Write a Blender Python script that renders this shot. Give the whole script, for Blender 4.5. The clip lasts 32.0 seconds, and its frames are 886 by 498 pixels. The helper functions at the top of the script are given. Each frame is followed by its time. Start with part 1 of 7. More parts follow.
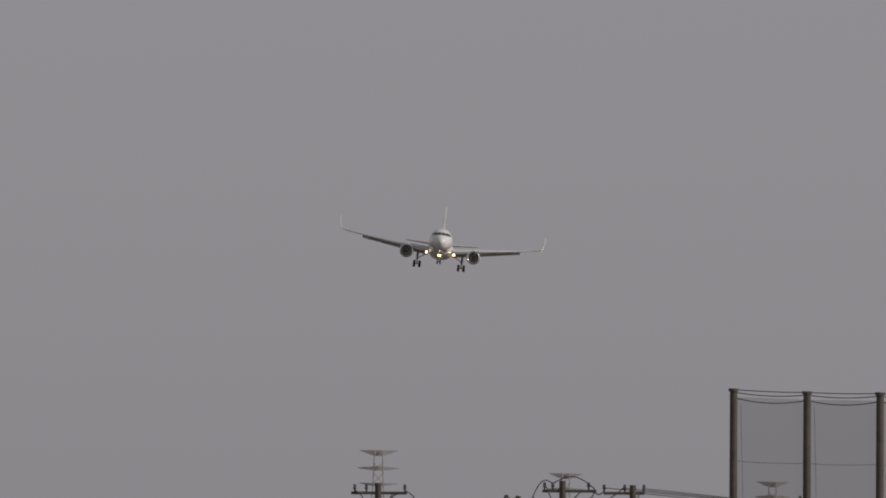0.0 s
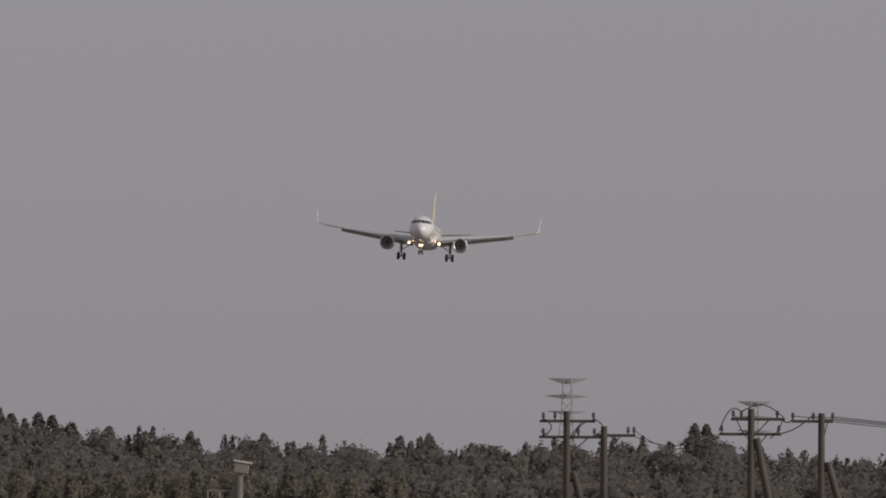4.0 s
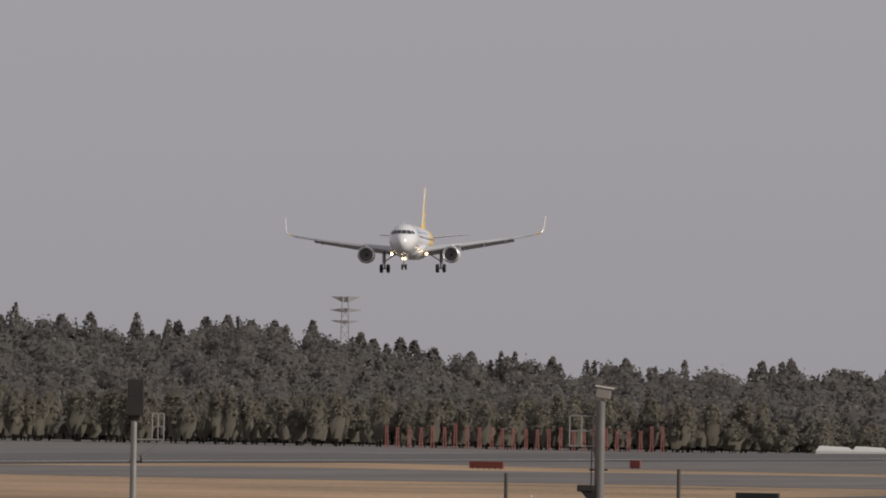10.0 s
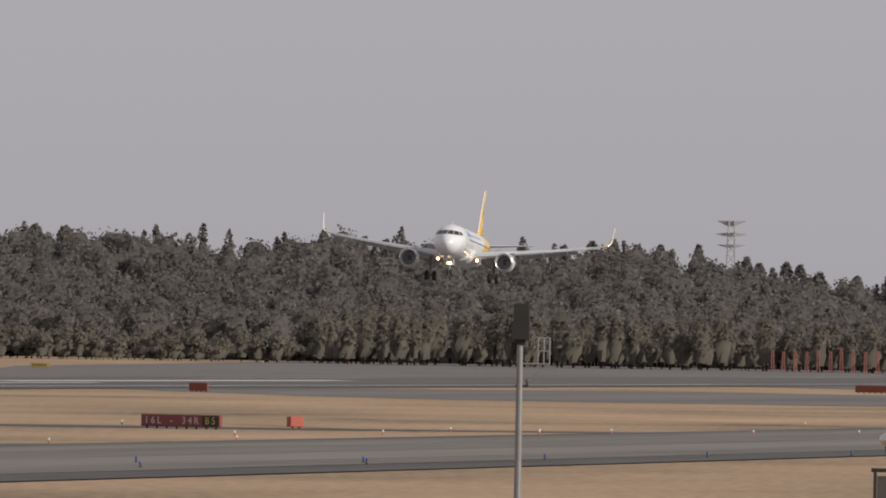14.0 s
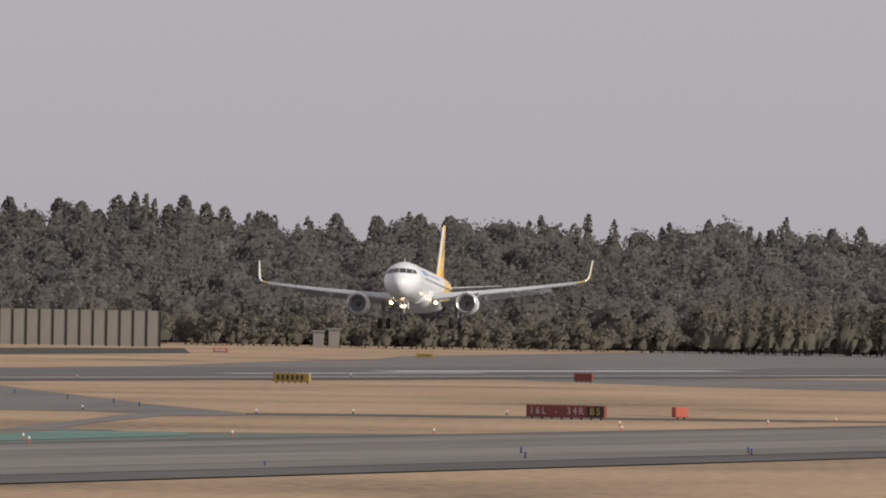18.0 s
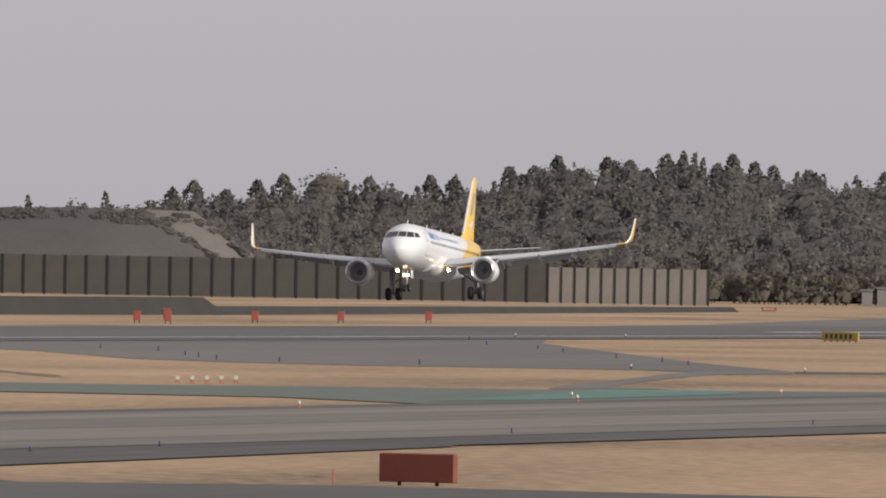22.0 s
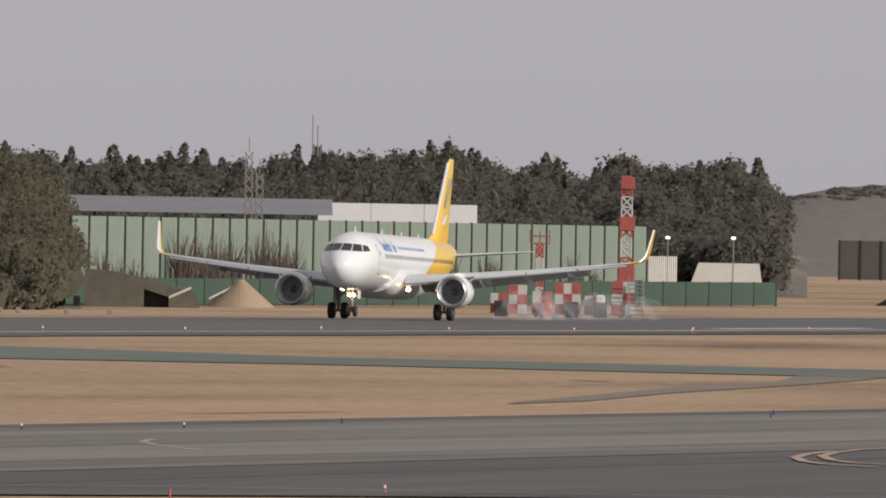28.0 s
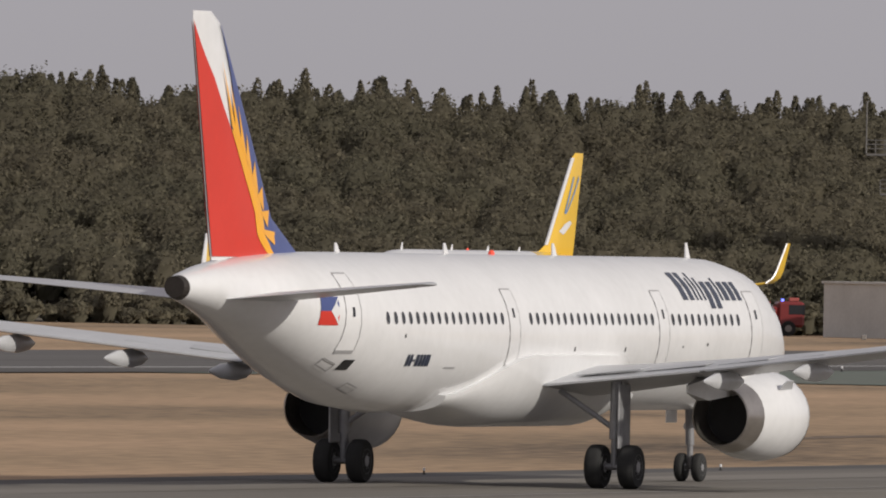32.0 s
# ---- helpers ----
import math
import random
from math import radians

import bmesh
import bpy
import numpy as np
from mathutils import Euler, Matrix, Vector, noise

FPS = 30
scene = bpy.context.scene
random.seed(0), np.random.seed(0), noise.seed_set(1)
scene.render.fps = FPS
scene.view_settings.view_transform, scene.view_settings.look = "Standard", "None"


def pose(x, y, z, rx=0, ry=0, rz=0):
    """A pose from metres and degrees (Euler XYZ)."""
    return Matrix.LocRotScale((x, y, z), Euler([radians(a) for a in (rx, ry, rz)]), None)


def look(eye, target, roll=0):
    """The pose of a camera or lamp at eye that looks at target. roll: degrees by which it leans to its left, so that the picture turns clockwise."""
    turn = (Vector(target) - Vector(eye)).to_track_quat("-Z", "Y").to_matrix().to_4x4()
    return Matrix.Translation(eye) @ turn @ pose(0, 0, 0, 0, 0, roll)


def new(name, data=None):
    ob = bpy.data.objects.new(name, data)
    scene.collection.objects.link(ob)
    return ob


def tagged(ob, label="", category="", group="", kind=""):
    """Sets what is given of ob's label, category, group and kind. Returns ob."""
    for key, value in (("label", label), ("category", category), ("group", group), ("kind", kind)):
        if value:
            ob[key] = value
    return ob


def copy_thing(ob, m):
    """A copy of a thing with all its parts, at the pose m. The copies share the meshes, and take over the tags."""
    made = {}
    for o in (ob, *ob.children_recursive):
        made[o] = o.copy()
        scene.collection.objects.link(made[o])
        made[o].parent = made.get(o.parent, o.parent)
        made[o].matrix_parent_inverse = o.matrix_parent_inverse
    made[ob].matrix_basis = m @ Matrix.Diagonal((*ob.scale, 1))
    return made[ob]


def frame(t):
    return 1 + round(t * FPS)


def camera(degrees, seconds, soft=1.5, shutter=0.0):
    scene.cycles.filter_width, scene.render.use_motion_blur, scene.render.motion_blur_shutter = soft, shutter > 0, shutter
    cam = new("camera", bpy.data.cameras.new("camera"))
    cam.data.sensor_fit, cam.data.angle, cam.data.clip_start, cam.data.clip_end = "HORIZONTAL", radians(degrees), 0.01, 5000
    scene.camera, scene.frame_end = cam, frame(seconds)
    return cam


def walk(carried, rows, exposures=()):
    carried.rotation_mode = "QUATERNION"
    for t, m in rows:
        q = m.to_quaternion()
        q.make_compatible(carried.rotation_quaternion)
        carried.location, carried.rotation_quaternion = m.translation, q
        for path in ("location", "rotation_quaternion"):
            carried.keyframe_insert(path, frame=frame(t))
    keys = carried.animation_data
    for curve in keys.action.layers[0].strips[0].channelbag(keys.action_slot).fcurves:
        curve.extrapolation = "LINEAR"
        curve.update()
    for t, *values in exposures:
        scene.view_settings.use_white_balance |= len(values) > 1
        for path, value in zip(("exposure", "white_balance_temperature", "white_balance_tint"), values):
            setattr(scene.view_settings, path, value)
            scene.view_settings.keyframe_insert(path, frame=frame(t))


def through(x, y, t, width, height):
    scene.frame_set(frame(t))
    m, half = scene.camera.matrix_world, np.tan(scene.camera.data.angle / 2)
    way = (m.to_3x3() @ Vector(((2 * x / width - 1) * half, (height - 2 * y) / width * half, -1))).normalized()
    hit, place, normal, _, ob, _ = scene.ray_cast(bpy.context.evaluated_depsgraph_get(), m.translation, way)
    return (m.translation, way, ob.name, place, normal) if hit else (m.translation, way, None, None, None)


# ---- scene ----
cam = camera(2.8072, 32.0, soft=1.9)
EYE = (0.0, 0.0, 6.5)


def aim(az, el):
    """A pose of the camera from its compass turn and its tilt, in degrees; the tripod leans a little."""
    a, e = radians(az), radians(el)
    return look(EYE, (EYE[0] + 1000 * math.sin(a), EYE[1] + 1000 * math.cos(a), EYE[2] + 1000 * math.tan(e)), 1.03)


walk(cam, [
    (0, aim(-0.0000, 0.9955)),
    (0.5, aim(-0.0548, 0.9945)),
    (1, aim(-0.0931, 1.0085)),
    (1.5, aim(-0.1637, 1.0004)),
    (2, aim(-0.2570, 0.9265)),
    (2.5, aim(-0.3367, 0.8617)),
    (3, aim(-0.3890, 0.8541)),
    (3.5, aim(-0.4738, 0.8142)),
    (4, aim(-0.5934, 0.7570)),
    (4.5, aim(-0.7299, 0.7211)),
    (6.5, aim(-1.1125, 0.6438)),
    (7, aim(-1.1836, 0.6442)),
    (7.5, aim(-1.2582, 0.6362)),
    (8, aim(-1.3631, 0.5984)),
    (8.5, aim(-1.4755, 0.5763)),
    (9, aim(-1.5958, 0.5306)),
    (9.5, aim(-1.6798, 0.4993)),
    (10, aim(-1.7361, 0.4997)),
    (10.5, aim(-1.8310, 0.4918)),
    (11, aim(-1.9554, 0.4454)),
    (11.5, aim(-2.0871, 0.4277)),
    (12, aim(-2.2199, 0.4159)),
    (12.5, aim(-2.3703, 0.3678)),
    (13, aim(-2.5436, 0.3105)),
    (13.5, aim(-2.7461, 0.2608)),
    (14, aim(-2.9545, 0.2379)),
    (14.5, aim(-3.1055, 0.2362)),
    (16.5, aim(-3.6226, 0.2253)),
    (17, aim(-3.7998, 0.2143)),
    (17.5, aim(-3.9855, 0.1968)),
    (18, aim(-4.1736, 0.1860)),
    (18.5, aim(-4.3655, 0.1990)),
    (19, aim(-4.5523, 0.1960)),
    (19.5, aim(-4.7376, 0.1938)),
    (20, aim(-4.9384, 0.1721)),
    (20.5, aim(-5.2025, 0.1159)),
    (21, aim(-5.4630, 0.0786)),
    (21.5, aim(-5.6857, 0.0572)),
    (22, aim(-5.9093, 0.0247)),
    (22.5, aim(-6.1624, 0.0265)),
    (23, aim(-6.4276, 0.0505)),
    (23.5, aim(-6.6522, 0.0724)),
    (24, aim(-6.9333, 0.0846)),
    (24.5, aim(-7.4582, 0.0751)),
    (25, aim(-7.8318, 0.0794)),
    (25.5, aim(-8.0722, 0.0684)),
    (26, aim(-8.3319, 0.0271)),
    (26.5, aim(-8.7663, -0.0024)),
    (28.5, aim(-9.9104, -0.0964)),
    (29, aim(-10.4299, -0.1312)),
    (29.5, aim(-10.9399, -0.1312)),
    (30, aim(-11.3954, -0.1191)),
    (30.5, aim(-11.8547, -0.1050)),
    (31, aim(-12.3363, -0.0932)),
    (31.5, aim(-12.8517, -0.0565)),
    (32, aim(-13.4266, -0.0265)),
], exposures=((0, -0.82), (4, -0.74), (9, -0.52), (13, -0.24), (17, -0.12), (22, 0.0), (26, -0.11), (29, -0.1), (30, -0.04), (31, 0.1), (32, -0.36)))

# ---- light ----
SUN_AZ, SUN_EL = 109.0, 24.0
world = bpy.data.worlds.new("hazy_sky")
scene.world = world
world.use_nodes = True
wn = world.node_tree.nodes
wl = world.node_tree.links
sky = wn.new("ShaderNodeTexSky")
sky.sky_type = "NISHITA"
sky.sun_disc = False
sky.sun_elevation, sky.sun_rotation = radians(SUN_EL), radians(SUN_AZ)
sky.dust_density, sky.air_density, sky.ozone_density = 0.8, 0.8, 1.0
haze = wn.new("ShaderNodeHueSaturation")
haze.inputs["Saturation"].default_value = 0.12
wl.new(sky.outputs["Color"], haze.inputs["Color"])
tone = wn.new("ShaderNodeVectorMath")
tone.operation = "MULTIPLY"
tone.inputs[1].default_value = (1.045, 1.0, 1.075)
veil = wn.new("ShaderNodeMix")
veil.data_type = "RGBA"
veil.inputs[0].default_value = 0.65
veil.inputs[7].default_value = (5.9, 5.9, 5.9, 1)
wl.new(haze.outputs["Color"], veil.inputs[6])
wl.new(veil.outputs[2], tone.inputs[0])
wl.new(tone.outputs["Vector"], wn["Background"].inputs["Color"])
wn["Background"].inputs["Strength"].default_value = 0.086

sun = new("sun", bpy.data.lights.new("sun", "SUN"))
sun.data.energy, sun.data.angle, sun.data.color = 3.6, radians(2.0), (1.0, 0.93, 0.83)
sa, se = radians(SUN_AZ), radians(SUN_EL)
sun.matrix_world = look((0, 0, 0), (-math.sin(sa) * math.cos(se), -math.cos(sa) * math.cos(se), -math.sin(se)))


# ---- materials ----
def material(name, color, rough=0.6, metal=0.0, scale=2.0, vary=0.25, fine=12.0, bump=0.0, emit=None, stretch=(1, 1, 1), island=0.0, tint=None, coat=0.0):
    """A surface with two scales of variation; vary: how far its lightness swings; tint: a second colour in patches."""
    m = bpy.data.materials.new(name)
    m.use_nodes = True
    n, l = m.node_tree.nodes, m.node_tree.links
    b = n["Principled BSDF"]
    b.inputs["Roughness"].default_value, b.inputs["Metallic"].default_value = rough, metal
    b.inputs["Coat Weight"].default_value = coat
    co = n.new("ShaderNodeTexCoord")
    mp = n.new("ShaderNodeMapping")
    mp.inputs["Scale"].default_value = stretch
    l.new(co.outputs["Object"], mp.inputs["Vector"])
    big, small = n.new("ShaderNodeTexNoise"), n.new("ShaderNodeTexNoise")
    big.inputs["Scale"].default_value, small.inputs["Scale"].default_value = scale, scale * fine
    big.inputs["Detail"].default_value = small.inputs["Detail"].default_value = 4
    for x in (big, small):
        l.new(mp.outputs["Vector"], x.inputs["Vector"])
    add = n.new("ShaderNodeMath")
    add.operation = "MULTIPLY_ADD"
    add.inputs[1].default_value = 0.5
    l.new(small.outputs["Fac"], add.inputs[0])
    l.new(big.outputs["Fac"], add.inputs[2])
    ramp = n.new("ShaderNodeMapRange")
    ramp.inputs["From Min"].default_value, ramp.inputs["From Max"].default_value = 0.45, 1.05
    ramp.inputs["To Min"].default_value, ramp.inputs["To Max"].default_value = 1 - vary, 1 + vary
    l.new(add.outputs[0], ramp.inputs["Value"])
    last = ramp.outputs["Result"]
    if island:
        geo = n.new("ShaderNodeNewGeometry")
        im = n.new("ShaderNodeMapRange")
        im.inputs["To Min"].default_value, im.inputs["To Max"].default_value = 1 - island, 1 + island
        l.new(geo.outputs["Random Per Island"], im.inputs["Value"])
        mu = n.new("ShaderNodeMath")
        mu.operation = "MULTIPLY"
        l.new(last, mu.inputs[0])
        l.new(im.outputs["Result"], mu.inputs[1])
        last = mu.outputs[0]
    mix = n.new("ShaderNodeVectorMath")
    mix.operation = "SCALE"
    if tint:
        two = n.new("ShaderNodeMix")
        two.data_type = "RGBA"
        two.inputs[6].default_value, two.inputs[7].default_value = (*color, 1), (*tint, 1)
        sharp = n.new("ShaderNodeMapRange")
        sharp.inputs["From Min"].default_value, sharp.inputs["From Max"].default_value = 0.42, 0.62
        l.new(big.outputs["Fac"], sharp.inputs["Value"])
        l.new(sharp.outputs["Result"], two.inputs[0])
        l.new(two.outputs[2], mix.inputs[0])
    else:
        mix.inputs[0].default_value = color
    l.new(last, mix.inputs["Scale"])
    l.new(mix.outputs["Vector"], b.inputs["Base Color"])
    if bump:
        bp = n.new("ShaderNodeBump")
        bp.inputs["Strength"].default_value, bp.inputs["Distance"].default_value = bump, 0.05
        l.new(small.outputs["Fac"], bp.inputs["Height"])
        l.new(bp.outputs["Normal"], b.inputs["Normal"])
    if emit:
        b.inputs["Emission Color"].default_value, b.inputs["Emission Strength"].default_value = (*emit[:3], 1), emit[3]
    return m


def leafy(name, color, tint, scale, vary=0.2, island=0.11, through=0.5):
    """Foliage: part of the light goes through the leaves."""
    m = material(name, color, 0.95, scale=scale, vary=vary, island=island, tint=tint)
    n, l = m.node_tree.nodes, m.node_tree.links
    b = n["Principled BSDF"]
    b.inputs["Specular IOR Level"].default_value = 0.1
    t = n.new("ShaderNodeBsdfTranslucent")
    l.new(b.inputs["Base Color"].links[0].from_socket, t.inputs["Color"])
    mx = n.new("ShaderNodeMixShader")
    mx.inputs[0].default_value = through
    l.new(b.outputs[0], mx.inputs[1])
    l.new(t.outputs[0], mx.inputs[2])
    l.new(mx.outputs[0], n["Material Output"].inputs["Surface"])
    return m


GRASS = material("dry_winter_grass", (0.392, 0.268, 0.155), 0.95, scale=0.035, vary=0.9, fine=44, stretch=(1.0, 0.30, 1), tint=(0.305, 0.203, 0.122))
ASPHALT = material("worn_asphalt", (0.182, 0.166, 0.142), 0.85, scale=0.14, vary=0.45, fine=5, stretch=(1, 0.03, 1), tint=(0.140, 0.128, 0.112))
WORN_LANE = material("sun_bleached_worn_asphalt", (0.215, 0.196, 0.168), 0.85, scale=0.14, vary=0.4, fine=5, stretch=(1, 0.03, 1), tint=(0.175, 0.160, 0.140))
DARK_ASPHALT = material("dark_asphalt_shoulder", (0.085, 0.08, 0.074), 0.85, scale=0.10, vary=0.45, fine=8, stretch=(1, 0.06, 1))
EXIT_ASPHALT = material("grey_exit_asphalt", (0.150, 0.138, 0.127), 0.85, scale=0.08, vary=0.3, fine=8, stretch=(1, 0.06, 1))
RUNWAY = material("rubber_streaked_runway", (0.118, 0.110, 0.103), 0.8, scale=0.09, vary=0.5, fine=6, stretch=(1, 0.03, 1), tint=(0.092, 0.087, 0.082))
GREEN_PAINT = material("green_painted_pavement", (0.125, 0.155, 0.125), 0.85, scale=0.1, vary=0.35, stretch=(1, 0.1, 1), tint=(0.115, 0.125, 0.105))
BRIGHT_GREEN = material("bright_green_paint", (0.10, 0.20, 0.165), 0.85, scale=0.1, vary=0.25, stretch=(1, 0.2, 1))
PALE_MARK = material("faint_pale_marking", (0.30, 0.29, 0.28), 0.7, scale=0.3, vary=0.2)
ROADDUST = material("grey_brown_service_road", (0.20, 0.165, 0.13), 0.9, scale=0.1, vary=0.2)
WHITE_MARK = material("worn_white_marking", (0.72, 0.72, 0.70), 0.7, scale=0.3, vary=0.2)
YELLOW_MARK = material("worn_pink_marking", (0.42, 0.29, 0.22), 0.7, scale=0.3, vary=0.2)
# foliage bases are lightened to stand in for haze before the woods
FOREST = leafy("haze_lightened_broadleaf", (0.251, 0.225, 0.161), (0.199, 0.184, 0.131), 0.05)
CEDAR = leafy("haze_lightened_cedar", (0.176, 0.165, 0.124), (0.150, 0.143, 0.107), 0.08)
FAR_WOOD = leafy("haze_lightened_far_woods", (0.287, 0.266, 0.244), (0.252, 0.238, 0.220), 0.02, 0.12, 0.1)
FAR_CEDAR = leafy("haze_lightened_far_cedar", (0.245, 0.228, 0.210), (0.217, 0.206, 0.190), 0.03, 0.12, 0.1)
MID_WOOD = leafy("haze_lightened_mixed_woods", (0.223, 0.207, 0.173), (0.189, 0.178, 0.151), 0.04, 0.15, 0.14)
BARE = leafy("haze_lightened_bare_branches", (0.297, 0.271, 0.223), (0.253, 0.234, 0.194), 0.04, 0.15, 0.12)
BARK = material("grey_brown_bark", (0.10, 0.085, 0.07), 0.95, scale=1.0, vary=0.3)
UNDERGROWTH = material("leaf_litter_undergrowth", (0.14, 0.125, 0.10), 0.95, scale=0.1, vary=0.3)
STREAK_GRASS = material("darker_grass_streak", (0.17, 0.125, 0.09), 0.95, scale=0.1, vary=0.3)
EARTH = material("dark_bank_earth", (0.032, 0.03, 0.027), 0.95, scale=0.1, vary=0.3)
WHITE = material("white_aircraft_paint", (0.75, 0.755, 0.765), 0.26, scale=0.4, vary=0.06, fine=8, coat=0.3)
YELLOW = material("golden_yellow_paint", (0.80, 0.50, 0.03), 0.3, scale=0.4, vary=0.05, coat=0.3)
GREY_WING = material("grey_wing_paint", (0.52, 0.53, 0.55), 0.32, scale=0.5, vary=0.12)
TYRE = material("black_rubber", (0.022, 0.022, 0.022), 0.85, scale=3, vary=0.3)
METAL = material("bare_metal_lip", (0.62, 0.61, 0.60), 0.3, 0.9, scale=2, vary=0.12)
# gear steel is darkened to stand in for shade under the wing
STEEL = material("shade_darkened_gear_steel", (0.27, 0.27, 0.28), 0.45, 0.3, scale=3, vary=0.2)
DARK = material("dark_opening", (0.02, 0.02, 0.021), 0.6, scale=2, vary=0.3)
CONCRETE_POLE = material("weathered_dark_pole", (0.085, 0.075, 0.068), 0.85, scale=1.2, vary=0.3)
GALV = material("galvanised_steel", (0.25, 0.25, 0.25), 0.55, 0.3, scale=2, vary=0.2)
# this red is desaturated to stand in for haze over the huts
RED = material("haze_dulled_red_paint", (0.37, 0.09, 0.075), 0.6, scale=0.8, vary=0.2)

# ---- the plan: s runs along the runway towards the camera's end, n across it towards the camera ----
RX, RY = -0.1145, -0.9934


def sn(s, n, z=0.0):
    return Vector((n * -RY + s * RX, 3079 + n * RX + s * RY, z))


def polar(az, d, z=0.0):
    return Vector((d * math.sin(radians(az)), d * math.cos(radians(az)), z))


PLAN = Matrix(((-RY, RX, 0, 0), (RX, RY, 0, 3079), (0, 0, 1, 0), (0, 0, 0, 1)))  # columns: n, s


def mesh_from(name, verts, faces, mat):
    me = bpy.data.meshes.new(name)
    me.from_pydata([tuple(v) for v in verts], [], faces)
    me.update()
    me.materials.append(mat)
    return me


def part(name, bm, mat, parent=None, label=""):
    me = bpy.data.meshes.new(name)
    bm.to_mesh(me)
    bm.free()
    for m in (mat if isinstance(mat, (list, tuple)) else [mat]):
        me.materials.append(m)
    ob = new(name, me)
    ob.parent = parent
    if label:
        tagged(ob, label)
    return ob


def smooth(ob, angle=40):
    ob.data.polygons.foreach_set("use_smooth", [True] * len(ob.data.polygons))
    ob.data.set_sharp_from_angle(angle=radians(angle))
    return ob


def box(bm, x0, x1, y0, y1, z0, z1, bevel=0.0):
    r = bmesh.ops.create_cube(bm, size=1, matrix=Matrix.LocRotScale(((x0 + x1) / 2, (y0 + y1) / 2, (z0 + z1) / 2), None, (abs(x1 - x0), abs(y1 - y0), abs(z1 - z0))))
    if bevel:
        es = list({e for v in r["verts"] for e in v.link_edges})
        bmesh.ops.bevel(bm, geom=es, offset=bevel, segments=1, affect="EDGES")
    return bm


def tube(bm, a, b, r, r2=None, seg=8):
    a, b = Vector(a), Vector(b)
    d = b - a
    m = Matrix.Translation((a + b) / 2) @ d.to_track_quat("Z", "Y").to_matrix().to_4x4()
    bmesh.ops.create_cone(bm, cap_ends=True, segments=seg, radius1=r, radius2=r if r2 is None else r2, depth=d.length, matrix=m)
    return bm


def loft(bm, rings, cap=True):
    """Skins closed rings, each the same count of points, one to the next."""
    vs = [[bm.verts.new(p) for p in ring] for ring in rings]
    k = len(vs[0])
    for a, b in zip(vs, vs[1:]):
        for i in range(k):
            bm.faces.new((a[i], a[(i + 1) % k], b[(i + 1) % k], b[i]))
    if cap:
        bm.faces.new(vs[0][::-1])
        bm.faces.new(vs[-1])
    return bm

# ---- ground: level before the runway's crown, a little lower behind it ----
prof = [(-4200, -0.6), (-45, -0.6), (-2.0, 0.0), (20, 0.0), (4500, 0.0)]
gs = [-2200, 0, 500, 1000, 1500, 2000, 2500, 3000, 4200]
gv = [(n, s, z) for s in gs for n, z in prof]
gf = [(i * 5 + j, i * 5 + j + 1, i * 5 + j + 6, i * 5 + j + 5) for i in range(len(gs) - 1) for j in range(4)]
ground = new("ground", mesh_from("ground", gv, gf, GRASS))
ground.matrix_world = PLAN
tagged(ground, "flat dry straw-coloured airfield grass", "ground", kind="structure")


def pave(name, pts, mat, label, z=0.055, category="road"):
    """A sheet of pavement from its outline in s, n."""
    bm = bmesh.new()
    f = bm.faces.new([bm.verts.new((n, s, z + (0.0 if n > -2 else max(-0.6, (n + 2) * 0.01395)))) for s, n in pts])
    bmesh.ops.triangulate(bm, faces=bm.faces)
    bmesh.ops.recalc_face_normals(bm, faces=bm.faces)
    for f in bm.faces:
        if f.normal.z < 0:
            f.normal_flip()
    ob = part(name, bm, mat)
    ob.matrix_world = PLAN
    return tagged(ob, label, category, kind="structure")


def strip(name, s0, s1, n0, n1, mat, label, z=0.055):
    return pave(name, [(s0, n0), (s0, n1), (s1, n1), (s1, n0)], mat, label, z)


strip("runway", -900, 2950, -2, 40, RUNWAY, "grey asphalt runway with dark rubber streaks")
strip("runway_far_half", -900, 2950, -45, -2, RUNWAY, "far half of the crowned asphalt runway")
strip("runway_shoulder", -900, 2950, 40, 47.5, DARK_ASPHALT, "dark asphalt runway shoulder")
strip("taxiway", 200, 3300, 184, 213, ASPHALT, "wide grey asphalt parallel taxiway", 0.07)
strip("taxiway_shoulder_far", 200, 3300, 180.5, 184, DARK_ASPHALT, "dark asphalt taxiway shoulder")
strip("taxiway_shoulder_near", 200, 3300, 213, 219, DARK_ASPHALT, "dark asphalt taxiway shoulder")
def band(name, one, other, mat, label, z):
    """A strip of pavement between two edges of as many points in s, n."""
    k = len(one)
    ob = new(name, mesh_from(name, [(n, s, z + (0.0 if n > -2 else max(-0.6, (n + 2) * 0.01395))) for s, n in one + other], [(i, i + 1, k + i + 1, k + i) for i in range(k - 1)], mat))
    ob.matrix_world = PLAN
    return tagged(ob, label, "road", kind="structure")


band("exit_taxiway", [(1560, 46), (1644, 48), (1703, 60.3), (1760, 75), (1816, 89.7), (1870, 104), (1927, 118.8), (1970, 131), (2000, 139.6), (2021, 143.9)], [(1850, 46), (1890, 57.8), (1912, 67.5), (1935, 77.1), (1966, 88), (1997, 98.2), (2014, 109), (2019, 118), (2012, 132.6), (2024, 138.5)], EXIT_ASPHALT, "grey asphalt curved exit taxiway", 0.02)
band("exit_link_road", [(2021.2, 144), (2040, 143.1), (2108, 153.4), (2156, 161.4), (2166, 167)], [(2024.2, 138.6), (2046, 141.5), (2081, 147.2), (2158, 159.3), (2178, 163)], EXIT_ASPHALT, "narrow dark link road", 0.021)
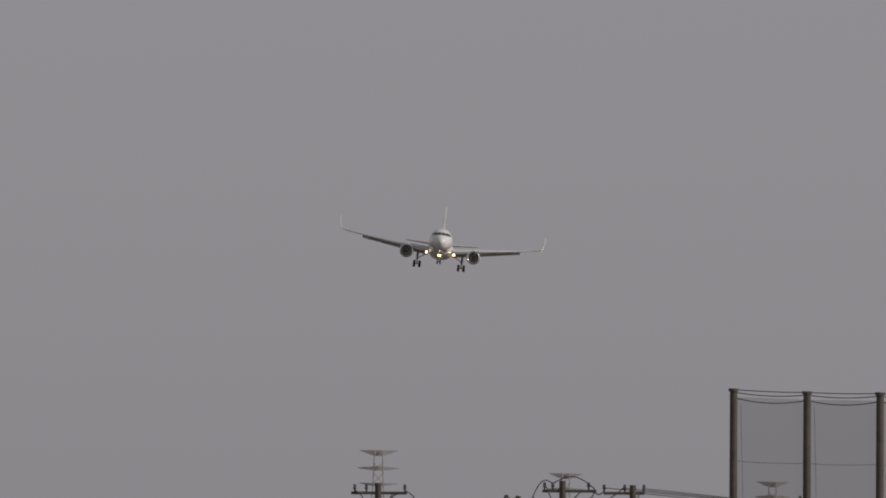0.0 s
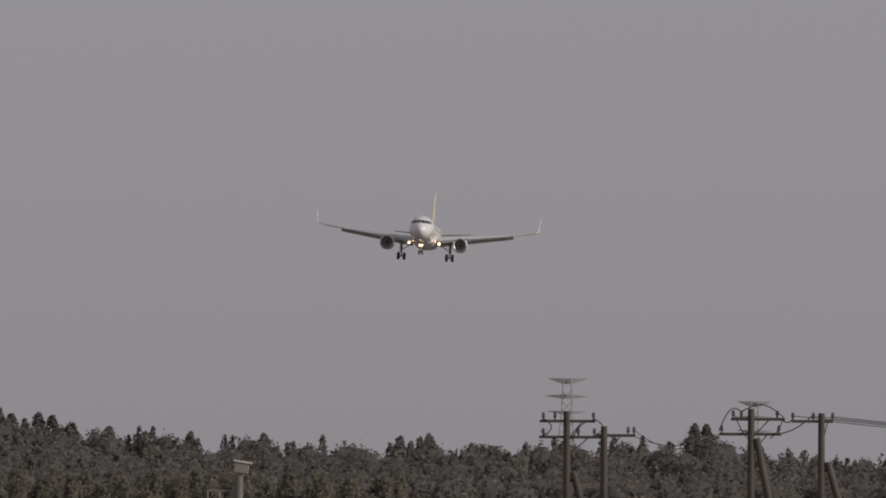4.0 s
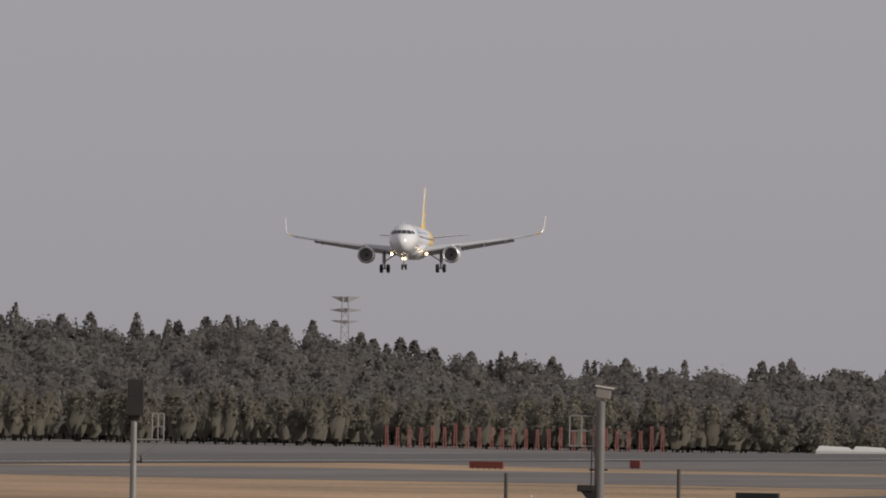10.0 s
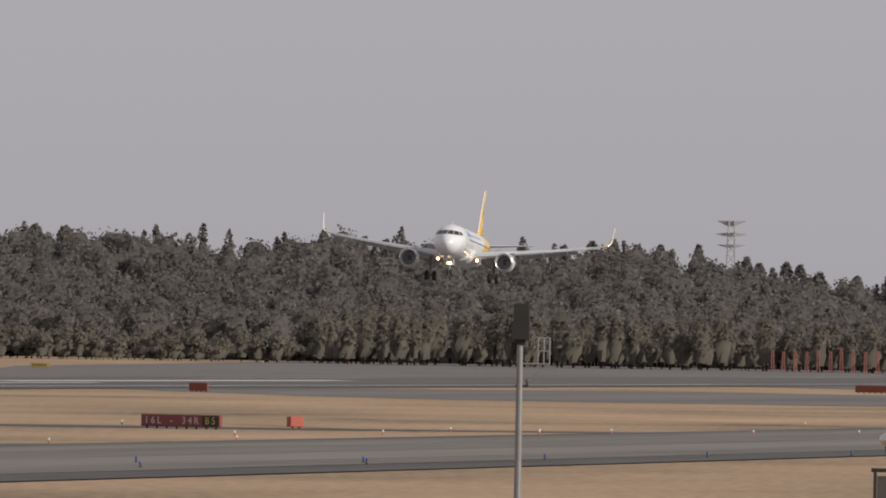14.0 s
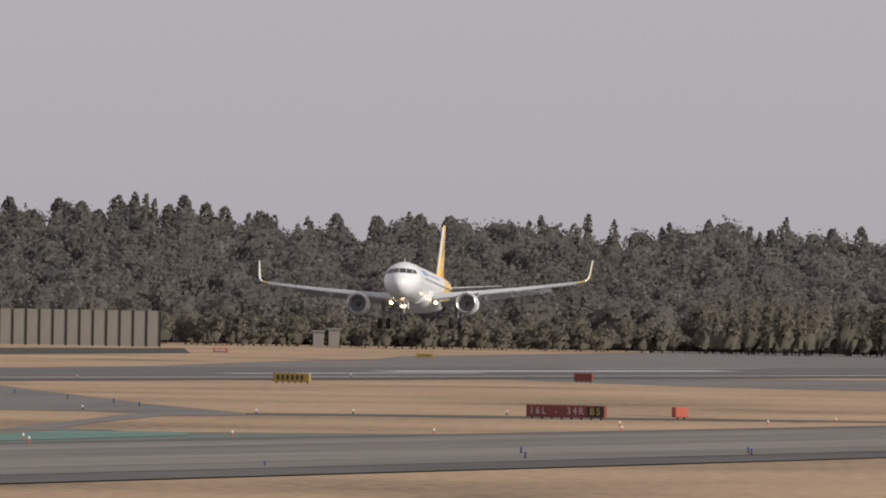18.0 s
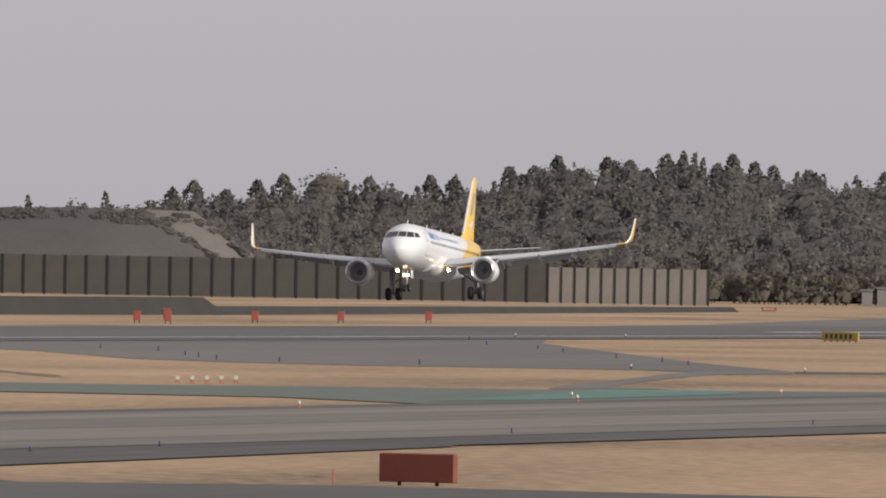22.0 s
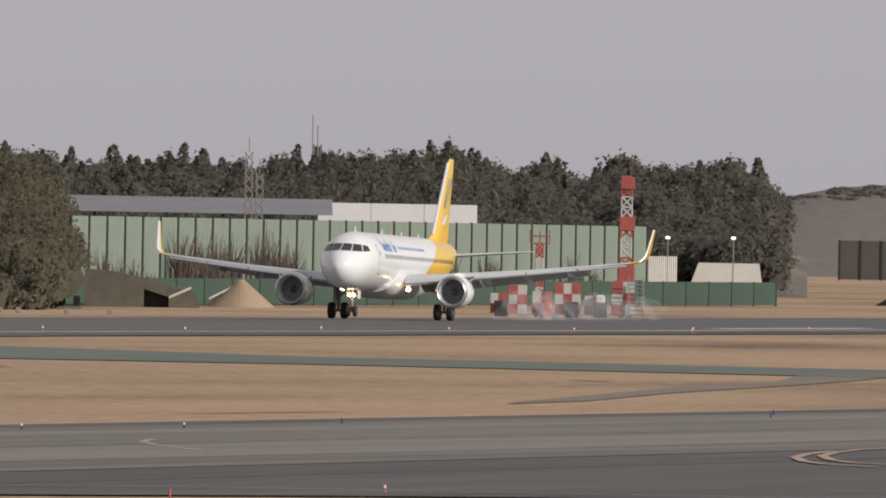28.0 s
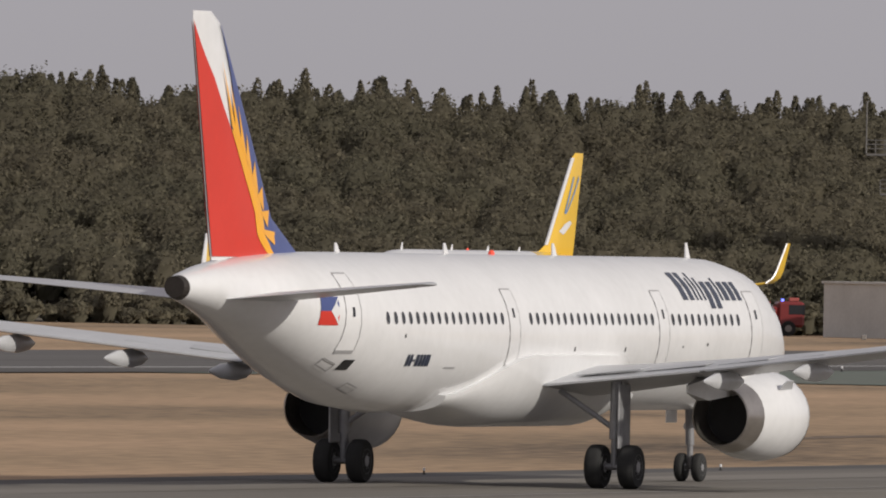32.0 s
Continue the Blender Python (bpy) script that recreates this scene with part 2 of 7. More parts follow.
band("drainage_strip", [(1999, 139.5), (1990, 144.3), (1984, 150), (1979, 156), (1976, 163), (1966, 171), (1950, 181)], [(2020.8, 144), (2010, 149), (2002, 156), (1993, 163.5), (1985, 169), (1975, 175), (1962, 181)], DARK_ASPHALT, "narrow dark paved strip in the grass", 0.022)
band("distant_exit", [(1330, 47), (1265, 60), (1235, 72), (1225, 93), (1200, 110), (1190, 140), (1185, 180)], [(1420, 47), (1452, 58), (1505, 80), (1524, 96), (1520, 110), (1502, 135), (1500, 180)], EXIT_ASPHALT, "distant grey asphalt exit taxiway", 0.02)
band("distant_pad", [(560, 47), (600, 75), (660, 100), (700, 140)], [(1030, 47), (1080, 73), (1105, 96), (1120, 140)], EXIT_ASPHALT, "distant grey asphalt crossing", 0.02)
band("far_apron", [(1200, -45.5), (1078, -56), (848, -89), (640, -115), (506, -138), (190, -172), (-200, -215), (-900, -300)], [(1190, -45.3), (1060, -45.3), (840, -45.3), (630, -45.3), (500, -45.3), (180, -45.3), (-210, -45.3), (-900, -45.3)], EXIT_ASPHALT, "grey asphalt apron beyond the far runway edge", 0.03)
near_edge = [(2262, 47), (2252, 58), (2247, 67), (2250, 90), (2247, 101), (2246, 111), (2250, 124), (2256, 138), (2261, 149), (2263, 168.9), (2290, 183.5)]
far_edge = [(2075, 47), (2137, 51.8), (2159, 62), (2178, 80), (2200, 98), (2204, 110), (2210, 124), (2210, 138), (2204, 150), (2185, 165), (2140, 183.5)]
cross = new("crossing_taxiway", mesh_from("crossing_taxiway", [(n, s, 0.04) for s, n in near_edge + far_edge], [(k, k + 1, k + 12, k + 11) for k in range(10)], GREEN_PAINT))
cross.matrix_world = PLAN
tagged(cross, "greenish grey crossing taxiway", "road", kind="structure")
pave("service_road", [(2250, 136), (2291, 145.8), (2326, 151), (2369, 159.4), (2405, 166.3), (2412, 168.1), (2394, 166.2), (2352, 158.1), (2320, 153), (2284, 147), (2252, 141)], ROADDUST, "narrow dark service road", 0.03)
pave("green_panel", [(2271.8, 177.8), (2228, 172.6), (2179, 166.3), (2171, 169.8), (2179, 173), (2194.7, 176), (2254.3, 178.8)], BRIGHT_GREEN, "green painted pavement by the taxiway", 0.06)
pave("apron_pad", [(2655, 215), (2655, 222), (2649, 226), (2643, 229.5), (2638, 234), (2637, 240), (2634, 262), (2571, 262), (2565, 240.2), (2571, 232.6), (2556, 226.6), (2540, 223.2), (2518, 222.4), (2489, 221.2), (2456, 219.7), (2440, 215)], DARK_ASPHALT, "dark asphalt stub road beside the taxiway", 0.048)
# paint on the pavement
for s0, s1, n0, n1 in ((1090, 1290, 9, 13), (930, 1060, -14, -10), (340, 470, -40, -34), (1290, 1420, 20, 22), (1840, 1880, 30, 32)):
    strip("runway_marking", s0, s1, n0, n1, WHITE_MARK, "worn white touchdown marking", 0.075)
strip("runway_edge_line", -300, 2950, 36.4, 37.4, WHITE_MARK, "thin white runway edge line", 0.075)
strip("taxiway_worn_lane", 200, 3300, 199.5, 207.5, WORN_LANE, "paler worn lane along the taxiway", 0.078)
strip("taxiway_worn_lane", 200, 3300, 187.0, 190.5, WORN_LANE, "paler worn lane along the taxiway", 0.078)
strip("taxiway_center_line", 200, 3300, 197.2, 197.45, PALE_MARK, "thin faded taxiway centre line", 0.085)


def ribbon(name, pts, w, mat, label, z=0.085, category="marking"):
    """A painted or worn band of width w along points in s, n, tapering a little."""
    a, b = [], []
    for i, (s, n) in enumerate(pts):
        p, q = pts[max(0, i - 1)], pts[min(len(pts) - 1, i + 1)]
        ds, dn = q[0] - p[0], q[1] - p[1]
        k = w / 2 / math.hypot(ds, dn)
        a.append((s - dn * k, n + ds * k))
        b.append((s + dn * k, n - ds * k))
    return pave(name, a + b[::-1], mat, label, z, category)


ribbon("guide_line", [(2520, 213.2), (2526, 213.1), (2533, 213.6), (2542, 215.2), (2550, 217), (2558, 219.4), (2563, 221.3), (2567, 224)], 0.32, YELLOW_MARK, "curved faded pink guide line")
ribbon("guide_line", [(s + 4.5, n + 0.4) for s, n in [(2520, 213.2), (2526, 213.1), (2533, 213.6), (2542, 215.2), (2550, 217), (2558, 219.4), (2563, 221.3), (2567, 224)][2:]], 0.32, YELLOW_MARK, "curved faded pink guide line")
ribbon("guide_line", [(2544, 194.8), (2550, 196.3), (2557, 198.8), (2563, 201.5), (2567, 203.4)], 0.26, YELLOW_MARK, "curved faded pink guide line")
ribbon("stub_edge_line", [(3300, 218.2), (2643, 218.3), (2636, 223), (2635, 227), (2632, 237.6), (2630, 250)], 0.30, PALE_MARK, "thin pale edge line")
ribbon("runway_center_line", [(2019, -2.4), (2062, 29.3)], 0.5, WHITE_MARK, "worn white runway line", 0.08)
# darker streaks in the grass, with ragged edges
rng = random.Random(11)
for s0, n0, s1, n1, w in ((2481, 154.4, 2463, 152.4, 2.2), (2457, 152.6, 2421, 148.5, 2.4), (2471, 158.2, 2468, 161.7, 1.6), (2283, 107.1, 2290, 110.2, 0.5), (2301, 139.2, 2308, 143.1, 0.7), (2089, 110.1, 2166, 135.4, 2.6), (2300, 139.2, 2307, 143, 0.6), (1944, 151.6, 1994, 173.9, 2), (1852, 141.2, 1864, 148, 1.6), (1858, 171, 1821, 170, 1.6), (2009, 158.6, 1994, 169.8, 1.2), (2242, 162, 2206, 161.3, 1.2), (2275, 147, 2278, 158.2, 1), (2468, 172.2, 2449, 172.9, 0.7), (2292, 110, 2296, 112.2, 0.5)):
    up, lo = [], []
    for k in range(13):
        q = k / 12
        f = w / 2 * (math.sin(q * math.pi) ** 0.6) * rng.uniform(0.45, 1.1)
        s, n = s0 + (s1 - s0) * q, n0 + (n1 - n0) * q + rng.uniform(-0.15, 0.15) * w
        up.append((s, n + f + 0.02))
        lo.append((s, n - f - 0.02))
    pave("bare_patch", up + lo[::-1], STREAK_GRASS, "darker streak in the grass", 0.012, "ground")


# ---- woods ----
RNG = np.random.default_rng(4)


def crown(P, N, s, up):
    """Leaf clumps as small triangles at P that face roughly along N; their shading leans to the sky by up, which evens
    out the light between crowns.
    """
    c = len(P)
    N = N / np.linalg.norm(N, axis=1)[:, None]
    soft = N * (1 - up) + np.array((0, 0, up)) + RNG.normal(size=(c, 3)) * 0.24
    J = N + RNG.normal(size=(c, 3)) * 0.65
    J /= np.linalg.norm(J, axis=1)[:, None]
    a = np.cross(J, RNG.normal(size=(c, 3)))
    a /= np.linalg.norm(a, axis=1)[:, None] + 1e-9
    b = np.cross(J, a)
    s = (s * (0.55 + 0.9 * RNG.random(c)))[:, None]
    V = np.stack([P + a * s, P - a * s * 0.6 + b * s * 0.9, P - a * s * 0.5 - b * s * 0.9], 1).reshape(-1, 3)
    return V, np.repeat(soft, 3, axis=0)


def tree_cloud(x, y, z, h, r, kind, clumps, size, up=0.6, low=0.80):
    """The places of a tree's leaf clumps, from its foot, height and radius."""
    c = clumps
    u, th = RNG.random(c), RNG.random(c) * 2 * np.pi
    if kind == "cedar":
        hh = 0.10 + 0.90 * u ** 0.8
        lean = 0.10 * np.sin(hh * 5 + x) * r
        tier = 0.80 + 0.20 * np.sin(hh * 26 + np.sin(th * 2 + x) * 2.0 + y) * np.sin(th * 3 + hh * 9 + x)
        rad = r * np.clip(1.015 - hh, 0.012, 1) ** 0.66 * tier * (0.55 + 0.45 * np.sqrt(RNG.random(c)))
        P = np.stack([rad * np.cos(th) + lean, rad * np.sin(th), hh * h], 1)
        N = np.stack([np.cos(th), np.sin(th), np.full(c, 0.45)], 1)
    else:
        ph = np.arccos(1 - 2 * u * low)
        k = 0.84 + 0.16 * np.sin(3 * th + 2.2 * np.sin(ph * 3 + x)) * np.cos(4 * ph + y) + 0.09 * np.sin(7 * th + 9 * ph + x)
        k = k * (0.86 + 0.18 * RNG.random(c))
        N = np.stack([np.sin(ph) * np.cos(th), np.sin(ph) * np.sin(th), np.cos(ph)], 1)
        P = N * k[:, None] * (r, r, h * 0.46) + (0, 0, h * 0.54)
    return crown(P + (x, y, z), N, size, up)


def trunk_mesh(x, y, z, h, top=0.82, r=0.02):
    ring = np.array([(math.cos(k * 1.2566), math.sin(k * 1.2566)) for k in range(5)])
    V = [np.column_stack([ring * r * h + (x, y), np.full(5, z - 0.3)]), np.column_stack([ring * r * h * 0.3 + (x, y), np.full(5, z + h * top)])]
    Fc = [t for k in range(5) for t in ((k, (k + 1) % 5, 5 + (k + 1) % 5), (k, 5 + (k + 1) % 5, 5 + k))]
    # a few limbs
    for k in range(5):
        a, q = k * 2.4 + x, 0.35 + 0.1 * k
        d = np.array((math.cos(a), math.sin(a), 0.5)) * h * 0.16
        p = np.array((x, y, z + h * q))
        w = r * h * 0.25
        b = 10 + k * 3
        V.append(np.array([p + (w, 0, 0), p + (-w, w, 0), p + d]))
        Fc.append((b, b + 1, b + 2))
    return np.concatenate(V), np.array(Fc)


def raw_mesh(name, V, Fc, mat, N=None):
    me = bpy.data.meshes.new(name)
    me.vertices.add(len(V))
    me.vertices.foreach_set("co", np.ascontiguousarray(V, dtype=np.float32).ravel())
    me.loops.add(len(Fc) * 3)
    me.loops.foreach_set("vertex_index", np.ascontiguousarray(Fc, dtype=np.int32).ravel())
    me.polygons.add(len(Fc))
    me.polygons.foreach_set("loop_start", np.arange(0, len(Fc) * 3, 3, dtype=np.int32))
    me.update(calc_edges=True)
    me.materials.append(mat)
    if N is not None:
        N = N / (np.linalg.norm(N, axis=1)[:, None] + 1e-9)
        me.normals_split_custom_set_from_vertices(N.astype(np.float32))
    return me


def core_mesh(x, y, z, h, r, kind, up):
    """A rough inner mass that keeps the sky from showing through the crown."""
    V, Fc = [], []
    lv = ((0.12, 0.72), (0.35, 0.52), (0.60, 0.32), (0.82, 0.14), (0.97, 0.01)) if kind == "cedar" else ((0.14, 0.42), (0.35, 0.80), (0.60, 0.86), (0.79, 0.62), (0.89, 0.30))
    for q, w in lv:
        for k in range(7):
            a = k * math.tau / 7 + q
            f = r * w * (0.72 + 0.2 * math.sin(k * 2.3 + x + q * 9))
            V.append((x + f * math.cos(a), y + f * math.sin(a), z + h * q))
    for j in range(4):
        for k in range(7):
            a, b = j * 7 + k, j * 7 + (k + 1) % 7
            Fc += [(a, b, b + 7), (a, b + 7, a + 7)]
    Fc += [(28, 28 + k, 29 + k) for k in range(1, 6)]
    V = np.array(V)
    N = (V - (x, y, z + h * 0.45)) * (1, 1, r / h * 2)
    N = N / np.linalg.norm(N, axis=1)[:, None] * (1 - up) + (0, 0, up)
    return V, np.array(Fc), N


def woods(name, trees, mat, label, clumps, size, category="trees", up=0.7):
    """A wood as one mesh: crowns of small leaf clumps round inner masses, over tapered trunks."""
    V, Fc, Ns, base = [], [], [], 0
    for i, (x, y, z, h, r, kind) in enumerate(trees):
        c, cn = tree_cloud(x, y, z, h, r, kind, clumps, size, up, 0.80 if i < len(trees) * 0.15 else 0.52)
        V.append(c)
        Ns.append(cn)
        Fc.append(base + np.arange(len(c)).reshape(-1, 3))
        base += len(c)
        a, b, an = core_mesh(x, y, z, h, r, kind, up)
        t, tf = trunk_mesh(x, y, z, h)
        for p, f, q in ((a, b, an), (t, tf, t - (x, y - 0.01, z + h * 0.4))):
            V.append(p)
            Ns.append(q)
            Fc.append(base + f)
            base += len(p)
    return tagged(new(name, raw_mesh(name, np.concatenate(V), np.concatenate(Fc), mat, np.concatenate(Ns))), label, category, kind="stuff")


def tree(az, top, d, h, r, kind, mat, label, floor, clumps=420, size=0.4, group="", ground=None):
    """One standing tree in its parts, trunk and crown; ground: the rising forest floor that it stands on."""
    p = polar(az, d)
    z = max(floor, top - h)
    if ground:
        knots, dref, d0, d1, depth = ground
        z = rise(knots, dref, az, d, (d - d0) / (d1 - d0), -0.6, depth)[0] - 0.1
    h = max(h * 0.7, top - z)
    ob = tagged(new("cedar_tree" if kind == "cedar" else "broadleaf_tree"), label, "tree", group)
    ob.location = (p.x, p.y, z)
    V, Fc = trunk_mesh(0, 0, 0, h)
    t = new("trunk", raw_mesh("trunk", V, Fc, BARK))
    t.parent = ob
    c, cn = tree_cloud(0, 0, 0, h, r, kind, clumps, size, 0.7)
    b, f, bn = core_mesh(0, 0, 0, h, r, kind, 0.7)
    t = new("crown", raw_mesh("crown", np.concatenate([c, b]), np.concatenate([np.arange(len(c)).reshape(-1, 3), len(c) + f]), mat, np.concatenate([cn, bn])))
    t.parent = ob
    return ob


def skyline(knots, az):
    return float(np.interp(az, [k[0] for k in knots], [k[1] for k in knots]))


def rise(knots, dref, a, d, q, floor, depth):
    """The forest floor under a canopy that climbs to the skyline."""
    top = 6.5 + (skyline(knots, a) - 6.5) * d / dref
    return max(floor, floor + (top - floor) * (0.34 + 0.66 * q) - depth), top


def belt(a0, a1, d0, d1, count, knots, dref, kinds, seed, depth, rr, floor=-0.6, lift=0.0, spikes=0.0, ridge=0.0):
    """Trees strewn between two bearings and distances on a rising floor; the last rows make the skyline."""
    rng = random.Random(seed)
    out = []
    for i in range(count):
        a = a0 + (a1 - a0) * rng.random()
        q = i / count
        d = d0 + (d1 - d0) * q
        g, top = rise(knots, dref, a, d, q, floor, depth)
        k = rng.choice(kinds)
        h = depth * rng.uniform(0.85, 1.08)
        h = min(h, max(2.5, top - g + 0.2)) * (1.0 if k != "cedar" else 1.05)
        r = rng.uniform(*rr) * (0.9 if k == "cedar" else 1.0) * min(1, h / depth + 0.25)
        up = lift * q * (0.6 if k == "cedar" else 1.0)
        if spikes and q > 0.93 and a < -11.7:
            k, up, r = "cedar", up + rng.uniform(-1.6, spikes), rng.uniform(1.5, 2.6)
        if q > 0.85 and rng.random() < ridge:
            k, up, r = "cedar", up + rng.uniform(-0.5, 1.6), r * 0.85
        p = polar(a, d)
        out.append((p.x, p.y, g - 0.2, h + up, r, k))
    return out


def slope(name, a0, a1, d0, d1, knots, dref, depth, label, floor=-0.6):
    """The rising forest floor as a sheet of its own."""
    V, Fc, na, nq = [], [], 60, 8
    for j in range(nq + 1):
        for i in range(na + 1):
            a, q = a0 + (a1 - a0) * i / na, j / nq
            d = d0 + (d1 - d0) * q
            g, _ = rise(knots, dref, a, d, q, floor, depth)
            p = polar(a, d)
            V.append((p.x, p.y, g - (0.3 if j == 0 else 0.0)))
    for j in range(nq):
        for i in range(na):
            k = j * (na + 1) + i
            Fc += [(k, k + 1, k + na + 2), (k, k + na + 2, k + na + 1)]
    return tagged(new(name, raw_mesh(name, np.array(V), np.array(Fc), UNDERGROWTH)), label, "hillside", kind="structure")


FAR_TOPS = ((-7.294, 11.4), (-6.936, 11.8), (-6.687, 12.7), (-6.489, 13.1), (-6.292, 13.9), (-5.875, 14.5), (-5.687, 16), (-5.53, 17), (-5.365, 17.5), (-5.186, 17.7), (-4.978, 17.5), (-4.846, 16.4), (-4.72, 16.7), (-4.487, 15.8), (-4.228, 16.5), (-3.75, 16.6), (-3.735, 16.1), (-3.553, 16.3), (-3.377, 16.9), (-3.356, 17.2), (-3.142, 16.5), (-2.929, 15.6), (-2.835, 14.9), (-2.694, 15.4), (-2.641, 14.7), (-2.373, 15.9), (-2.104, 14.6), (-1.856, 12.6), (-1.854, 12.9), (-1.63, 11.8), (-0.923, 11.2), (-0.413, 11.6), (0.008, 11.9), (0.178, 12.3), (0.223, 13.7), (0.268, 13.4), (0.366, 11.4), (0.51, 10.9), (0.796, 10), (1.025, 14))
MID_TOPS = ((-11.448, 14.2), (-11.117, 14.3), (-11.108, 14.7), (-10.777, 13.8), (-10.419, 14), (-10.061, 14.2), (-9.828, 15.4), (-9.7, 15.4), (-9.539, 15.5), (-9.524, 15.6), (-9.378, 14.5), (-9.219, 14.4), (-9.127, 13.3), (-8.996, 14), (-8.992, 14.5), (-8.84, 14.2), (-8.661, 14.5), (-8.652, 14.3), (-8.554, 14.6), (-8.429, 11.2), (-8.017, 10.5), (-7.73, 11), (-7.652, 11), (-7.408, 11.2), (-6.928, 11.4))
HILL_TOPS = ((-14.83, 18.4), (-14.723, 18.5), (-14.293, 17.5), (-13.971, 17.7), (-13.615, 17.9), (-13.382, 16.9), (-13.024, 17.1), (-12.666, 17.2), (-12.62, 17.2), (-12.414, 17.1), (-12.16, 16.9), (-12.029, 16.5), (-11.832, 15.5), (-11.663, 14.2), (-11.538, 13.6), (-11.341, 12.4), (-11.233, 12), (-11.207, 11.9), (-10.992, 11.5), (-10.84, 10.3), (-10.777, 8.6), (-10.741, 5.6), (-10.714, 3.4))
HILL_TREES = ((-13.624, 22.3), (-13.514, 21.2), (-13.081, 21.3), (-13.013, 20.9), (-12.753, 21.3), (-12.676, 21.4), (-12.610, 21.4), (-12.530, 21.6), (-12.413, 20.3), (-12.154, 20.3), (-14.723, 21.8), (-14.598, 21.6), (-14.410, 21.7), (-13.971, 21.3), (-13.684, 20.9), (-13.353, 20.5), (-13.255, 20.3), (-12.414, 20.3), (-12.325, 19.9), (-12.253, 20.1), (-12.160, 20.3), (-12.074, 20.5), (-12.029, 20.0), (-13.615, 22.2), (-14.777, 21.9), (-14.669, 21.9), (-14.508, 21.4), (-14.293, 20.7), (-14.114, 20.8), (-13.828, 21.0), (-13.756, 20.9))
MID_TREES = ((-8.996, 16.6), (-9.539, 17.3), (-8.649, 16.4), (-8.697, 15.9), (-8.554, 15.9), (-9.225, 16.0), (-11.117, 16.8), (-10.834, 16.0), (-10.594, 16.0), (-10.419, 15.6), (-10.066, 15.9), (-9.536, 17.2), (-8.992, 16.6), (-8.652, 16.2), (-11.207, 16.1), (-9.228, 15.9), (-10.311, 15.7), (-10.884, 15.6))
FAR_CEDARS = ((-6.688, 19.4), (-6.586, 17.9), (-6.487, 19.7), (-6.405, 21.0), (-6.133, 20.8), (-5.941, 21.2), (-5.864, 20.8), (-5.689, 23.2), (-5.610, 23.4), (-5.538, 25.4), (-5.381, 25.4), (-5.309, 24.8), (-5.193, 26.0), (-5.142, 25.3), (-5.031, 24.4), (-4.983, 26.3), (-4.915, 24.9), (-4.856, 24.2), (-4.741, 23.5), (-4.498, 23.2), (-4.369, 23.0), (-4.235, 23.5), (-4.136, 23.1), (-5.649, 21.7), (-5.470, 22.9), (-5.255, 23.2), (-6.759, 17.5))
RIDGE_CEDARS = ((-2.929, 22.5), (-2.840, 23.0), (-2.695, 21.5), (-2.561, 21.6), (-2.476, 22.3), (-2.405, 22.9), (-2.326, 22.0), (-2.258, 21.9), (-2.136, 22.1), (-1.981, 19.9), (-1.855, 19.2), (-1.812, 18.7), (-1.631, 16.7), (-1.375, 16.0), (-0.611, 15.8), (-0.709, 15.9), (-1.943, 18.9), (-1.630, 16.5), (0.223, 19.4), (0.262, 19.2), (-1.748, 17.3), (-1.515, 15.9), (-1.139, 15.8), (-3.126, 22.0), (-2.643, 19.6))

slope("far_hillside", -7.7, 2.4, 3230, 3400, FAR_TOPS, 2150, 10, "dim undergrowth of the far woods")
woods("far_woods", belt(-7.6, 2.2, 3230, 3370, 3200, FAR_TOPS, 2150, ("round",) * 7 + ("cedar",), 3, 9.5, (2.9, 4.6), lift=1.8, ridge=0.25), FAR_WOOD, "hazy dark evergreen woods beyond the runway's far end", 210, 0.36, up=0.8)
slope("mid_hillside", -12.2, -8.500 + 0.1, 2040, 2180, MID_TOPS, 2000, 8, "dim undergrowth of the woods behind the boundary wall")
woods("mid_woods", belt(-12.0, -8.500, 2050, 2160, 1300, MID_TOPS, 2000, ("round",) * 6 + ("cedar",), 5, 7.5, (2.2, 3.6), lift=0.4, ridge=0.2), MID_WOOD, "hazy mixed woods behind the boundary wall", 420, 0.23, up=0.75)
slope("near_hillside", -16.6, -10.7, 1450, 1630, HILL_TOPS, 1400, 6.5, "dim undergrowth of the wooded hillside")
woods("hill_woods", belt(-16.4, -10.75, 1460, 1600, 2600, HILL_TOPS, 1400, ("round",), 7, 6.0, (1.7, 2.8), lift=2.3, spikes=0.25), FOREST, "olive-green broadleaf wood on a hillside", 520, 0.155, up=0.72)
rng = random.Random(21)
for az, top in HILL_TREES:
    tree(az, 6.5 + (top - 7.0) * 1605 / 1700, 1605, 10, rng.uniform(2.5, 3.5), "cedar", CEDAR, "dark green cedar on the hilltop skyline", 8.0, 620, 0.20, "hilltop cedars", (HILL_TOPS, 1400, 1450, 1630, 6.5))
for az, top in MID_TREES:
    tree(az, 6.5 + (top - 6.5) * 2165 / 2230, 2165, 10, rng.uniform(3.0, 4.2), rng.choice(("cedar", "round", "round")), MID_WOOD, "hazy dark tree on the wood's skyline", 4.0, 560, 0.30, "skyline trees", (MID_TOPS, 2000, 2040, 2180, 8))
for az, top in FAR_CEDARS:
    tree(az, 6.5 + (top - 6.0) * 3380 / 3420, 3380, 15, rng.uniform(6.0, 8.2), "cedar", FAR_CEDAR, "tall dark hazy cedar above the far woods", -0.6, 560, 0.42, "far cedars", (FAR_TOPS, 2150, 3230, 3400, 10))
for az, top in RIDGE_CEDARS:
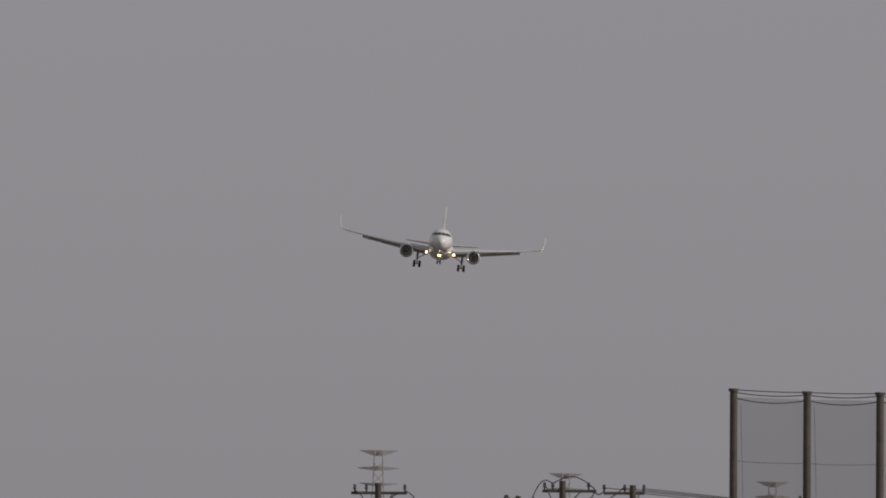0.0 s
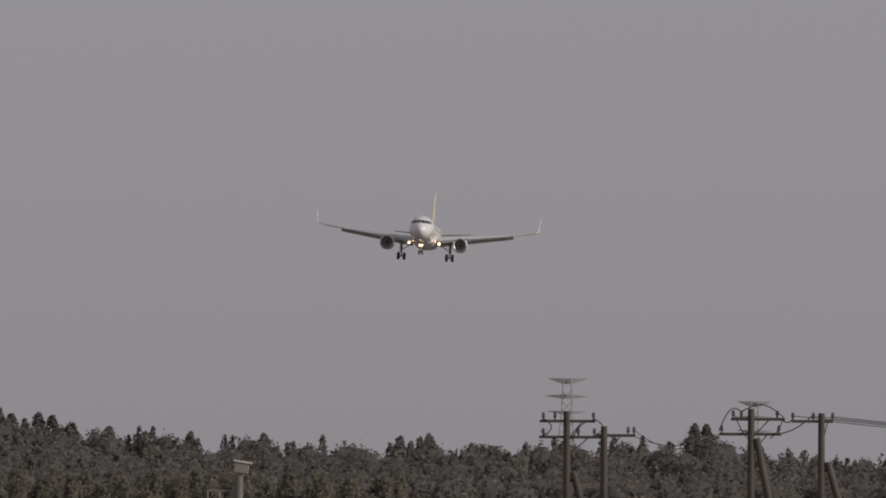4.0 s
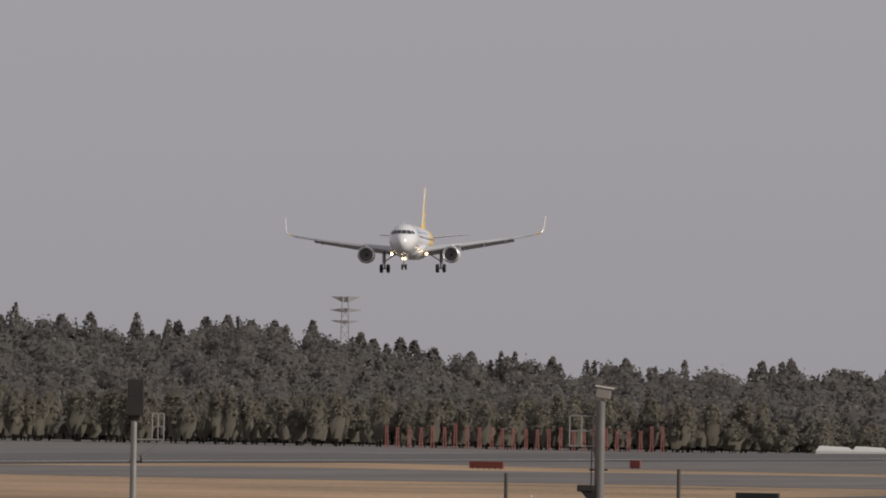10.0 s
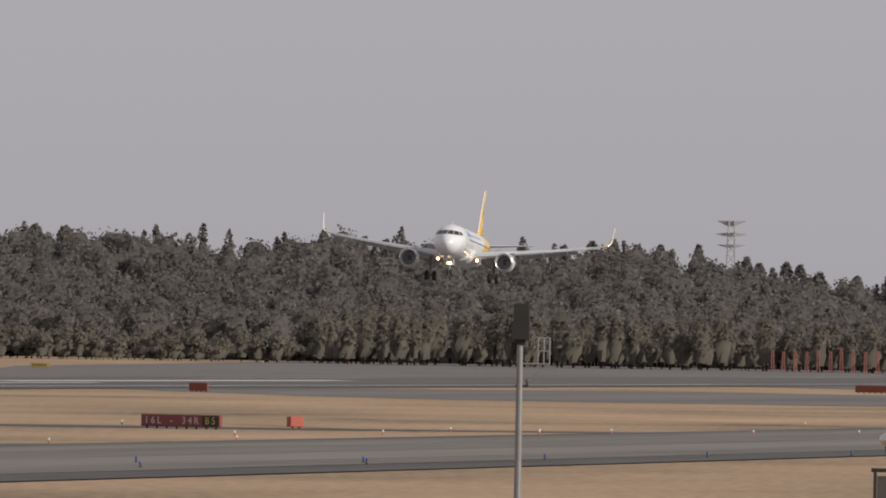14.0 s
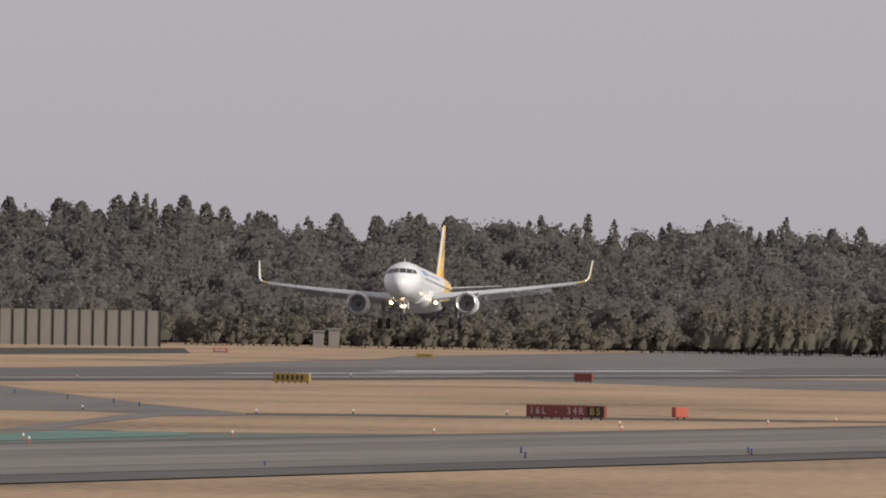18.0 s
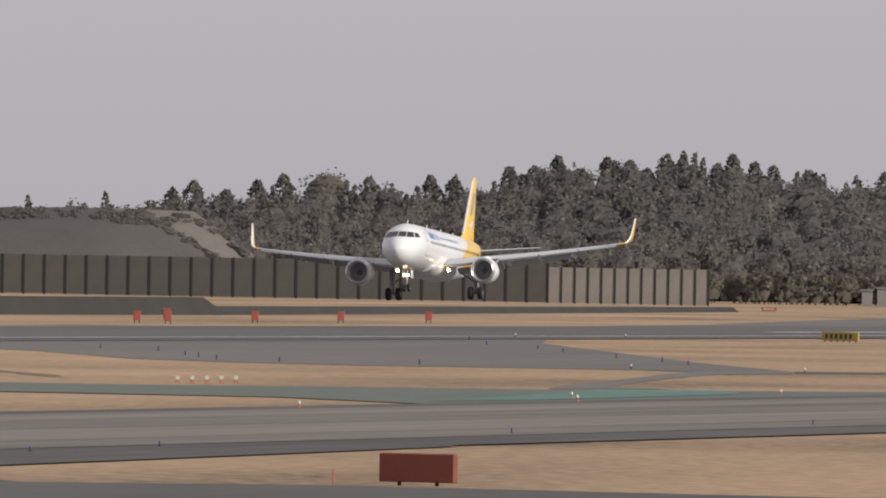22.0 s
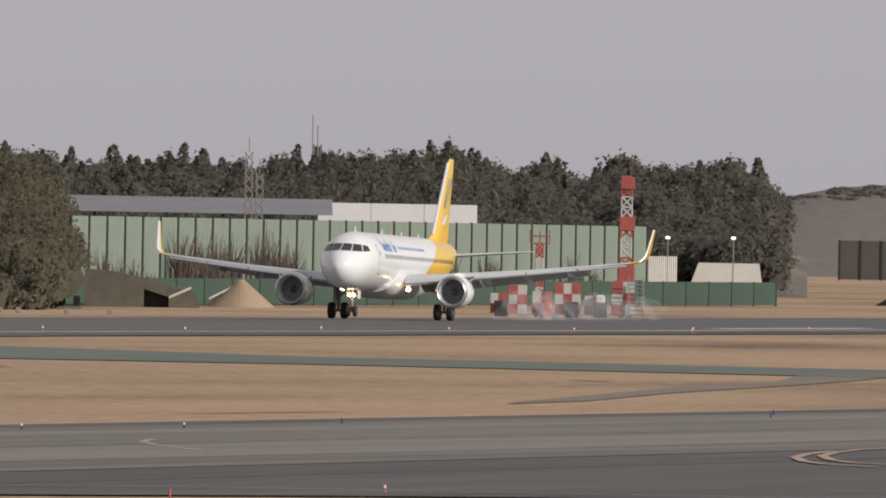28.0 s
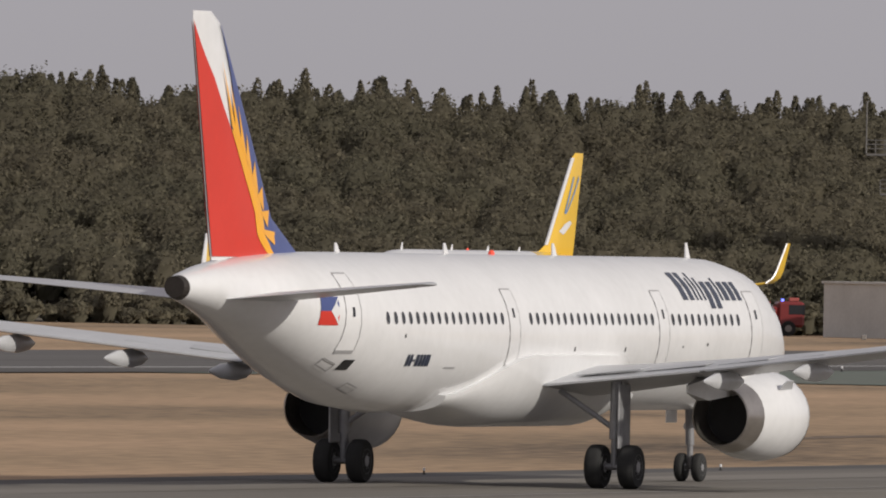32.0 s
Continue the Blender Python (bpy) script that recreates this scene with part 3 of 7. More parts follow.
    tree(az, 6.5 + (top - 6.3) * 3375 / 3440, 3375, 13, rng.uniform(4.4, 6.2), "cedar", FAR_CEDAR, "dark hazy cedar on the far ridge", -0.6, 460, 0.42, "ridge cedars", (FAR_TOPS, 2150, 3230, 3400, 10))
# low pale scrub and bamboo before the far woods
scrub = []
for i in range(760):
    a = -7.4 + 9.4 * rng.random()
    p = polar(a, rng.uniform(3060, 3140))
    tall = rng.uniform(5.0, 10.5) if -3.4 < a < -0.7 else rng.uniform(2.5, 6.5)
    scrub.append((p.x, p.y, -0.7, tall, rng.uniform(1.3, 2.6), "round"))
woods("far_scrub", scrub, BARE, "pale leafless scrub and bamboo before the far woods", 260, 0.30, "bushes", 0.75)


scrub = []
for i in range(330):
    a = -16.3 + 5.5 * rng.random()
    p = polar(a, rng.uniform(1446, 1458))
    scrub.append((p.x, p.y, -0.9, rng.uniform(1.4, 3.6), rng.uniform(0.9, 1.7), "round"))
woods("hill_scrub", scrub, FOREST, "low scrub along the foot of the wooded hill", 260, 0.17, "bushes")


# ---- aircraft ----
NAVY = material("dark_navy_paint", (0.035, 0.045, 0.075), 0.35, scale=1, vary=0.05)
SKYBLUE = material("light_blue_paint", (0.10, 0.27, 0.55), 0.35, scale=1, vary=0.05)
FLAG_RED = material("bright_red_paint", (0.62, 0.045, 0.03), 0.35, scale=0.5, vary=0.06)
BLUE = material("deep_blue_paint", (0.06, 0.085, 0.24), 0.35, scale=0.5, vary=0.06)
ORANGE = material("orange_yellow_paint", (0.85, 0.40, 0.035), 0.35, scale=0.5, vary=0.06)
GLASS = material("dark_window_glass", (0.018, 0.02, 0.024), 0.12, scale=2, vary=0.2)
COCKPIT = material("tinted_cockpit_glass", (0.035, 0.037, 0.042), 0.15, scale=2, vary=0.2)
FAN = material("titanium_fan_metal", (0.15, 0.147, 0.145), 0.45, 0.3, scale=2, vary=0.3)
SEAM = material("grey_panel_seam", (0.38, 0.38, 0.39), 0.5, scale=2, vary=0.1)
BELLY = material("pale_grey_belly_paint", (0.62, 0.62, 0.61), 0.4, scale=0.5, vary=0.12)
BURNT = material("burnt_exhaust_metal", (0.055, 0.048, 0.042), 0.55, 0.6, scale=2, vary=0.3)
NOZZLE = material("bare_nozzle_metal", (0.50, 0.465, 0.43), 0.3, 0.9, scale=2, vary=0.15)
POLISHED = material("polished_bare_metal", (0.93, 0.92, 0.90), 0.34, 0.55, scale=2, vary=0.05)
LAMP = material("landing_lamp_lens", (0.9, 0.85, 0.75), 0.2, emit=(1.0, 0.66, 0.34, 16.0))
BEACON = material("red_beacon_lens", (0.7, 0.08, 0.05), 0.3, emit=(1.0, 0.1, 0.05, 0.35))
SILVER = material("silver_grey_paint", (0.52, 0.53, 0.55), 0.35, 0.2, scale=0.6, vary=0.1)


def two_tone():
    """White forward and golden yellow aft, parted along a rising curve."""
    m = material("white_and_yellow_livery", (0.75, 0.755, 0.765), 0.26, scale=0.4, vary=0.04, coat=0.3)
    n, l = m.node_tree.nodes, m.node_tree.links
    co = n.new("ShaderNodeTexCoord")
    xyz = n.new("ShaderNodeSeparateXYZ")
    l.new(co.outputs["Object"], xyz.inputs[0])
    z2 = n.new("ShaderNodeMath")
    z2.operation = "POWER"
    z2.inputs[1].default_value = 1.7
    l.new(xyz.outputs["Z"], z2.inputs[0])
    edge = n.new("ShaderNodeMath")
    edge.operation = "MULTIPLY_ADD"
    edge.inputs[1].default_value = 0.57
    l.new(z2.outputs[0], edge.inputs[0])
    l.new(xyz.outputs["X"], edge.inputs[2])
    cut = n.new("ShaderNodeMapRange")
    cut.inputs["From Min"].default_value, cut.inputs["From Max"].default_value = 2.05, 1.95
    l.new(edge.outputs[0], cut.inputs["Value"])
    two = n.new("ShaderNodeMix")
    two.data_type = "RGBA"
    two.inputs[6].default_value, two.inputs[7].default_value = (0.75, 0.755, 0.765, 1), (0.80, 0.50, 0.03, 1)
    l.new(cut.outputs["Result"], two.inputs[0])
    l.new(two.outputs[2], n["Principled BSDF"].inputs["Base Color"])
    return m


LIVERY = two_tone()


def aeroline(name, label, p1, p2, hull, fin_mat, tip_mat, cowl, landing):
    """An airliner in its parts, nose along +X, wheels on z = 0, its origin under the main gear. p1, p2: plugs before and behind the wing."""
    thing = tagged(new(name), label, "aircraft")
    gear = 17.71 + p1

    def X(x):
        return gear - x

    # hull: station, middle height, half width, half height
    st = [(0.0, 3.32, 0.03, 0.03), (0.1, 3.32, 0.36, 0.38), (0.45, 3.34, 0.80, 0.84), (0.95, 3.37, 1.16, 1.17), (1.55, 3.41, 1.45, 1.38), (2.4, 3.60, 1.69, 1.70), (3.4, 3.77, 1.86, 1.93), (5.0, 3.84, 1.96, 2.05), (6.5, 3.85, 1.975, 2.07)]
    x = 8.0
    while x < 24 + p2:
        st.append((x, 3.85, 1.975, 2.07))
        x += 1.5
    st += [(a + p2, (t + b) / 2, w, (t - b) / 2) for a, t, b, w in ((24.0, 5.92, 1.78, 1.975), (26.5, 5.92, 1.97, 1.95), (29.0, 5.91, 2.5, 1.83), (31.5, 5.87, 3.2, 1.5), (34.0, 5.74, 3.95, 1.06), (36.0, 5.52, 4.40, 0.66), (37.2, 5.34, 4.60, 0.40), (37.45, 5.28, 4.64, 0.33))]
    sx = [q[0] for q in st]

    def section(x):
        return [float(np.interp(x, sx, [q[k] for q in st])) for k in (1, 2, 3)]

    def skin(x, ang, side=1, off=0.012):
        """A point on the hull; ang: degrees up from the level; side: 1 is port."""
        zc, w, h = section(x)
        a = radians(ang)
        return Vector((X(x), side * (w + off) * math.cos(a), zc + (h + off) * math.sin(a)))

    def high(x, z):
        zc, _, h = section(x)
        return math.degrees(math.asin(max(-0.999, min(0.999, (z - zc) / h))))

    def decal(name, corners, side, mat, parent, label="", nx=2, ny=2, by_z=True, off=0.012):
        """A thin sheet laid on the hull between four corners (station, height or angle), in turn."""
        c = [(u, high(u, v) if by_z else v) for u, v in corners]
        bm = bmesh.new()
        rows = []
        for j in range(ny + 1):
            q = j / ny
            row = []
            for i in range(nx + 1):
                p = i / nx
                u = (c[0][0] * (1 - p) + c[1][0] * p) * (1 - q) + (c[3][0] * (1 - p) + c[2][0] * p) * q
                v = (c[0][1] * (1 - p) + c[1][1] * p) * (1 - q) + (c[3][1] * (1 - p) + c[2][1] * p) * q
                row.append(bm.verts.new(skin(u, v, side, off)))
            rows.append(row)
        for a, b in zip(rows, rows[1:]):
            for i in range(nx):
                bm.faces.new((a[i], a[i + 1], b[i + 1], b[i]))
        bmesh.ops.recalc_face_normals(bm, faces=bm.faces)
        return smooth(part(name, bm, mat, parent, label))

    bm = bmesh.new()
    seg = 40
    loft(bm, [[(X(x), w * math.cos(t * math.tau / seg), z + h * math.sin(t * math.tau / seg)) for t in range(seg)] for x, z, w, h in st])
    fus = smooth(part("fuselage", bm, hull, thing))
    bm = bmesh.new()
    tube(bm, (X(37.42 + p2), 0, 4.96), (X(37.72 + p2), 0, 4.98), 0.32, 0.27, 20)
    tail_end = part("exhaust_pipe", bm, BURNT, fus, "dark metal auxiliary exhaust")
    # belly fairing
    bm = bmesh.new()
    rings = []
    for k in range(25):
        x = 9.7 + 14.6 * k / 24
        g = min(1.0, max(0.0, (x - 9.7) / 2.6)) * min(1.0, max(0.0, (24.3 - x) / 5.2))
        g = g * g * (3 - 2 * g)
        w, top, low = 1.45 + 0.70 * g, 2.25 + 1.05 * g, 1.80 - 0.42 * g
        rings.append([(X(x + p1), w * (abs(math.cos(a)) ** 0.75) * (1 if math.cos(a) > 0 else -1), top + (top - low) * math.sin(a)) for a in [radians(-180 + 180 * t / 20) for t in range(21)]])
    loft(bm, rings)
    smooth(part("belly_fairing", bm, hull if not landing else WHITE, fus, "bulged white wing-root fairing"), 60)

    # cockpit panes, set by their place across and height, follow the nose
    def nose_at(y, z, off):
        lo, hi = 0.2, 6.4
        for _ in range(40):
            x = (lo + hi) / 2
            zc, w, h = section(x)
            top = zc + h * math.sqrt(max(0.0, 1 - (y / w) ** 2)) if y < w else zc - 1
            lo, hi = (x, hi) if top < z else (lo, x)
        n = Vector((0.62, y / 2.6, 0.62)).normalized()
        return Vector((X(x), y, z)) + n * off

    for side in (1, -1):
        for quad in (((0.04, 4.52), (0.70, 4.49), (0.63, 4.99), (0.04, 5.02)), ((0.76, 4.49), (1.33, 4.46), (1.15, 4.95), (0.69, 4.99)), ((1.39, 4.46), (1.67, 4.52), (1.46, 4.86), (1.21, 4.95))):
            bm = bmesh.new()
            grid = []
            for j in range(5):
                q = j / 4
                row = []
                for i in range(5):
                    p = i / 4
                    y = (quad[0][0] * (1 - p) + quad[1][0] * p) * (1 - q) + (quad[3][0] * (1 - p) + quad[2][0] * p) * q
                    z = (quad[0][1] * (1 - p) + quad[1][1] * p) * (1 - q) + (quad[3][1] * (1 - p) + quad[2][1] * p) * q
                    v = nose_at(y, z, 0.022)
                    v.y *= side
                    row.append(bm.verts.new(v))
                grid.append(row)
            for r0, r1 in zip(grid, grid[1:]):
                for i in range(4):
                    bm.faces.new((r0[i], r0[i + 1], r1[i + 1], r1[i]))
            bmesh.ops.recalc_face_normals(bm, faces=bm.faces)
            smooth(part("cockpit_window", bm, COCKPIT, fus, "dark cockpit pane"))
    # cabin doors
    doors = [(4.9, 0.9), (32.2 + p2, 0.8)] if not p2 else [(4.9, 0.9), (12.6, 0.76), (24.4, 0.76), (36.0, 0.8)]
    for side in (1, -1):
        for dx, w in doors:
            z0, z1 = 3.05, 5.0
            if dx > 30:
                z0, z1 = 3.42, 5.1 if not p2 else 5.36
            door = decal("cabin_door", ((dx, z0), (dx + w, z0), (dx + w, z1), (dx, z1)), side, hull, fus, "cabin door with grey seam", 2, 6, off=0.010)
            t = 0.035
            for a in (((dx - t, z0), (dx, z0), (dx, z1), (dx - t, z1)), ((dx + w, z0), (dx + w + t, z0), (dx + w + t, z1), (dx + w, z1)), ((dx, z1), (dx + w, z1), (dx + w, z1 + t), (dx, z1 + t)), ((dx, z0 - t * 2.5), (dx + w, z0 - t * 2.5), (dx + w, z0), (dx, z0))):
                decal("door_seam", a, side, SEAM, door, "", 1, 6 if abs(a[0][0] - a[1][0]) < 0.1 else 2, off=0.016)
            decal("door_window", ((dx + w * 0.42, 4.28), (dx + w * 0.58, 4.28), (dx + w * 0.58, 4.52), (dx + w * 0.42, 4.52)), side, GLASS, door, "", 1, 2, off=0.02)
    # cabin windows share one mesh a side
    runs = [(6.9, 29.6)] if not p2 else [(6.9, 12.3), (13.9, 23.9), (25.7, 34.4)]
    for side in (1, -1):
        bm = bmesh.new()
        c = [bm.verts.new((0.105 * math.cos(k * math.tau / 10), side * (1.975 + 0.014) * math.cos(math.asin((0.41 + 0.165 * math.sin(k * math.tau / 10)) / 2.07)), 4.26 + 0.165 * math.sin(k * math.tau / 10))) for k in range(10)]
        f = bm.faces.new(c)
        bmesh.ops.recalc_face_normals(bm, faces=bm.faces)
        if f.normal.y * side < 0:
            f.normal_flip()
        first = None
        for a, b in runs:
            x = a
            while x < b:
                if first is None:
                    first = part("cabin_window", bm, GLASS, fus)
                    w = first
                else:
                    w = new("cabin_window", first.data)
                    w.parent = fus
                w.location = (X(x), 0, 0)
                if x > 24 + p2:
                    zc, hw, hh = section(x)
                    w.location.y = side * (hw * math.sqrt(1 - ((4.26 - zc) / hh) ** 2) - 1.975 * math.sqrt(1 - (0.41 / 2.07) ** 2) + 0.006)
                x += 0.533
    # aerials on the roof
    for x, h in ((5.6, 0.42), (14.2 + p1 * 0.5, 0.34), (20.5 + p1, 0.30), (26.0 + p2, 0.26)):
        bm = bmesh.new()
        loft(bm, [[(X(x) + 0.18, 0.02, 5.88), (X(x) + 0.18, -0.02, 5.88), (X(x) - 0.2, -0.02, 5.88), (X(x) - 0.2, 0.02, 5.88)], [(X(x) - 0.08, 0.012, 5.9 + h), (X(x) - 0.08, -0.012, 5.9 + h), (X(x) - 0.22, -0.012, 5.9 + h), (X(x) - 0.22, 0.012, 5.9 + h)]])
        part("blade_aerial", bm, WHITE, fus)
    bm = bmesh.new()
    bmesh.ops.create_uvsphere(bm, u_segments=10, v_segments=6, radius=0.09, matrix=Matrix.Translation((X(17.0 + p1), 0, 5.95)))
    part("beacon", bm, BEACON, fus, "small red anti-collision beacon")

    # wings: span, leading and trailing station, middle height, thickness
    wing_st = ((1.4, 11.9, 18.4, 2.55, 0.82), (3.9, 13.15, 18.35, 2.80, 0.62), (6.4, 14.4, 18.3, 3.08, 0.46), (10.5, 16.45, 19.35, 3.52, 0.32), (14.0, 18.2, 20.4, 3.94, 0.24), (16.6, 19.5, 21.15, 4.28, 0.17))
    tip_st = ((16.6, 19.5, 21.15, 4.28, 0.17, 0.0), (17.2, 19.9, 21.4, 4.42, 0.14, 0.5), (17.5, 20.25, 21.65, 4.72, 0.12, 1.1), (17.6, 20.6, 21.9, 5.15, 0.10, 1.42), (17.8, 21.75, 22.42, 6.72, 0.05, 1.44))
    foil = ((0.0, 0.0), (0.04, 0.36), (0.15, 0.62), (0.35, 0.66), (0.65, 0.40), (1.0, 0.03), (1.0, -0.03), (0.65, -0.22), (0.35, -0.36), (0.15, -0.34), (0.04, -0.22))

    def rib(y, le, te, z, th, side, cant=0.0):
        out = []
        for u, v in foil:
            out.append((X(le + p1 + (te - le) * u), side * (y - math.sin(cant) * v * th), z + math.cos(cant) * v * th))
        return out

    flap_rows = []
    for side in (1, -1):
        bm = bmesh.new()
        cut = [(y, le, te - (0.9 if landing and y < 13.9 else 0.0) * (1 if y < 9 else 0.75), z, th) for y, le, te, z, th in wing_st]
        loft(bm, [rib(*q, side) for q in cut])
        bmesh.ops.recalc_face_normals(bm, faces=bm.faces)
        wing = smooth(part("wing", bm, GREY_WING, thing, "swept grey wing"), 50)
        if landing:
            flap_rows.append((wing, side))
        # leading edge slats in bare metal
        for y0, y1 in ((2.2, 5.2), (6.6, 9.9), (10.0, 13.2), (13.3, 16.4)):
            bm = bmesh.new()
            ys = [q[0] for q in wing_st]
            rr = []
            for y in (y0, y1):
                le, te, z, th = [float(np.interp(y, ys, [q[k] for q in wing_st])) for k in (1, 2, 3, 4)]
                fw, dn = (0.22, 0.16) if landing else (0.012, 0.0)
                rr.append([(X(le + p1 - fw + (te - le) * u), side * y, z - dn + v * th * 1.04) for u, v in ((0.09, 0.50), (0.04, 0.38), (0.0, 0.02), (0.03, -0.22), (0.07, -0.26), (0.06, 0.1))])
            loft(bm, rr)
            bmesh.ops.recalc_face_normals(bm, faces=bm.faces)
            part("slat", bm, SILVER, wing, "pale metal leading-edge slat")
        bm = bmesh.new()
        loft(bm, [rib(*q[:5], side, q[5]) for q in tip_st])
        bmesh.ops.recalc_face_normals(bm, faces=bm.faces)
        smooth(part("winglet", bm, tip_mat, wing, "upswept winglet"), 50)
        if landing:
            bm = bmesh.new()
            loft(bm, [[(X(le + p1) + 0.03 - 0.10 * (1 - math.cos(a)), side * (y - 0.06 * math.sin(a) * math.sin(cant)), z + 0.06 * math.sin(a) * math.cos(cant)) for a in [radians(d) for d in range(-100, 101, 25)]] for y, le, te, z, th, cant in tip_st[1:]], cap=False)
            bmesh.ops.recalc_face_normals(bm, faces=bm.faces)
            smooth(part("leading_edge_cap", bm, POLISHED, wing, "polished leading edge of the winglet"), 70)
            bm = bmesh.new()
            rr = []
            for y, le, te, z, th, cant in tip_st[1:]:
                rr.append([bm.verts.new((X(le + p1 + (te - le) * u), side * (y - math.sin(cant) * (th * v + 0.012)), z + math.cos(cant) * (th * v + 0.012))) for u, v in ((0.06, 0.42), (0.20, 0.64), (0.36, 0.67))])
            for a, b in zip(rr, rr[1:]):
                for k in range(2):
                    bm.faces.new((a[k], a[k + 1], b[k + 1], b[k]))
            bmesh.ops.recalc_face_normals(bm, faces=bm.faces)
            smooth(part("winglet_panel", bm, WHITE, wing, "white front strip inside the winglet"), 60)
        if not landing:
            for m, lo, hi, u0, u1, lb in ((FLAG_RED, 2, 3.45, 0.55, 1.01, "red lower half of the winglet"), (ORANGE, 2, 3.15, 0.38, 0.55, "yellow rays on the winglet"), (DARK, 2.1, 2.9, 0.26, 0.38, "dark rays on the winglet"), (DARK, 1.0, 2, -0.01, 1.01, "dark winglet root")):
                bm = bmesh.new()
                rr = []
                for q in np.linspace(lo, hi, 4):
                    i = min(int(q), 3)
                    f = q - i
                    y, le, te, z, th, cant = [tip_st[i][k] * (1 - f) + tip_st[i + 1][k] * f for k in range(6)]
                    ring = []
                    for u, v in ((u0, 1), (u1, 1), (u1, -1), (u0, -1)):
                        t = th * (0.75 * (1 - abs(min(max(u, 0), 1) - 0.35)) + 0.04) * v
                        ring.append((X(le + p1 + (te - le) * u), side * (y - math.sin(cant) * t), z + math.cos(cant) * t))
                    rr.append(ring)
                loft(bm, rr)
                bmesh.ops.recalc_face_normals(bm, faces=bm.faces)
                part("winglet_panel", bm, m, wing, lb)
        # flaps
        for y0, y1 in ((2.1, 6.3), (6.5, 13.6)):
            bm = bmesh.new()
            rr = []
            for y in (y0, y1):
                te, z = [float(np.interp(y, ys, [q[k] for q in wing_st])) for k in (2, 3)]
                ch = 1.55 if y < 6.4 else 1.55 - (y - 6.4) * 0.07
                if landing:
                    a = radians(20)
                    x0, z0 = te - 0.72, z - 0.14
                    rr.append([(X(x0 + p1 + ch * (u * math.cos(a) + v * math.sin(a))), side * y, z0 + ch * (-u * math.sin(a) + v * math.cos(a))) for u, v in ((0, 0), (0.15, 0.08), (0.5, 0.07), (1, 0.0), (0.5, -0.05), (0.15, -0.06))])
                else:
                    rr.append([(X(te + p1 + 0.02 - ch * 0.7 * u), side * y, z + 0.012 - 0.03 + v + u * 0.02) for u, v in ((0, 0.02), (0.3, 0.05), (0.6, 0.05), (0.6, -0.05), (0.3, -0.06), (0, -0.02))])
            loft(bm, rr)
            bmesh.ops.recalc_face_normals(bm, faces=bm.faces)
            smooth(part("flap", bm, GREY_WING if not landing else SILVER, wing, "lowered trailing-edge flap" if landing else "retracted trailing-edge flap"), 50)
        # flap track fairings
        for y in (6.9, 9.6, 12.5):
            te, z = [float(np.interp(y, ys, [q[k] for q in wing_st])) for k in (2, 3)]
            bm = bmesh.new()
            drop = 0.16 if landing else 0.0
            rr = []
            for u, r in ((0.0, 0.03), (0.15, 0.15), (0.4, 0.21), (0.7, 0.17), (0.92, 0.07), (1.0, 0.02)):
                cx, cz = te - 2.0 + 3.2 * u, z - 0.33 - drop * max(0, u - 0.45) * 2
                rr.append([(X(cx + p1), side * y + 0.75 * r * math.cos(k * math.tau / 10), cz + 1.25 * r * math.sin(k * math.tau / 10)) for k in range(10)])
            loft(bm, rr)
            bmesh.ops.recalc_face_normals(bm, faces=bm.faces)
            smooth(part("flap_fairing", bm, GREY_WING, wing, "canoe-shaped flap fairing"))
        # spoilers hinge on the upper skin
        for y0, y1 in ((2.6, 4.4), (4.5, 6.2), (6.7, 8.3), (8.4, 10.0), (10.1, 11.7), (11.8, 13.4)):
            te, z, th = [float(np.interp((y0 + y1) / 2, ys, [q[k] for q in wing_st])) for k in (2, 3, 4)]
            bm = bmesh.new()
            box(bm, -0.78, 0, -(y1 - y0) / 2, (y1 - y0) / 2, -0.012, 0.012, 0.006)
            sp = part("spoiler", bm, SILVER, wing, "raised grey spoiler panel" if landing else "")
            sweep = 0.0 if y0 < 6 else math.atan2(1.05, 4.1)
            base = Matrix.Translation((X(te - 1.62 + p1), side * (y0 + y1) / 2, z + th * 0.45)) @ Matrix.Rotation(side * sweep, 4, "Z")
            tilt = Matrix.Rotation(math.atan2((wing_st[4][3] - wing_st[1][3]), (wing_st[4][0] - wing_st[1][0])) * side, 4, "X")
            sp.matrix_basis = base @ tilt @ Matrix.Rotation(radians(-6), 4, "Y")
            if landing:
                flap_rows.append((sp, base @ tilt))
        # engine
        ey, ez = side * 5.75, 1.93
        bm = bmesh.new()
        if cowl == "long":
            outer = ((10.75, 1.00), (10.85, 1.10), (11.2, 1.18), (12.0, 1.235), (13.0, 1.17), (13.8, 1.02), (14.3, 0.90))
            lip, back, cone = 0.88, (14.3, 0.87), None
        else:
            outer = ((10.95, 0.98), (11.05, 1.07), (11.4, 1.15), (12.1, 1.19), (13.0, 1.15), (13.9, 1.0))
            lip, back, cone = 0.87, (13.9, 0.96), True
        rings = [[(X(x + p1), ey + r * math.cos(k * math.tau / 28), ez + r * math.sin(k * math.tau / 28) * (0.97 if math.sin(k * math.tau / 28) < 0 else 1)) for k in range(28)] for x, r in outer]
        inner_front = [[(X(x + p1), ey + r * math.cos(k * math.tau / 28), ez + r * math.sin(k * math.tau / 28)) for k in range(28)] for x, r in ((outer[0][0] + 1.3, 0.87), (outer[0][0] + 0.3, lip))]
        inner_back = [[(X(x + p1), ey + r * math.cos(k * math.tau / 28), ez + r * math.sin(k * math.tau / 28)) for k in range(28)] for x, r in (back, (back[0] - 1.0, back[1] - 0.06))]
        loft(bm, inner_front + rings + inner_back, cap=False)
        bmesh.ops.recalc_face_normals(bm, faces=bm.faces)
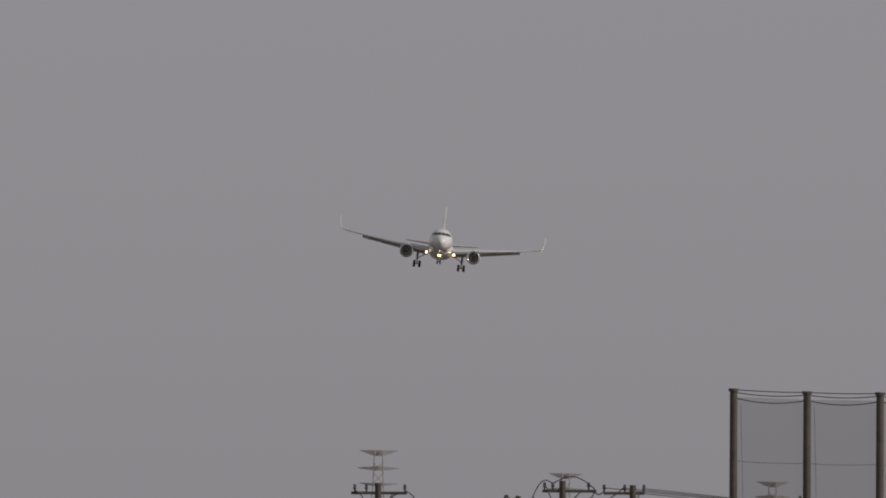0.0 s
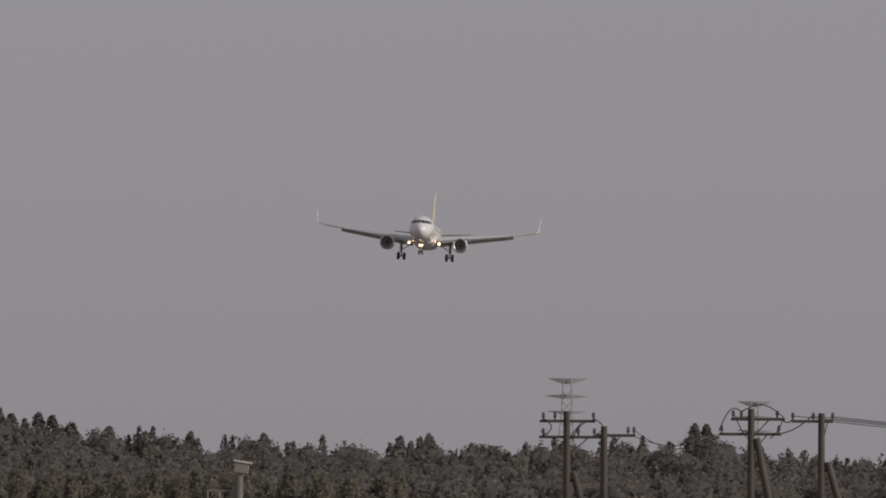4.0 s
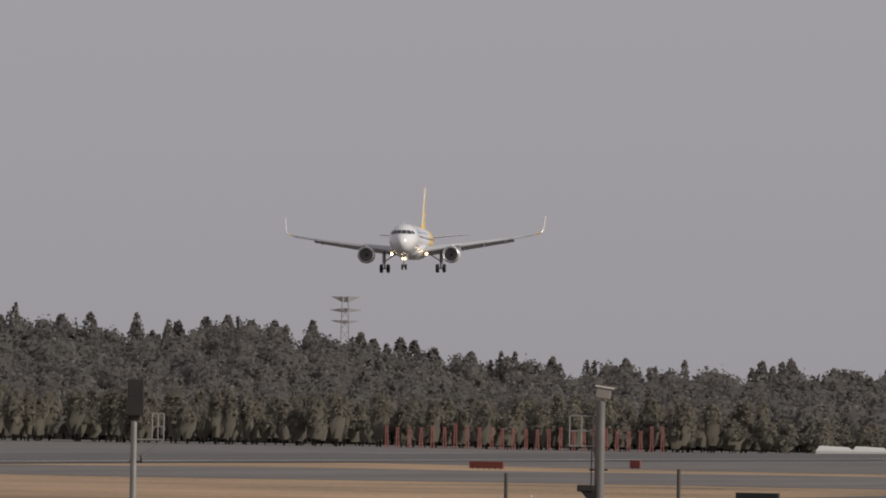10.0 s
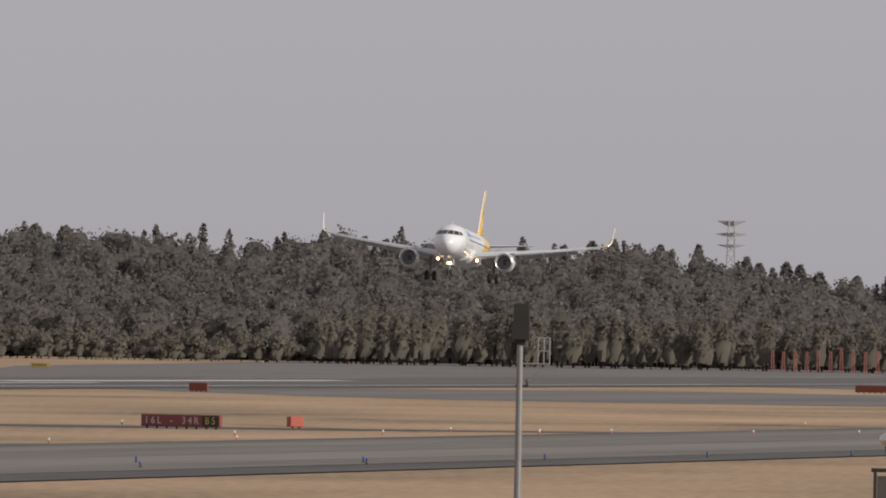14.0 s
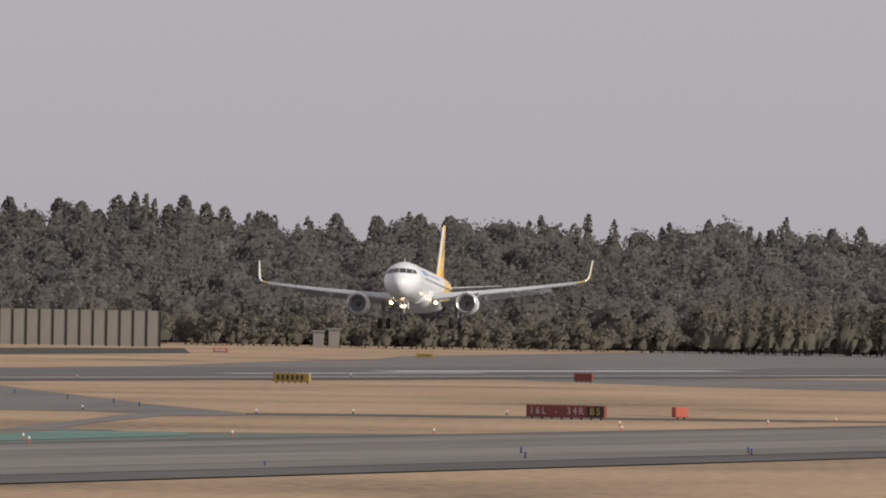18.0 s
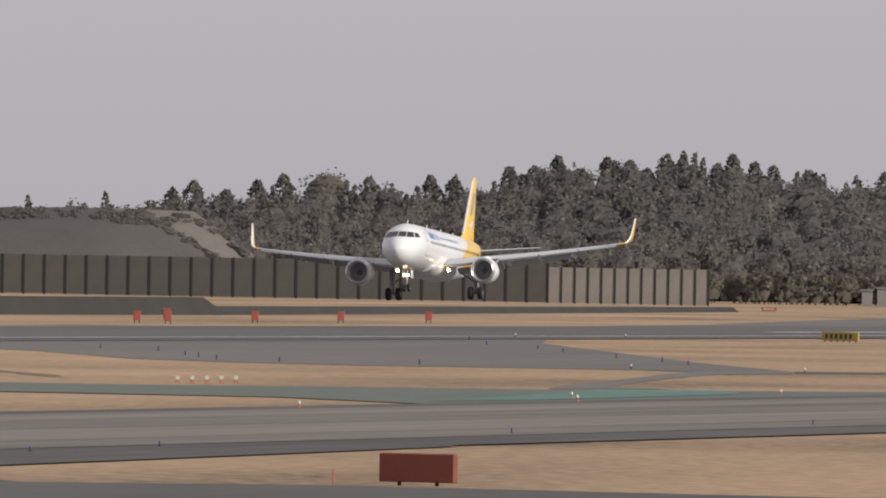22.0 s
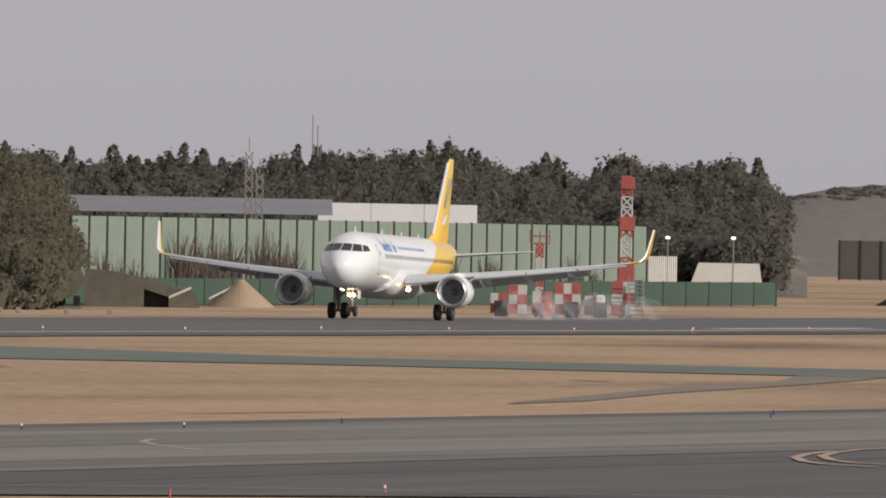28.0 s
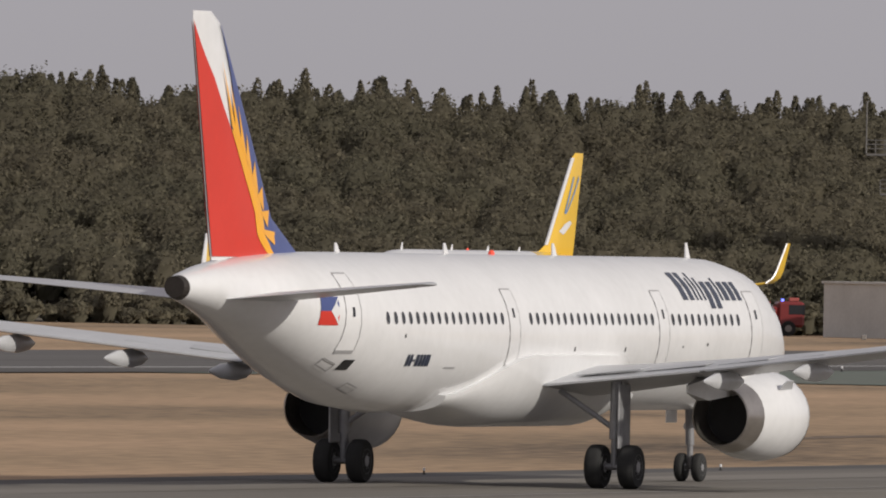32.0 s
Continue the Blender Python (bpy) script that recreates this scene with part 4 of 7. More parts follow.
        engine = smooth(part("engine", bm, WHITE, thing, "white engine nacelle"), 50)
        bm = bmesh.new()
        loft(bm, [[(X(x + p1), ey + r * math.cos(k * math.tau / 28), ez + r * math.sin(k * math.tau / 28)) for k in range(28)] for x, r in ((outer[0][0] + 0.16, 0.885), (outer[0][0] + 0.02, 0.93), (outer[0][0] - 0.02, 0.99), (outer[0][0] + 0.06, 1.085), (outer[0][0] + 0.22, 1.13))], cap=False)
        smooth(part("inlet_lip", bm, METAL, engine, "polished metal inlet lip"), 60)
        bm = bmesh.new()
        bmesh.ops.create_circle(bm, cap_ends=True, segments=28, radius=0.872, matrix=Matrix.Translation((X(outer[0][0] + 1.25 + p1), ey, ez)) @ Matrix.Rotation(radians(90), 4, "Y"))
        fan = part("fan_disc", bm, STEEL, engine, "grey fan face")
        for k in range(18):
            bm = bmesh.new()
            a = k * math.tau / 18
            loft(bm, [[(X(outer[0][0] + 1.15 + p1), ey + r * math.cos(a + w), ez + r * math.sin(a + w)) for r, w in ((0.25, 0.0), (0.85, -0.08), (0.85, 0.05), (0.25, 0.10))], [(X(outer[0][0] + 1.2 + p1), ey + r * math.cos(a + w), ez + r * math.sin(a + w)) for r, w in ((0.25, 0.0), (0.85, -0.08), (0.85, 0.05), (0.25, 0.10))]])
            part("fan_blade", bm, FAN, fan)
        bm = bmesh.new()
        tube(bm, (X(outer[0][0] + 1.2 + p1), ey, ez), (X(outer[0][0] + 0.75 + p1), ey, ez), 0.26, 0.02, 16)
        smooth(part("spinner", bm, FAN, fan))
        bm = bmesh.new()
        if cone:
            loft(bm, [[(X(x + p1), ey + r * math.cos(k * math.tau / 24), ez + r * math.sin(k * math.tau / 24)) for k in range(24)] for x, r in ((13.0, 0.74), (14.2, 0.66), (15.0, 0.50), (15.05, 0.42), (14.7, 0.40))])
            loft(bm, [[(X(x + p1), ey + r * math.cos(k * math.tau / 24), ez + r * math.sin(k * math.tau / 24)) for k in range(24)] for x, r in ((14.6, 0.30), (15.2, 0.22), (15.7, 0.03))])
        else:
            loft(bm, [[(X(x + p1), ey + r * math.cos(k * math.tau / 28), ez + r * math.sin(k * math.tau / 28)) for k in range(28)] for x, r in ((14.1, 0.955), (14.4, 0.90), (14.95, 0.79), (14.96, 0.75), (13.9, 0.73))], cap=False)
        smooth(part("exhaust_nozzle", bm, BURNT if cone else NOZZLE, engine, "bare metal exhaust nozzle"), 50)
        bm = bmesh.new()
        bmesh.ops.create_circle(bm, cap_ends=True, segments=24, radius=0.86 if cone else 0.80, matrix=Matrix.Translation((X((13.9 if not cone else 13.3) + p1), ey, ez)) @ Matrix.Rotation(radians(-90), 4, "Y"))
        part("exhaust_core", bm, DARK, engine, "dark exhaust interior")
        bm = bmesh.new()
        loft(bm, [[(X(x + p1), ey - w, z0), (X(x + p1), ey + w, z0), (X(x + p1), ey + w, z1), (X(x + p1), ey - w, z1)] for x, w, z0, z1 in ((11.7, 0.03, 3.02, 3.12), (12.6, 0.17, 2.7, 3.28), (14.2, 0.2, 2.5, 3.25), (16.4, 0.17, 2.35, 2.95), (17.6, 0.03, 2.55, 2.75))])
        bmesh.ops.recalc_face_normals(bm, faces=bm.faces)
        smooth(part("pylon", bm, WHITE if landing else BELLY, engine, "engine pylon"), 50)
        for sg in (1, -1):
            bm = bmesh.new()
            loft(bm, [[(X(12.0 + p1), ey + sg * 0.98, ez + 0.72), (X(13.0 + p1), ey + sg * 0.98, ez + 0.72), (X(13.0 + p1), ey + sg * 0.94, ez + 0.74), (X(12.0 + p1), ey + sg * 0.94, ez + 0.74)], [(X(12.4 + p1), ey + sg * 1.16, ez + 0.95), (X(12.9 + p1), ey + sg * 1.16, ez + 0.95), (X(12.9 + p1), ey + sg * 1.14, ez + 0.97), (X(12.4 + p1), ey + sg * 1.14, ez + 0.97)]])
            part("nacelle_strake", bm, SILVER, engine)
        if landing:
            # reverser doors swing out on the landing roll
            for k in range(4):
                a = radians(45 + 90 * k)
                bm = bmesh.new()
                pts = []
                for dx in (0.0, 0.9):
                    pts.append([(-dx, r * math.cos(w), r * math.sin(w)) for r, w in ((1.17, -0.5), (1.2, 0.0), (1.17, 0.5), (1.09, 0.5), (1.12, 0.0), (1.09, -0.5))])
                loft(bm, pts)
                bmesh.ops.translate(bm, verts=bm.verts, vec=(0.0, -1.12, 0.0))
                bmesh.ops.recalc_face_normals(bm, faces=bm.faces)
                d = part("reverser_door", bm, BURNT, engine, "dark pivoting reverser door")
                base = Matrix.Translation((X(12.75 + p1), ey, ez)) @ Matrix.Rotation(a, 4, "X") @ Matrix.Translation((0, 1.01, 0))
                d.matrix_basis = base
                flap_rows.append((d, base))
        # main gear
        gy = side * 3.795
        bm = bmesh.new()
        tube(bm, (0, gy, 0.55), (0.0, gy, 1.5), 0.10, seg=12)
        tube(bm, (0, gy, 1.3), (0.08, gy, 2.9), 0.155, seg=12)
        tube(bm, (0, gy - 0.6, 0.58), (0, gy + 0.6, 0.58), 0.09, seg=10)
        leg = smooth(part("main_gear_leg", bm, STEEL, thing, "main landing-gear leg"))
        if landing:
            flap_rows.append((leg, Matrix.Identity(4)))
        bm = bmesh.new()
        tube(bm, (0.05, gy, 1.55), (0.0, gy - side * 1.55, 2.55), 0.075, seg=8)
        tube(bm, (0.16, gy, 0.75), (0.32, gy, 1.05), 0.045, seg=6)
        tube(bm, (0.32, gy, 1.05), (0.14, gy, 1.35), 0.045, seg=6)
        tube(bm, (0.05, gy, 1.9), (0.85, gy, 2.75), 0.05, seg=6)
        part("gear_brace", bm, STEEL, leg)
        bm = bmesh.new()
        box(bm, -0.45, 0.45, gy + side * 0.24 - 0.03, gy + side * 0.24 + 0.03, 1.05, 2.75, 0.02)
        # the door takes the darkened steel, for the wing's shadow on it
        part("gear_door", bm, STEEL, leg, "grey landing-gear door")
        for q in (-0.46, 0.46):
            wheel(thing, leg, (0, gy + q, 0.58), 0.58, 0.21, landing)
    # nose gear
    nx = X(5.07)
    bm = bmesh.new()
    tube(bm, (nx, 0, 0.4), (nx - 0.12, 0, 1.95), 0.085, seg=10)
    tube(bm, (nx - 0.05, 0, 1.0), (nx - 0.14, 0, 2.0), 0.12, seg=10)
    tube(bm, (nx, -0.3, 0.39), (nx, 0.3, 0.39), 0.06, seg=8)
    tube(bm, (nx - 0.1, 0, 1.3), (nx + 0.75, 0, 1.95), 0.055, seg=8)
    leg = smooth(part("nose_gear_leg", bm, STEEL, thing, "nose landing-gear leg"))
    if landing:
        flap_rows.append((leg, Matrix.Identity(4)))
    for q in (-0.25, 0.25):
        wheel(thing, leg, (nx, q, 0.39), 0.39, 0.11, landing)
    for sg in (1, -1):
        bm = bmesh.new()
        box(bm, nx - 0.9, nx - 0.05, sg * 0.40 - 0.02, sg * 0.40 + 0.02, 1.25 if landing else 1.6, 1.95, 0.015)
        part("nose_gear_door", bm, WHITE, leg)
    bm = bmesh.new()
    tube(bm, (nx + 0.12, -0.14, 1.5), (nx + 0.18, -0.14, 1.5), 0.12, seg=14)
    tube(bm, (nx + 0.12, 0.14, 1.5), (nx + 0.18, 0.14, 1.5), 0.12, seg=14)
    part("landing_lamp", bm, LAMP if landing else METAL, leg, "lit landing lamp" if landing else "unlit taxi lamp")
    if landing:
        for sg in (1, -1):
            bm = bmesh.new()
            tube(bm, (X(12.6), sg * 2.35, 2.06), (X(12.45), sg * 2.35, 2.06), 0.15, seg=14)
            part("landing_lamp", bm, LAMP, fus, "lit wing-root landing lamp")
    # tailplane and fin
    for sg in (1, -1):
        bm = bmesh.new()
        rr = []
        for y, le, te, z, th in ((0.5, 31.7, 35.7, 4.72, 0.34), (1.4, 32.35, 35.8, 4.8, 0.30), (6.1, 35.2, 36.65, 5.2, 0.14), (6.23, 35.5, 36.6, 5.21, 0.05)):
            rr.append([(X(le + p2 + (te - le) * u), sg * y, z + 0.75 * v * th) for u, v in foil])
        loft(bm, rr)
        bmesh.ops.recalc_face_normals(bm, faces=bm.faces)
        smooth(part("tailplane", bm, SILVER if not landing else GREY_WING, thing, "grey horizontal tailplane"), 50)
    bm = bmesh.new()
    tz = 11.72 if landing else 11.95
    le_, te_ = (0.0, -0.55) if landing else (-0.35, -1.0)
    fin_st = [(z, le + le_ * min(1.0, max(0.0, (z - 5.7) / 3)), te + te_, th) for z, le, te, th in ((5.66, 28.2, 36.15, 0.30), (5.95, 29.6, 36.25, 0.36), (6.3, 30.7, 36.35, 0.38), (9.0, 33.05, 37.05, 0.27), (tz - 0.28, 35.2, 37.75, 0.16), (tz, 35.8, 37.75, 0.07))]
    ft = ((0.0, 0.0), (0.05, 0.5), (0.3, 1.0), (0.6, 0.8), (1.0, 0.08), (1.0, -0.08), (0.6, -0.8), (0.3, -1.0), (0.05, -0.5))
    loft(bm, [[(X(le + p2 + (te - le) * u), v * th / 2, z) for u, v in ft] for z, le, te, th in fin_st])
    bmesh.ops.recalc_face_normals(bm, faces=bm.faces)
    fin = smooth(part("fin", bm, fin_mat, thing, "swept tail fin"), 50)

    if landing:
        # bare metal caps along the leading edges of fin and winglets
        bm = bmesh.new()
        edge = [(z, le, th) for z, le, te, th in fin_st if 6.2 < z < tz - 0.1]
        loft(bm, [[(X(le + p2) + 0.035 - 0.20 * (1 - math.cos(a)), 0.105 * math.sin(a), z) for a in [radians(d) for d in range(-110, 111, 20)]] for z, le, th in edge], cap=False)
        bmesh.ops.recalc_face_normals(bm, faces=bm.faces)
        smooth(part("leading_edge_cap", bm, POLISHED, fin, "polished bare-metal leading edge of the fin"), 70)

    def finside(u, z, side, off=0.012):
        le, te, th = [float(np.interp(z, [q[0] for q in fin_st], [q[k] for q in fin_st])) for k in (1, 2, 3)]
        f = float(np.interp(u, (0, 0.05, 0.3, 0.6, 1.0), (0, 0.5, 1.0, 0.8, 0.08)))
        return Vector((X(le + p2 + (te - le) * u), side * (f * th / 2 + off), z))

    def badge(name, uv, mat, label, off=0.012, sides=(1, -1)):
        """A painted shape on the fin from corners (share of the chord, height), cut fine enough to follow it."""
        for side in sides:
            bm = bmesh.new()
            bm.faces.new([bm.verts.new((u, z, 0)) for u, z in uv])
            bmesh.ops.triangulate(bm, faces=bm.faces)
            bmesh.ops.subdivide_edges(bm, edges=bm.edges, cuts=5, use_grid_fill=True)
            for v in bm.verts:
                v.co = finside(v.co.x, v.co.y, side, off)
            bmesh.ops.recalc_face_normals(bm, faces=bm.faces)
            for f in bm.faces:
                if f.normal.y * side < 0:
                    f.normal_flip()
            smooth(part(name, bm, mat, fin, label))

    if not landing:
        # the longer hull stands a little higher on its legs
        for ob in thing.children:
            up = {"fuselage": 0.17, "fin": 0.17, "tailplane": 0.12, "wing": 0.08}
            ob.location.z += up.get(ob.name.split(".")[0], 0.0)
    return thing, fus, fin, decal, badge, flap_rows, X, skin


SPIN = []


def wheel(thing, leg, at, r, hw, landing):
    """A tyre round its rim, on an axle."""
    bm = bmesh.new()
    prof = ((0.55, -hw), (0.9, -hw), (0.985, -hw * 0.7), (1.0, -hw * 0.25), (1.0, hw * 0.25), (0.985, hw * 0.7), (0.9, hw), (0.55, hw))
    loft(bm, [[(r * f * math.cos(k * math.tau / 26), w, r * f * math.sin(k * math.tau / 26)) for k in range(26)] for f, w in prof])
    tyre = smooth(part("tyre", bm, TYRE, leg, "black rubber tyre"), 50)
    tyre.location = at
    bm = bmesh.new()
    loft(bm, [[(r * f * math.cos(k * math.tau / 20), w, r * f * math.sin(k * math.tau / 20)) for k in range(20)] for f, w in ((0.2, -hw * 1.04), (0.5, -hw * 0.85), (0.57, -hw * 1.02), (0.57, hw * 1.02), (0.5, hw * 0.85), (0.2, hw * 1.04))])
    for k in range(8):
        a = k * math.tau / 8
        for sg in (1, -1):
            tube(bm, (r * 0.34 * math.cos(a), sg * hw * 0.7, r * 0.34 * math.sin(a)), (r * 0.34 * math.cos(a), sg * hw * 1.0, r * 0.34 * math.sin(a)), r * 0.06, seg=6)
    smooth(part("rim", bm, STEEL, tyre, "grey metal rim"), 40)
    if not landing:
        SPIN.append((tyre, at, r))


def bars(decal, fus, side, x0, x1, z0, z1, spec, mat, name, label, lean=0.0):
    """Lettering that is kept as plain upright bars: (start, width, low, high) in shares of the line."""
    for a, w, lo, hi in spec:
        xa, xb = x0 + (x1 - x0) * a, x0 + (x1 - x0) * (a + w)
        za, zb = z0 + (z1 - z0) * lo, z0 + (z1 - z0) * hi
        decal(name, ((xa, za), (xb, za), (xb + lean, zb), (xa + lean, zb)), side, mat, fus, label, 1, 2, off=0.018)


airliner_a, hull_a, fin_a, decal_a, badge_a, MOVING_A, XA, _ = aeroline("landing_airliner", "white and golden-yellow twin-jet airliner landing, wheels down", 0.0, 0.0, LIVERY, YELLOW, YELLOW, "short", True)
airliner_b, hull_b, fin_b, decal_b, badge_b, _, XB, _ = aeroline("taxiing_airliner", "white twin-jet airliner with red, blue and yellow tail taxiing", 4.27, 6.94, WHITE, WHITE, WHITE, "long", False)

word = [(0.0, 0.05, 0.1, 1.15), (0.07, 0.03, 0.0, 0.7), (0.12, 0.06, 0.0, 0.65), (0.21, 0.03, 0.0, 0.65), (0.26, 0.03, 0.0, 0.65), (0.32, 0.03, 0.0, 0.65), (0.38, 0.03, 0.0, 1.0), (0.44, 0.03, 0.0, 1.0), (0.50, 0.06, 0.0, 0.65), (0.72, 0.05, 0.0, 0.9), (0.80, 0.025, 0.0, 0.6), (0.86, 0.03, 0.0, 0.6)]
small = [(k * 0.052, 0.02, 0.0, 0.75 if k % 3 else 1.0) for k in range(19)]
for side in (1, -1):
    bars(decal_a, hull_a, side, 6.9, 11.6, 4.62, 5.42, word, SKYBLUE, "title_bar", "light blue title bar")
    bars(decal_a, hull_a, side, 11.9, 20.6, 4.82, 5.06, small, SKYBLUE, "slogan_bar", "small blue lettering bar")
    tall = ((0.0, 1.0), (0.0, 1.0), (0.0, 0.82), (0.0, 1.0), (0.0, 0.82), (-0.3, 0.68), (-0.3, 0.68), (0.0, 0.82), (0.0, 0.68), (0.0, 0.68), (0.0, 0.68))
    wide = (0.080, 0.065, 0.028, 0.028, 0.028, 0.070, 0.070, 0.028, 0.068, 0.068, 0.060)
    title = [(sum(wide[:k]) + 0.035 * k, wide[k], lo, hi) for k, (lo, hi) in enumerate(tall)]
    bars(decal_b, hull_b, side, 10.9, 5.8, 4.78, 5.50, title if side < 0 else [(1 - a - w, w, lo, hi) for a, w, lo, hi in title], NAVY, "title_bar", "black title bar")
    mark = [(0.0, 0.10, 0, 1), (0.14, 0.10, 0, 1), (0.28, 0.07, 0.4, 0.6), (0.40, 0.11, 0, 1), (0.55, 0.10, 0, 1), (0.69, 0.10, 0, 1), (0.82, 0.10, 0, 1), (0.93, 0.07, 0, 1)]
    bars(decal_b, hull_b, side, 32.6, 31.0, 3.02, 3.32, mark, NAVY, "registration_bar", "small black marking bar")
    # national flag by the rear door
    decal_b("flag_blue", ((37.2, 4.42), (38.2, 4.42), (38.2, 4.78), (37.2, 4.78)), side, BLUE, hull_b, "blue half of a painted flag", 2, 2, off=0.016)
    decal_b("flag_red", ((37.2, 4.06), (38.2, 4.06), (38.2, 4.42), (37.2, 4.42)), side, FLAG_RED, hull_b, "red half of a painted flag", 2, 2, off=0.016)
    decal_b("flag_white", ((37.2, 4.06), (37.22, 4.08), (37.65, 4.42), (37.2, 4.78)), side, WHITE, hull_b, "white triangle of a painted flag", 2, 2, off=0.022)
    # hatches and vents
    for x, z, w, h in ((35.6, 2.92, 0.5, 0.26), (28.9, 2.95, 0.8, 0.05), (9.4, 3.55, 0.08, 0.08), (11.4, 3.5, 0.06, 0.06), (16.0, 3.4, 0.06, 0.12), (20.0, 3.4, 0.06, 0.12), (33.0, 3.75, 0.06, 0.1)):
        decal_b("vent_panel", ((x, z), (x + w, z), (x + w, z + h), (x, z + h)), side, DARK if w * h < 0.02 or w == 0.5 else SEAM, hull_b, "small dark vent", 1, 1, off=0.016)
    # access panels low on the rear hull, each a thin frame of seams
    for x, g in ((36.3, -52), (34.2, -62)):
        a0, a1 = g - 5, g + 5
        for q in (((x, a0), (x + 0.7, a0), (x + 0.7, a0 + 1.4), (x, a0 + 1.4)), ((x, a1), (x + 0.7, a1), (x + 0.7, a1 + 1.4), (x, a1 + 1.4)), ((x, a0), (x + 0.04, a0), (x + 0.04, a1), (x, a1)), ((x + 0.66, a0), (x + 0.7, a0), (x + 0.7, a1), (x + 0.66, a1))):
            decal_b("panel_seam", q, side, SEAM, hull_b, "thin dark panel seam", 1, 2, by_z=False, off=0.016)
    for x, z, w, h in ((7.4, 3.2, 0.5, 0.04), (3.2, 3.3, 0.3, 0.04), (12.5, 3.3, 0.06, 0.1)):
        decal_a("vent_panel", ((x, z), (x + w, z), (x + w, z + h), (x, z + h)), side, SEAM, hull_a, "small dark vent", 1, 1, off=0.016)

# fin paint of the taxiing airliner: red behind, white in the middle, blue before it with a yellow sunburst
badge_b("fin_red", [(1.0, 5.76), (1.0, 11.7), (0.64, 10.3), (0.48, 9.1), (0.43, 8.46), (0.37, 7.4), (0.35, 6.9), (0.41, 5.76)], FLAG_RED, "red fin panel", 0.030)
badge_b("fin_blue", [(0.02, 5.8), (0.405, 5.8), (0.345, 6.9), (0.365, 7.4), (0.425, 8.46), (0.465, 9.0), (0.29, 9.5), (0.17, 10.4), (0.07, 11.6), (0.02, 11.6)], BLUE, "deep blue fin panel", 0.030)
badge_b("sunburst", [(0.41, 5.85), (0.35, 6.9), (0.37, 7.4), (0.43, 8.46), (0.47, 9.0), (0.37, 8.9), (0.29, 8.46), (0.22, 7.6), (0.21, 6.9), (0.26, 6.3), (0.34, 5.85)], ORANGE, "orange-yellow sunburst on the fin", 0.042)
for k, (u, z, tu, tz) in enumerate(((0.42, 8.95, 0.36, 10.7), (0.37, 8.80, 0.27, 10.2), (0.32, 8.50, 0.20, 9.6), (0.28, 8.10, 0.155, 8.9), (0.24, 7.65, 0.115, 8.2), (0.21, 7.20, 0.085, 7.55), (0.21, 6.80, 0.07, 6.95), (0.25, 6.35, 0.04, 6.4))):
    badge_b("sun_ray", [(u - 0.03, z - 0.28), (u + 0.03, z + 0.12), (tu, tz)], ORANGE, "tapering yellow ray", 0.044 + 0.0005 * k)
# blue and white strokes on the yellow fin
badge_a("fin_stroke", [(0.30, 8.2), (0.36, 8.1), (0.44, 10.3), (0.36, 10.3)], SKYBLUE, "blue stroke on the fin", 0.03)
badge_a("fin_stroke", [(0.36, 8.1), (0.42, 8.2), (0.82, 10.2), (0.76, 10.4)], SKYBLUE, "blue stroke on the fin", 0.032)
badge_a("fin_petal", [(0.25, 7.1), (0.45, 6.9), (0.75, 7.6), (0.62, 7.75), (0.40, 7.5)], WHITE, "white petal on the fin", 0.03)

# ---- things: far end of the runway ----
NET = bpy.data.materials.new("fine_net")
NET.use_nodes = True
_n, _l = NET.node_tree.nodes, NET.node_tree.links
_t = _n.new("ShaderNodeBsdfTransparent")
_m = _n.new("ShaderNodeMixShader")
_m.inputs[0].default_value = 0.3
_n["Principled BSDF"].inputs["Base Color"].default_value = (0.09, 0.085, 0.08, 1)
_l.new(_t.outputs[0], _m.inputs[1])
_l.new(_n["Principled BSDF"].outputs[0], _m.inputs[2])
_l.new(_m.outputs[0], _n["Material Output"].inputs["Surface"])
# pylon steel is brought near the sky's tone in place of haze
HAZE_STEEL = material("haze_paled_lattice_steel", (0.33, 0.33, 0.345), 0.7, scale=0.5, vary=0.1)
# sunlight on the antenna tower is put into this paler steel colour
PALE_STEEL = material("steel_coloured_as_sunlit", (0.52, 0.52, 0.51), 0.5, 0.2, scale=2, vary=0.15)
DULL_STEEL = material("dull_dark_steel", (0.16, 0.155, 0.15), 0.6, 0.2, scale=2, vary=0.2)
ROOF_SHEET = material("blue_grey_roof_sheet", (0.20, 0.205, 0.22), 0.6, scale=0.3, vary=0.12)
BLACK_BOX = material("matt_black_housing", (0.02, 0.02, 0.02), 0.7, scale=2, vary=0.2)
GREEN_WALL = material("pale_green_wall_panel", (0.20, 0.245, 0.198), 0.7, scale=0.3, vary=0.12, stretch=(1, 1, 0.3))
DEEP_GREEN = material("dark_green_fence_sheet", (0.042, 0.076, 0.054), 0.8, scale=0.2, vary=0.15)
OFF_WHITE = material("weathered_white_wall", (0.62, 0.61, 0.57), 0.8, scale=0.3, vary=0.12)
GREY_WALL = material("weathered_grey_wall", (0.25, 0.235, 0.22), 0.85, scale=0.3, vary=0.15)
# sign red is dulled for haze and darkened for the face's shade
SIGN_RED = material("dulled_shaded_sign_red", (0.22, 0.055, 0.05), 0.5, scale=1, vary=0.1)
SIGN_BACK = material("brick_red_sign_back", (0.22, 0.055, 0.04), 0.6, scale=1, vary=0.15)
SIGN_YELLOW = material("sign_yellow_face", (0.36, 0.265, 0.075), 0.5, scale=1, vary=0.1)
ORANGE_RED = material("faded_orange_red_paint", (0.50, 0.11, 0.07), 0.6, scale=1, vary=0.15)
# a red made pale so that far things look faint, as in haze
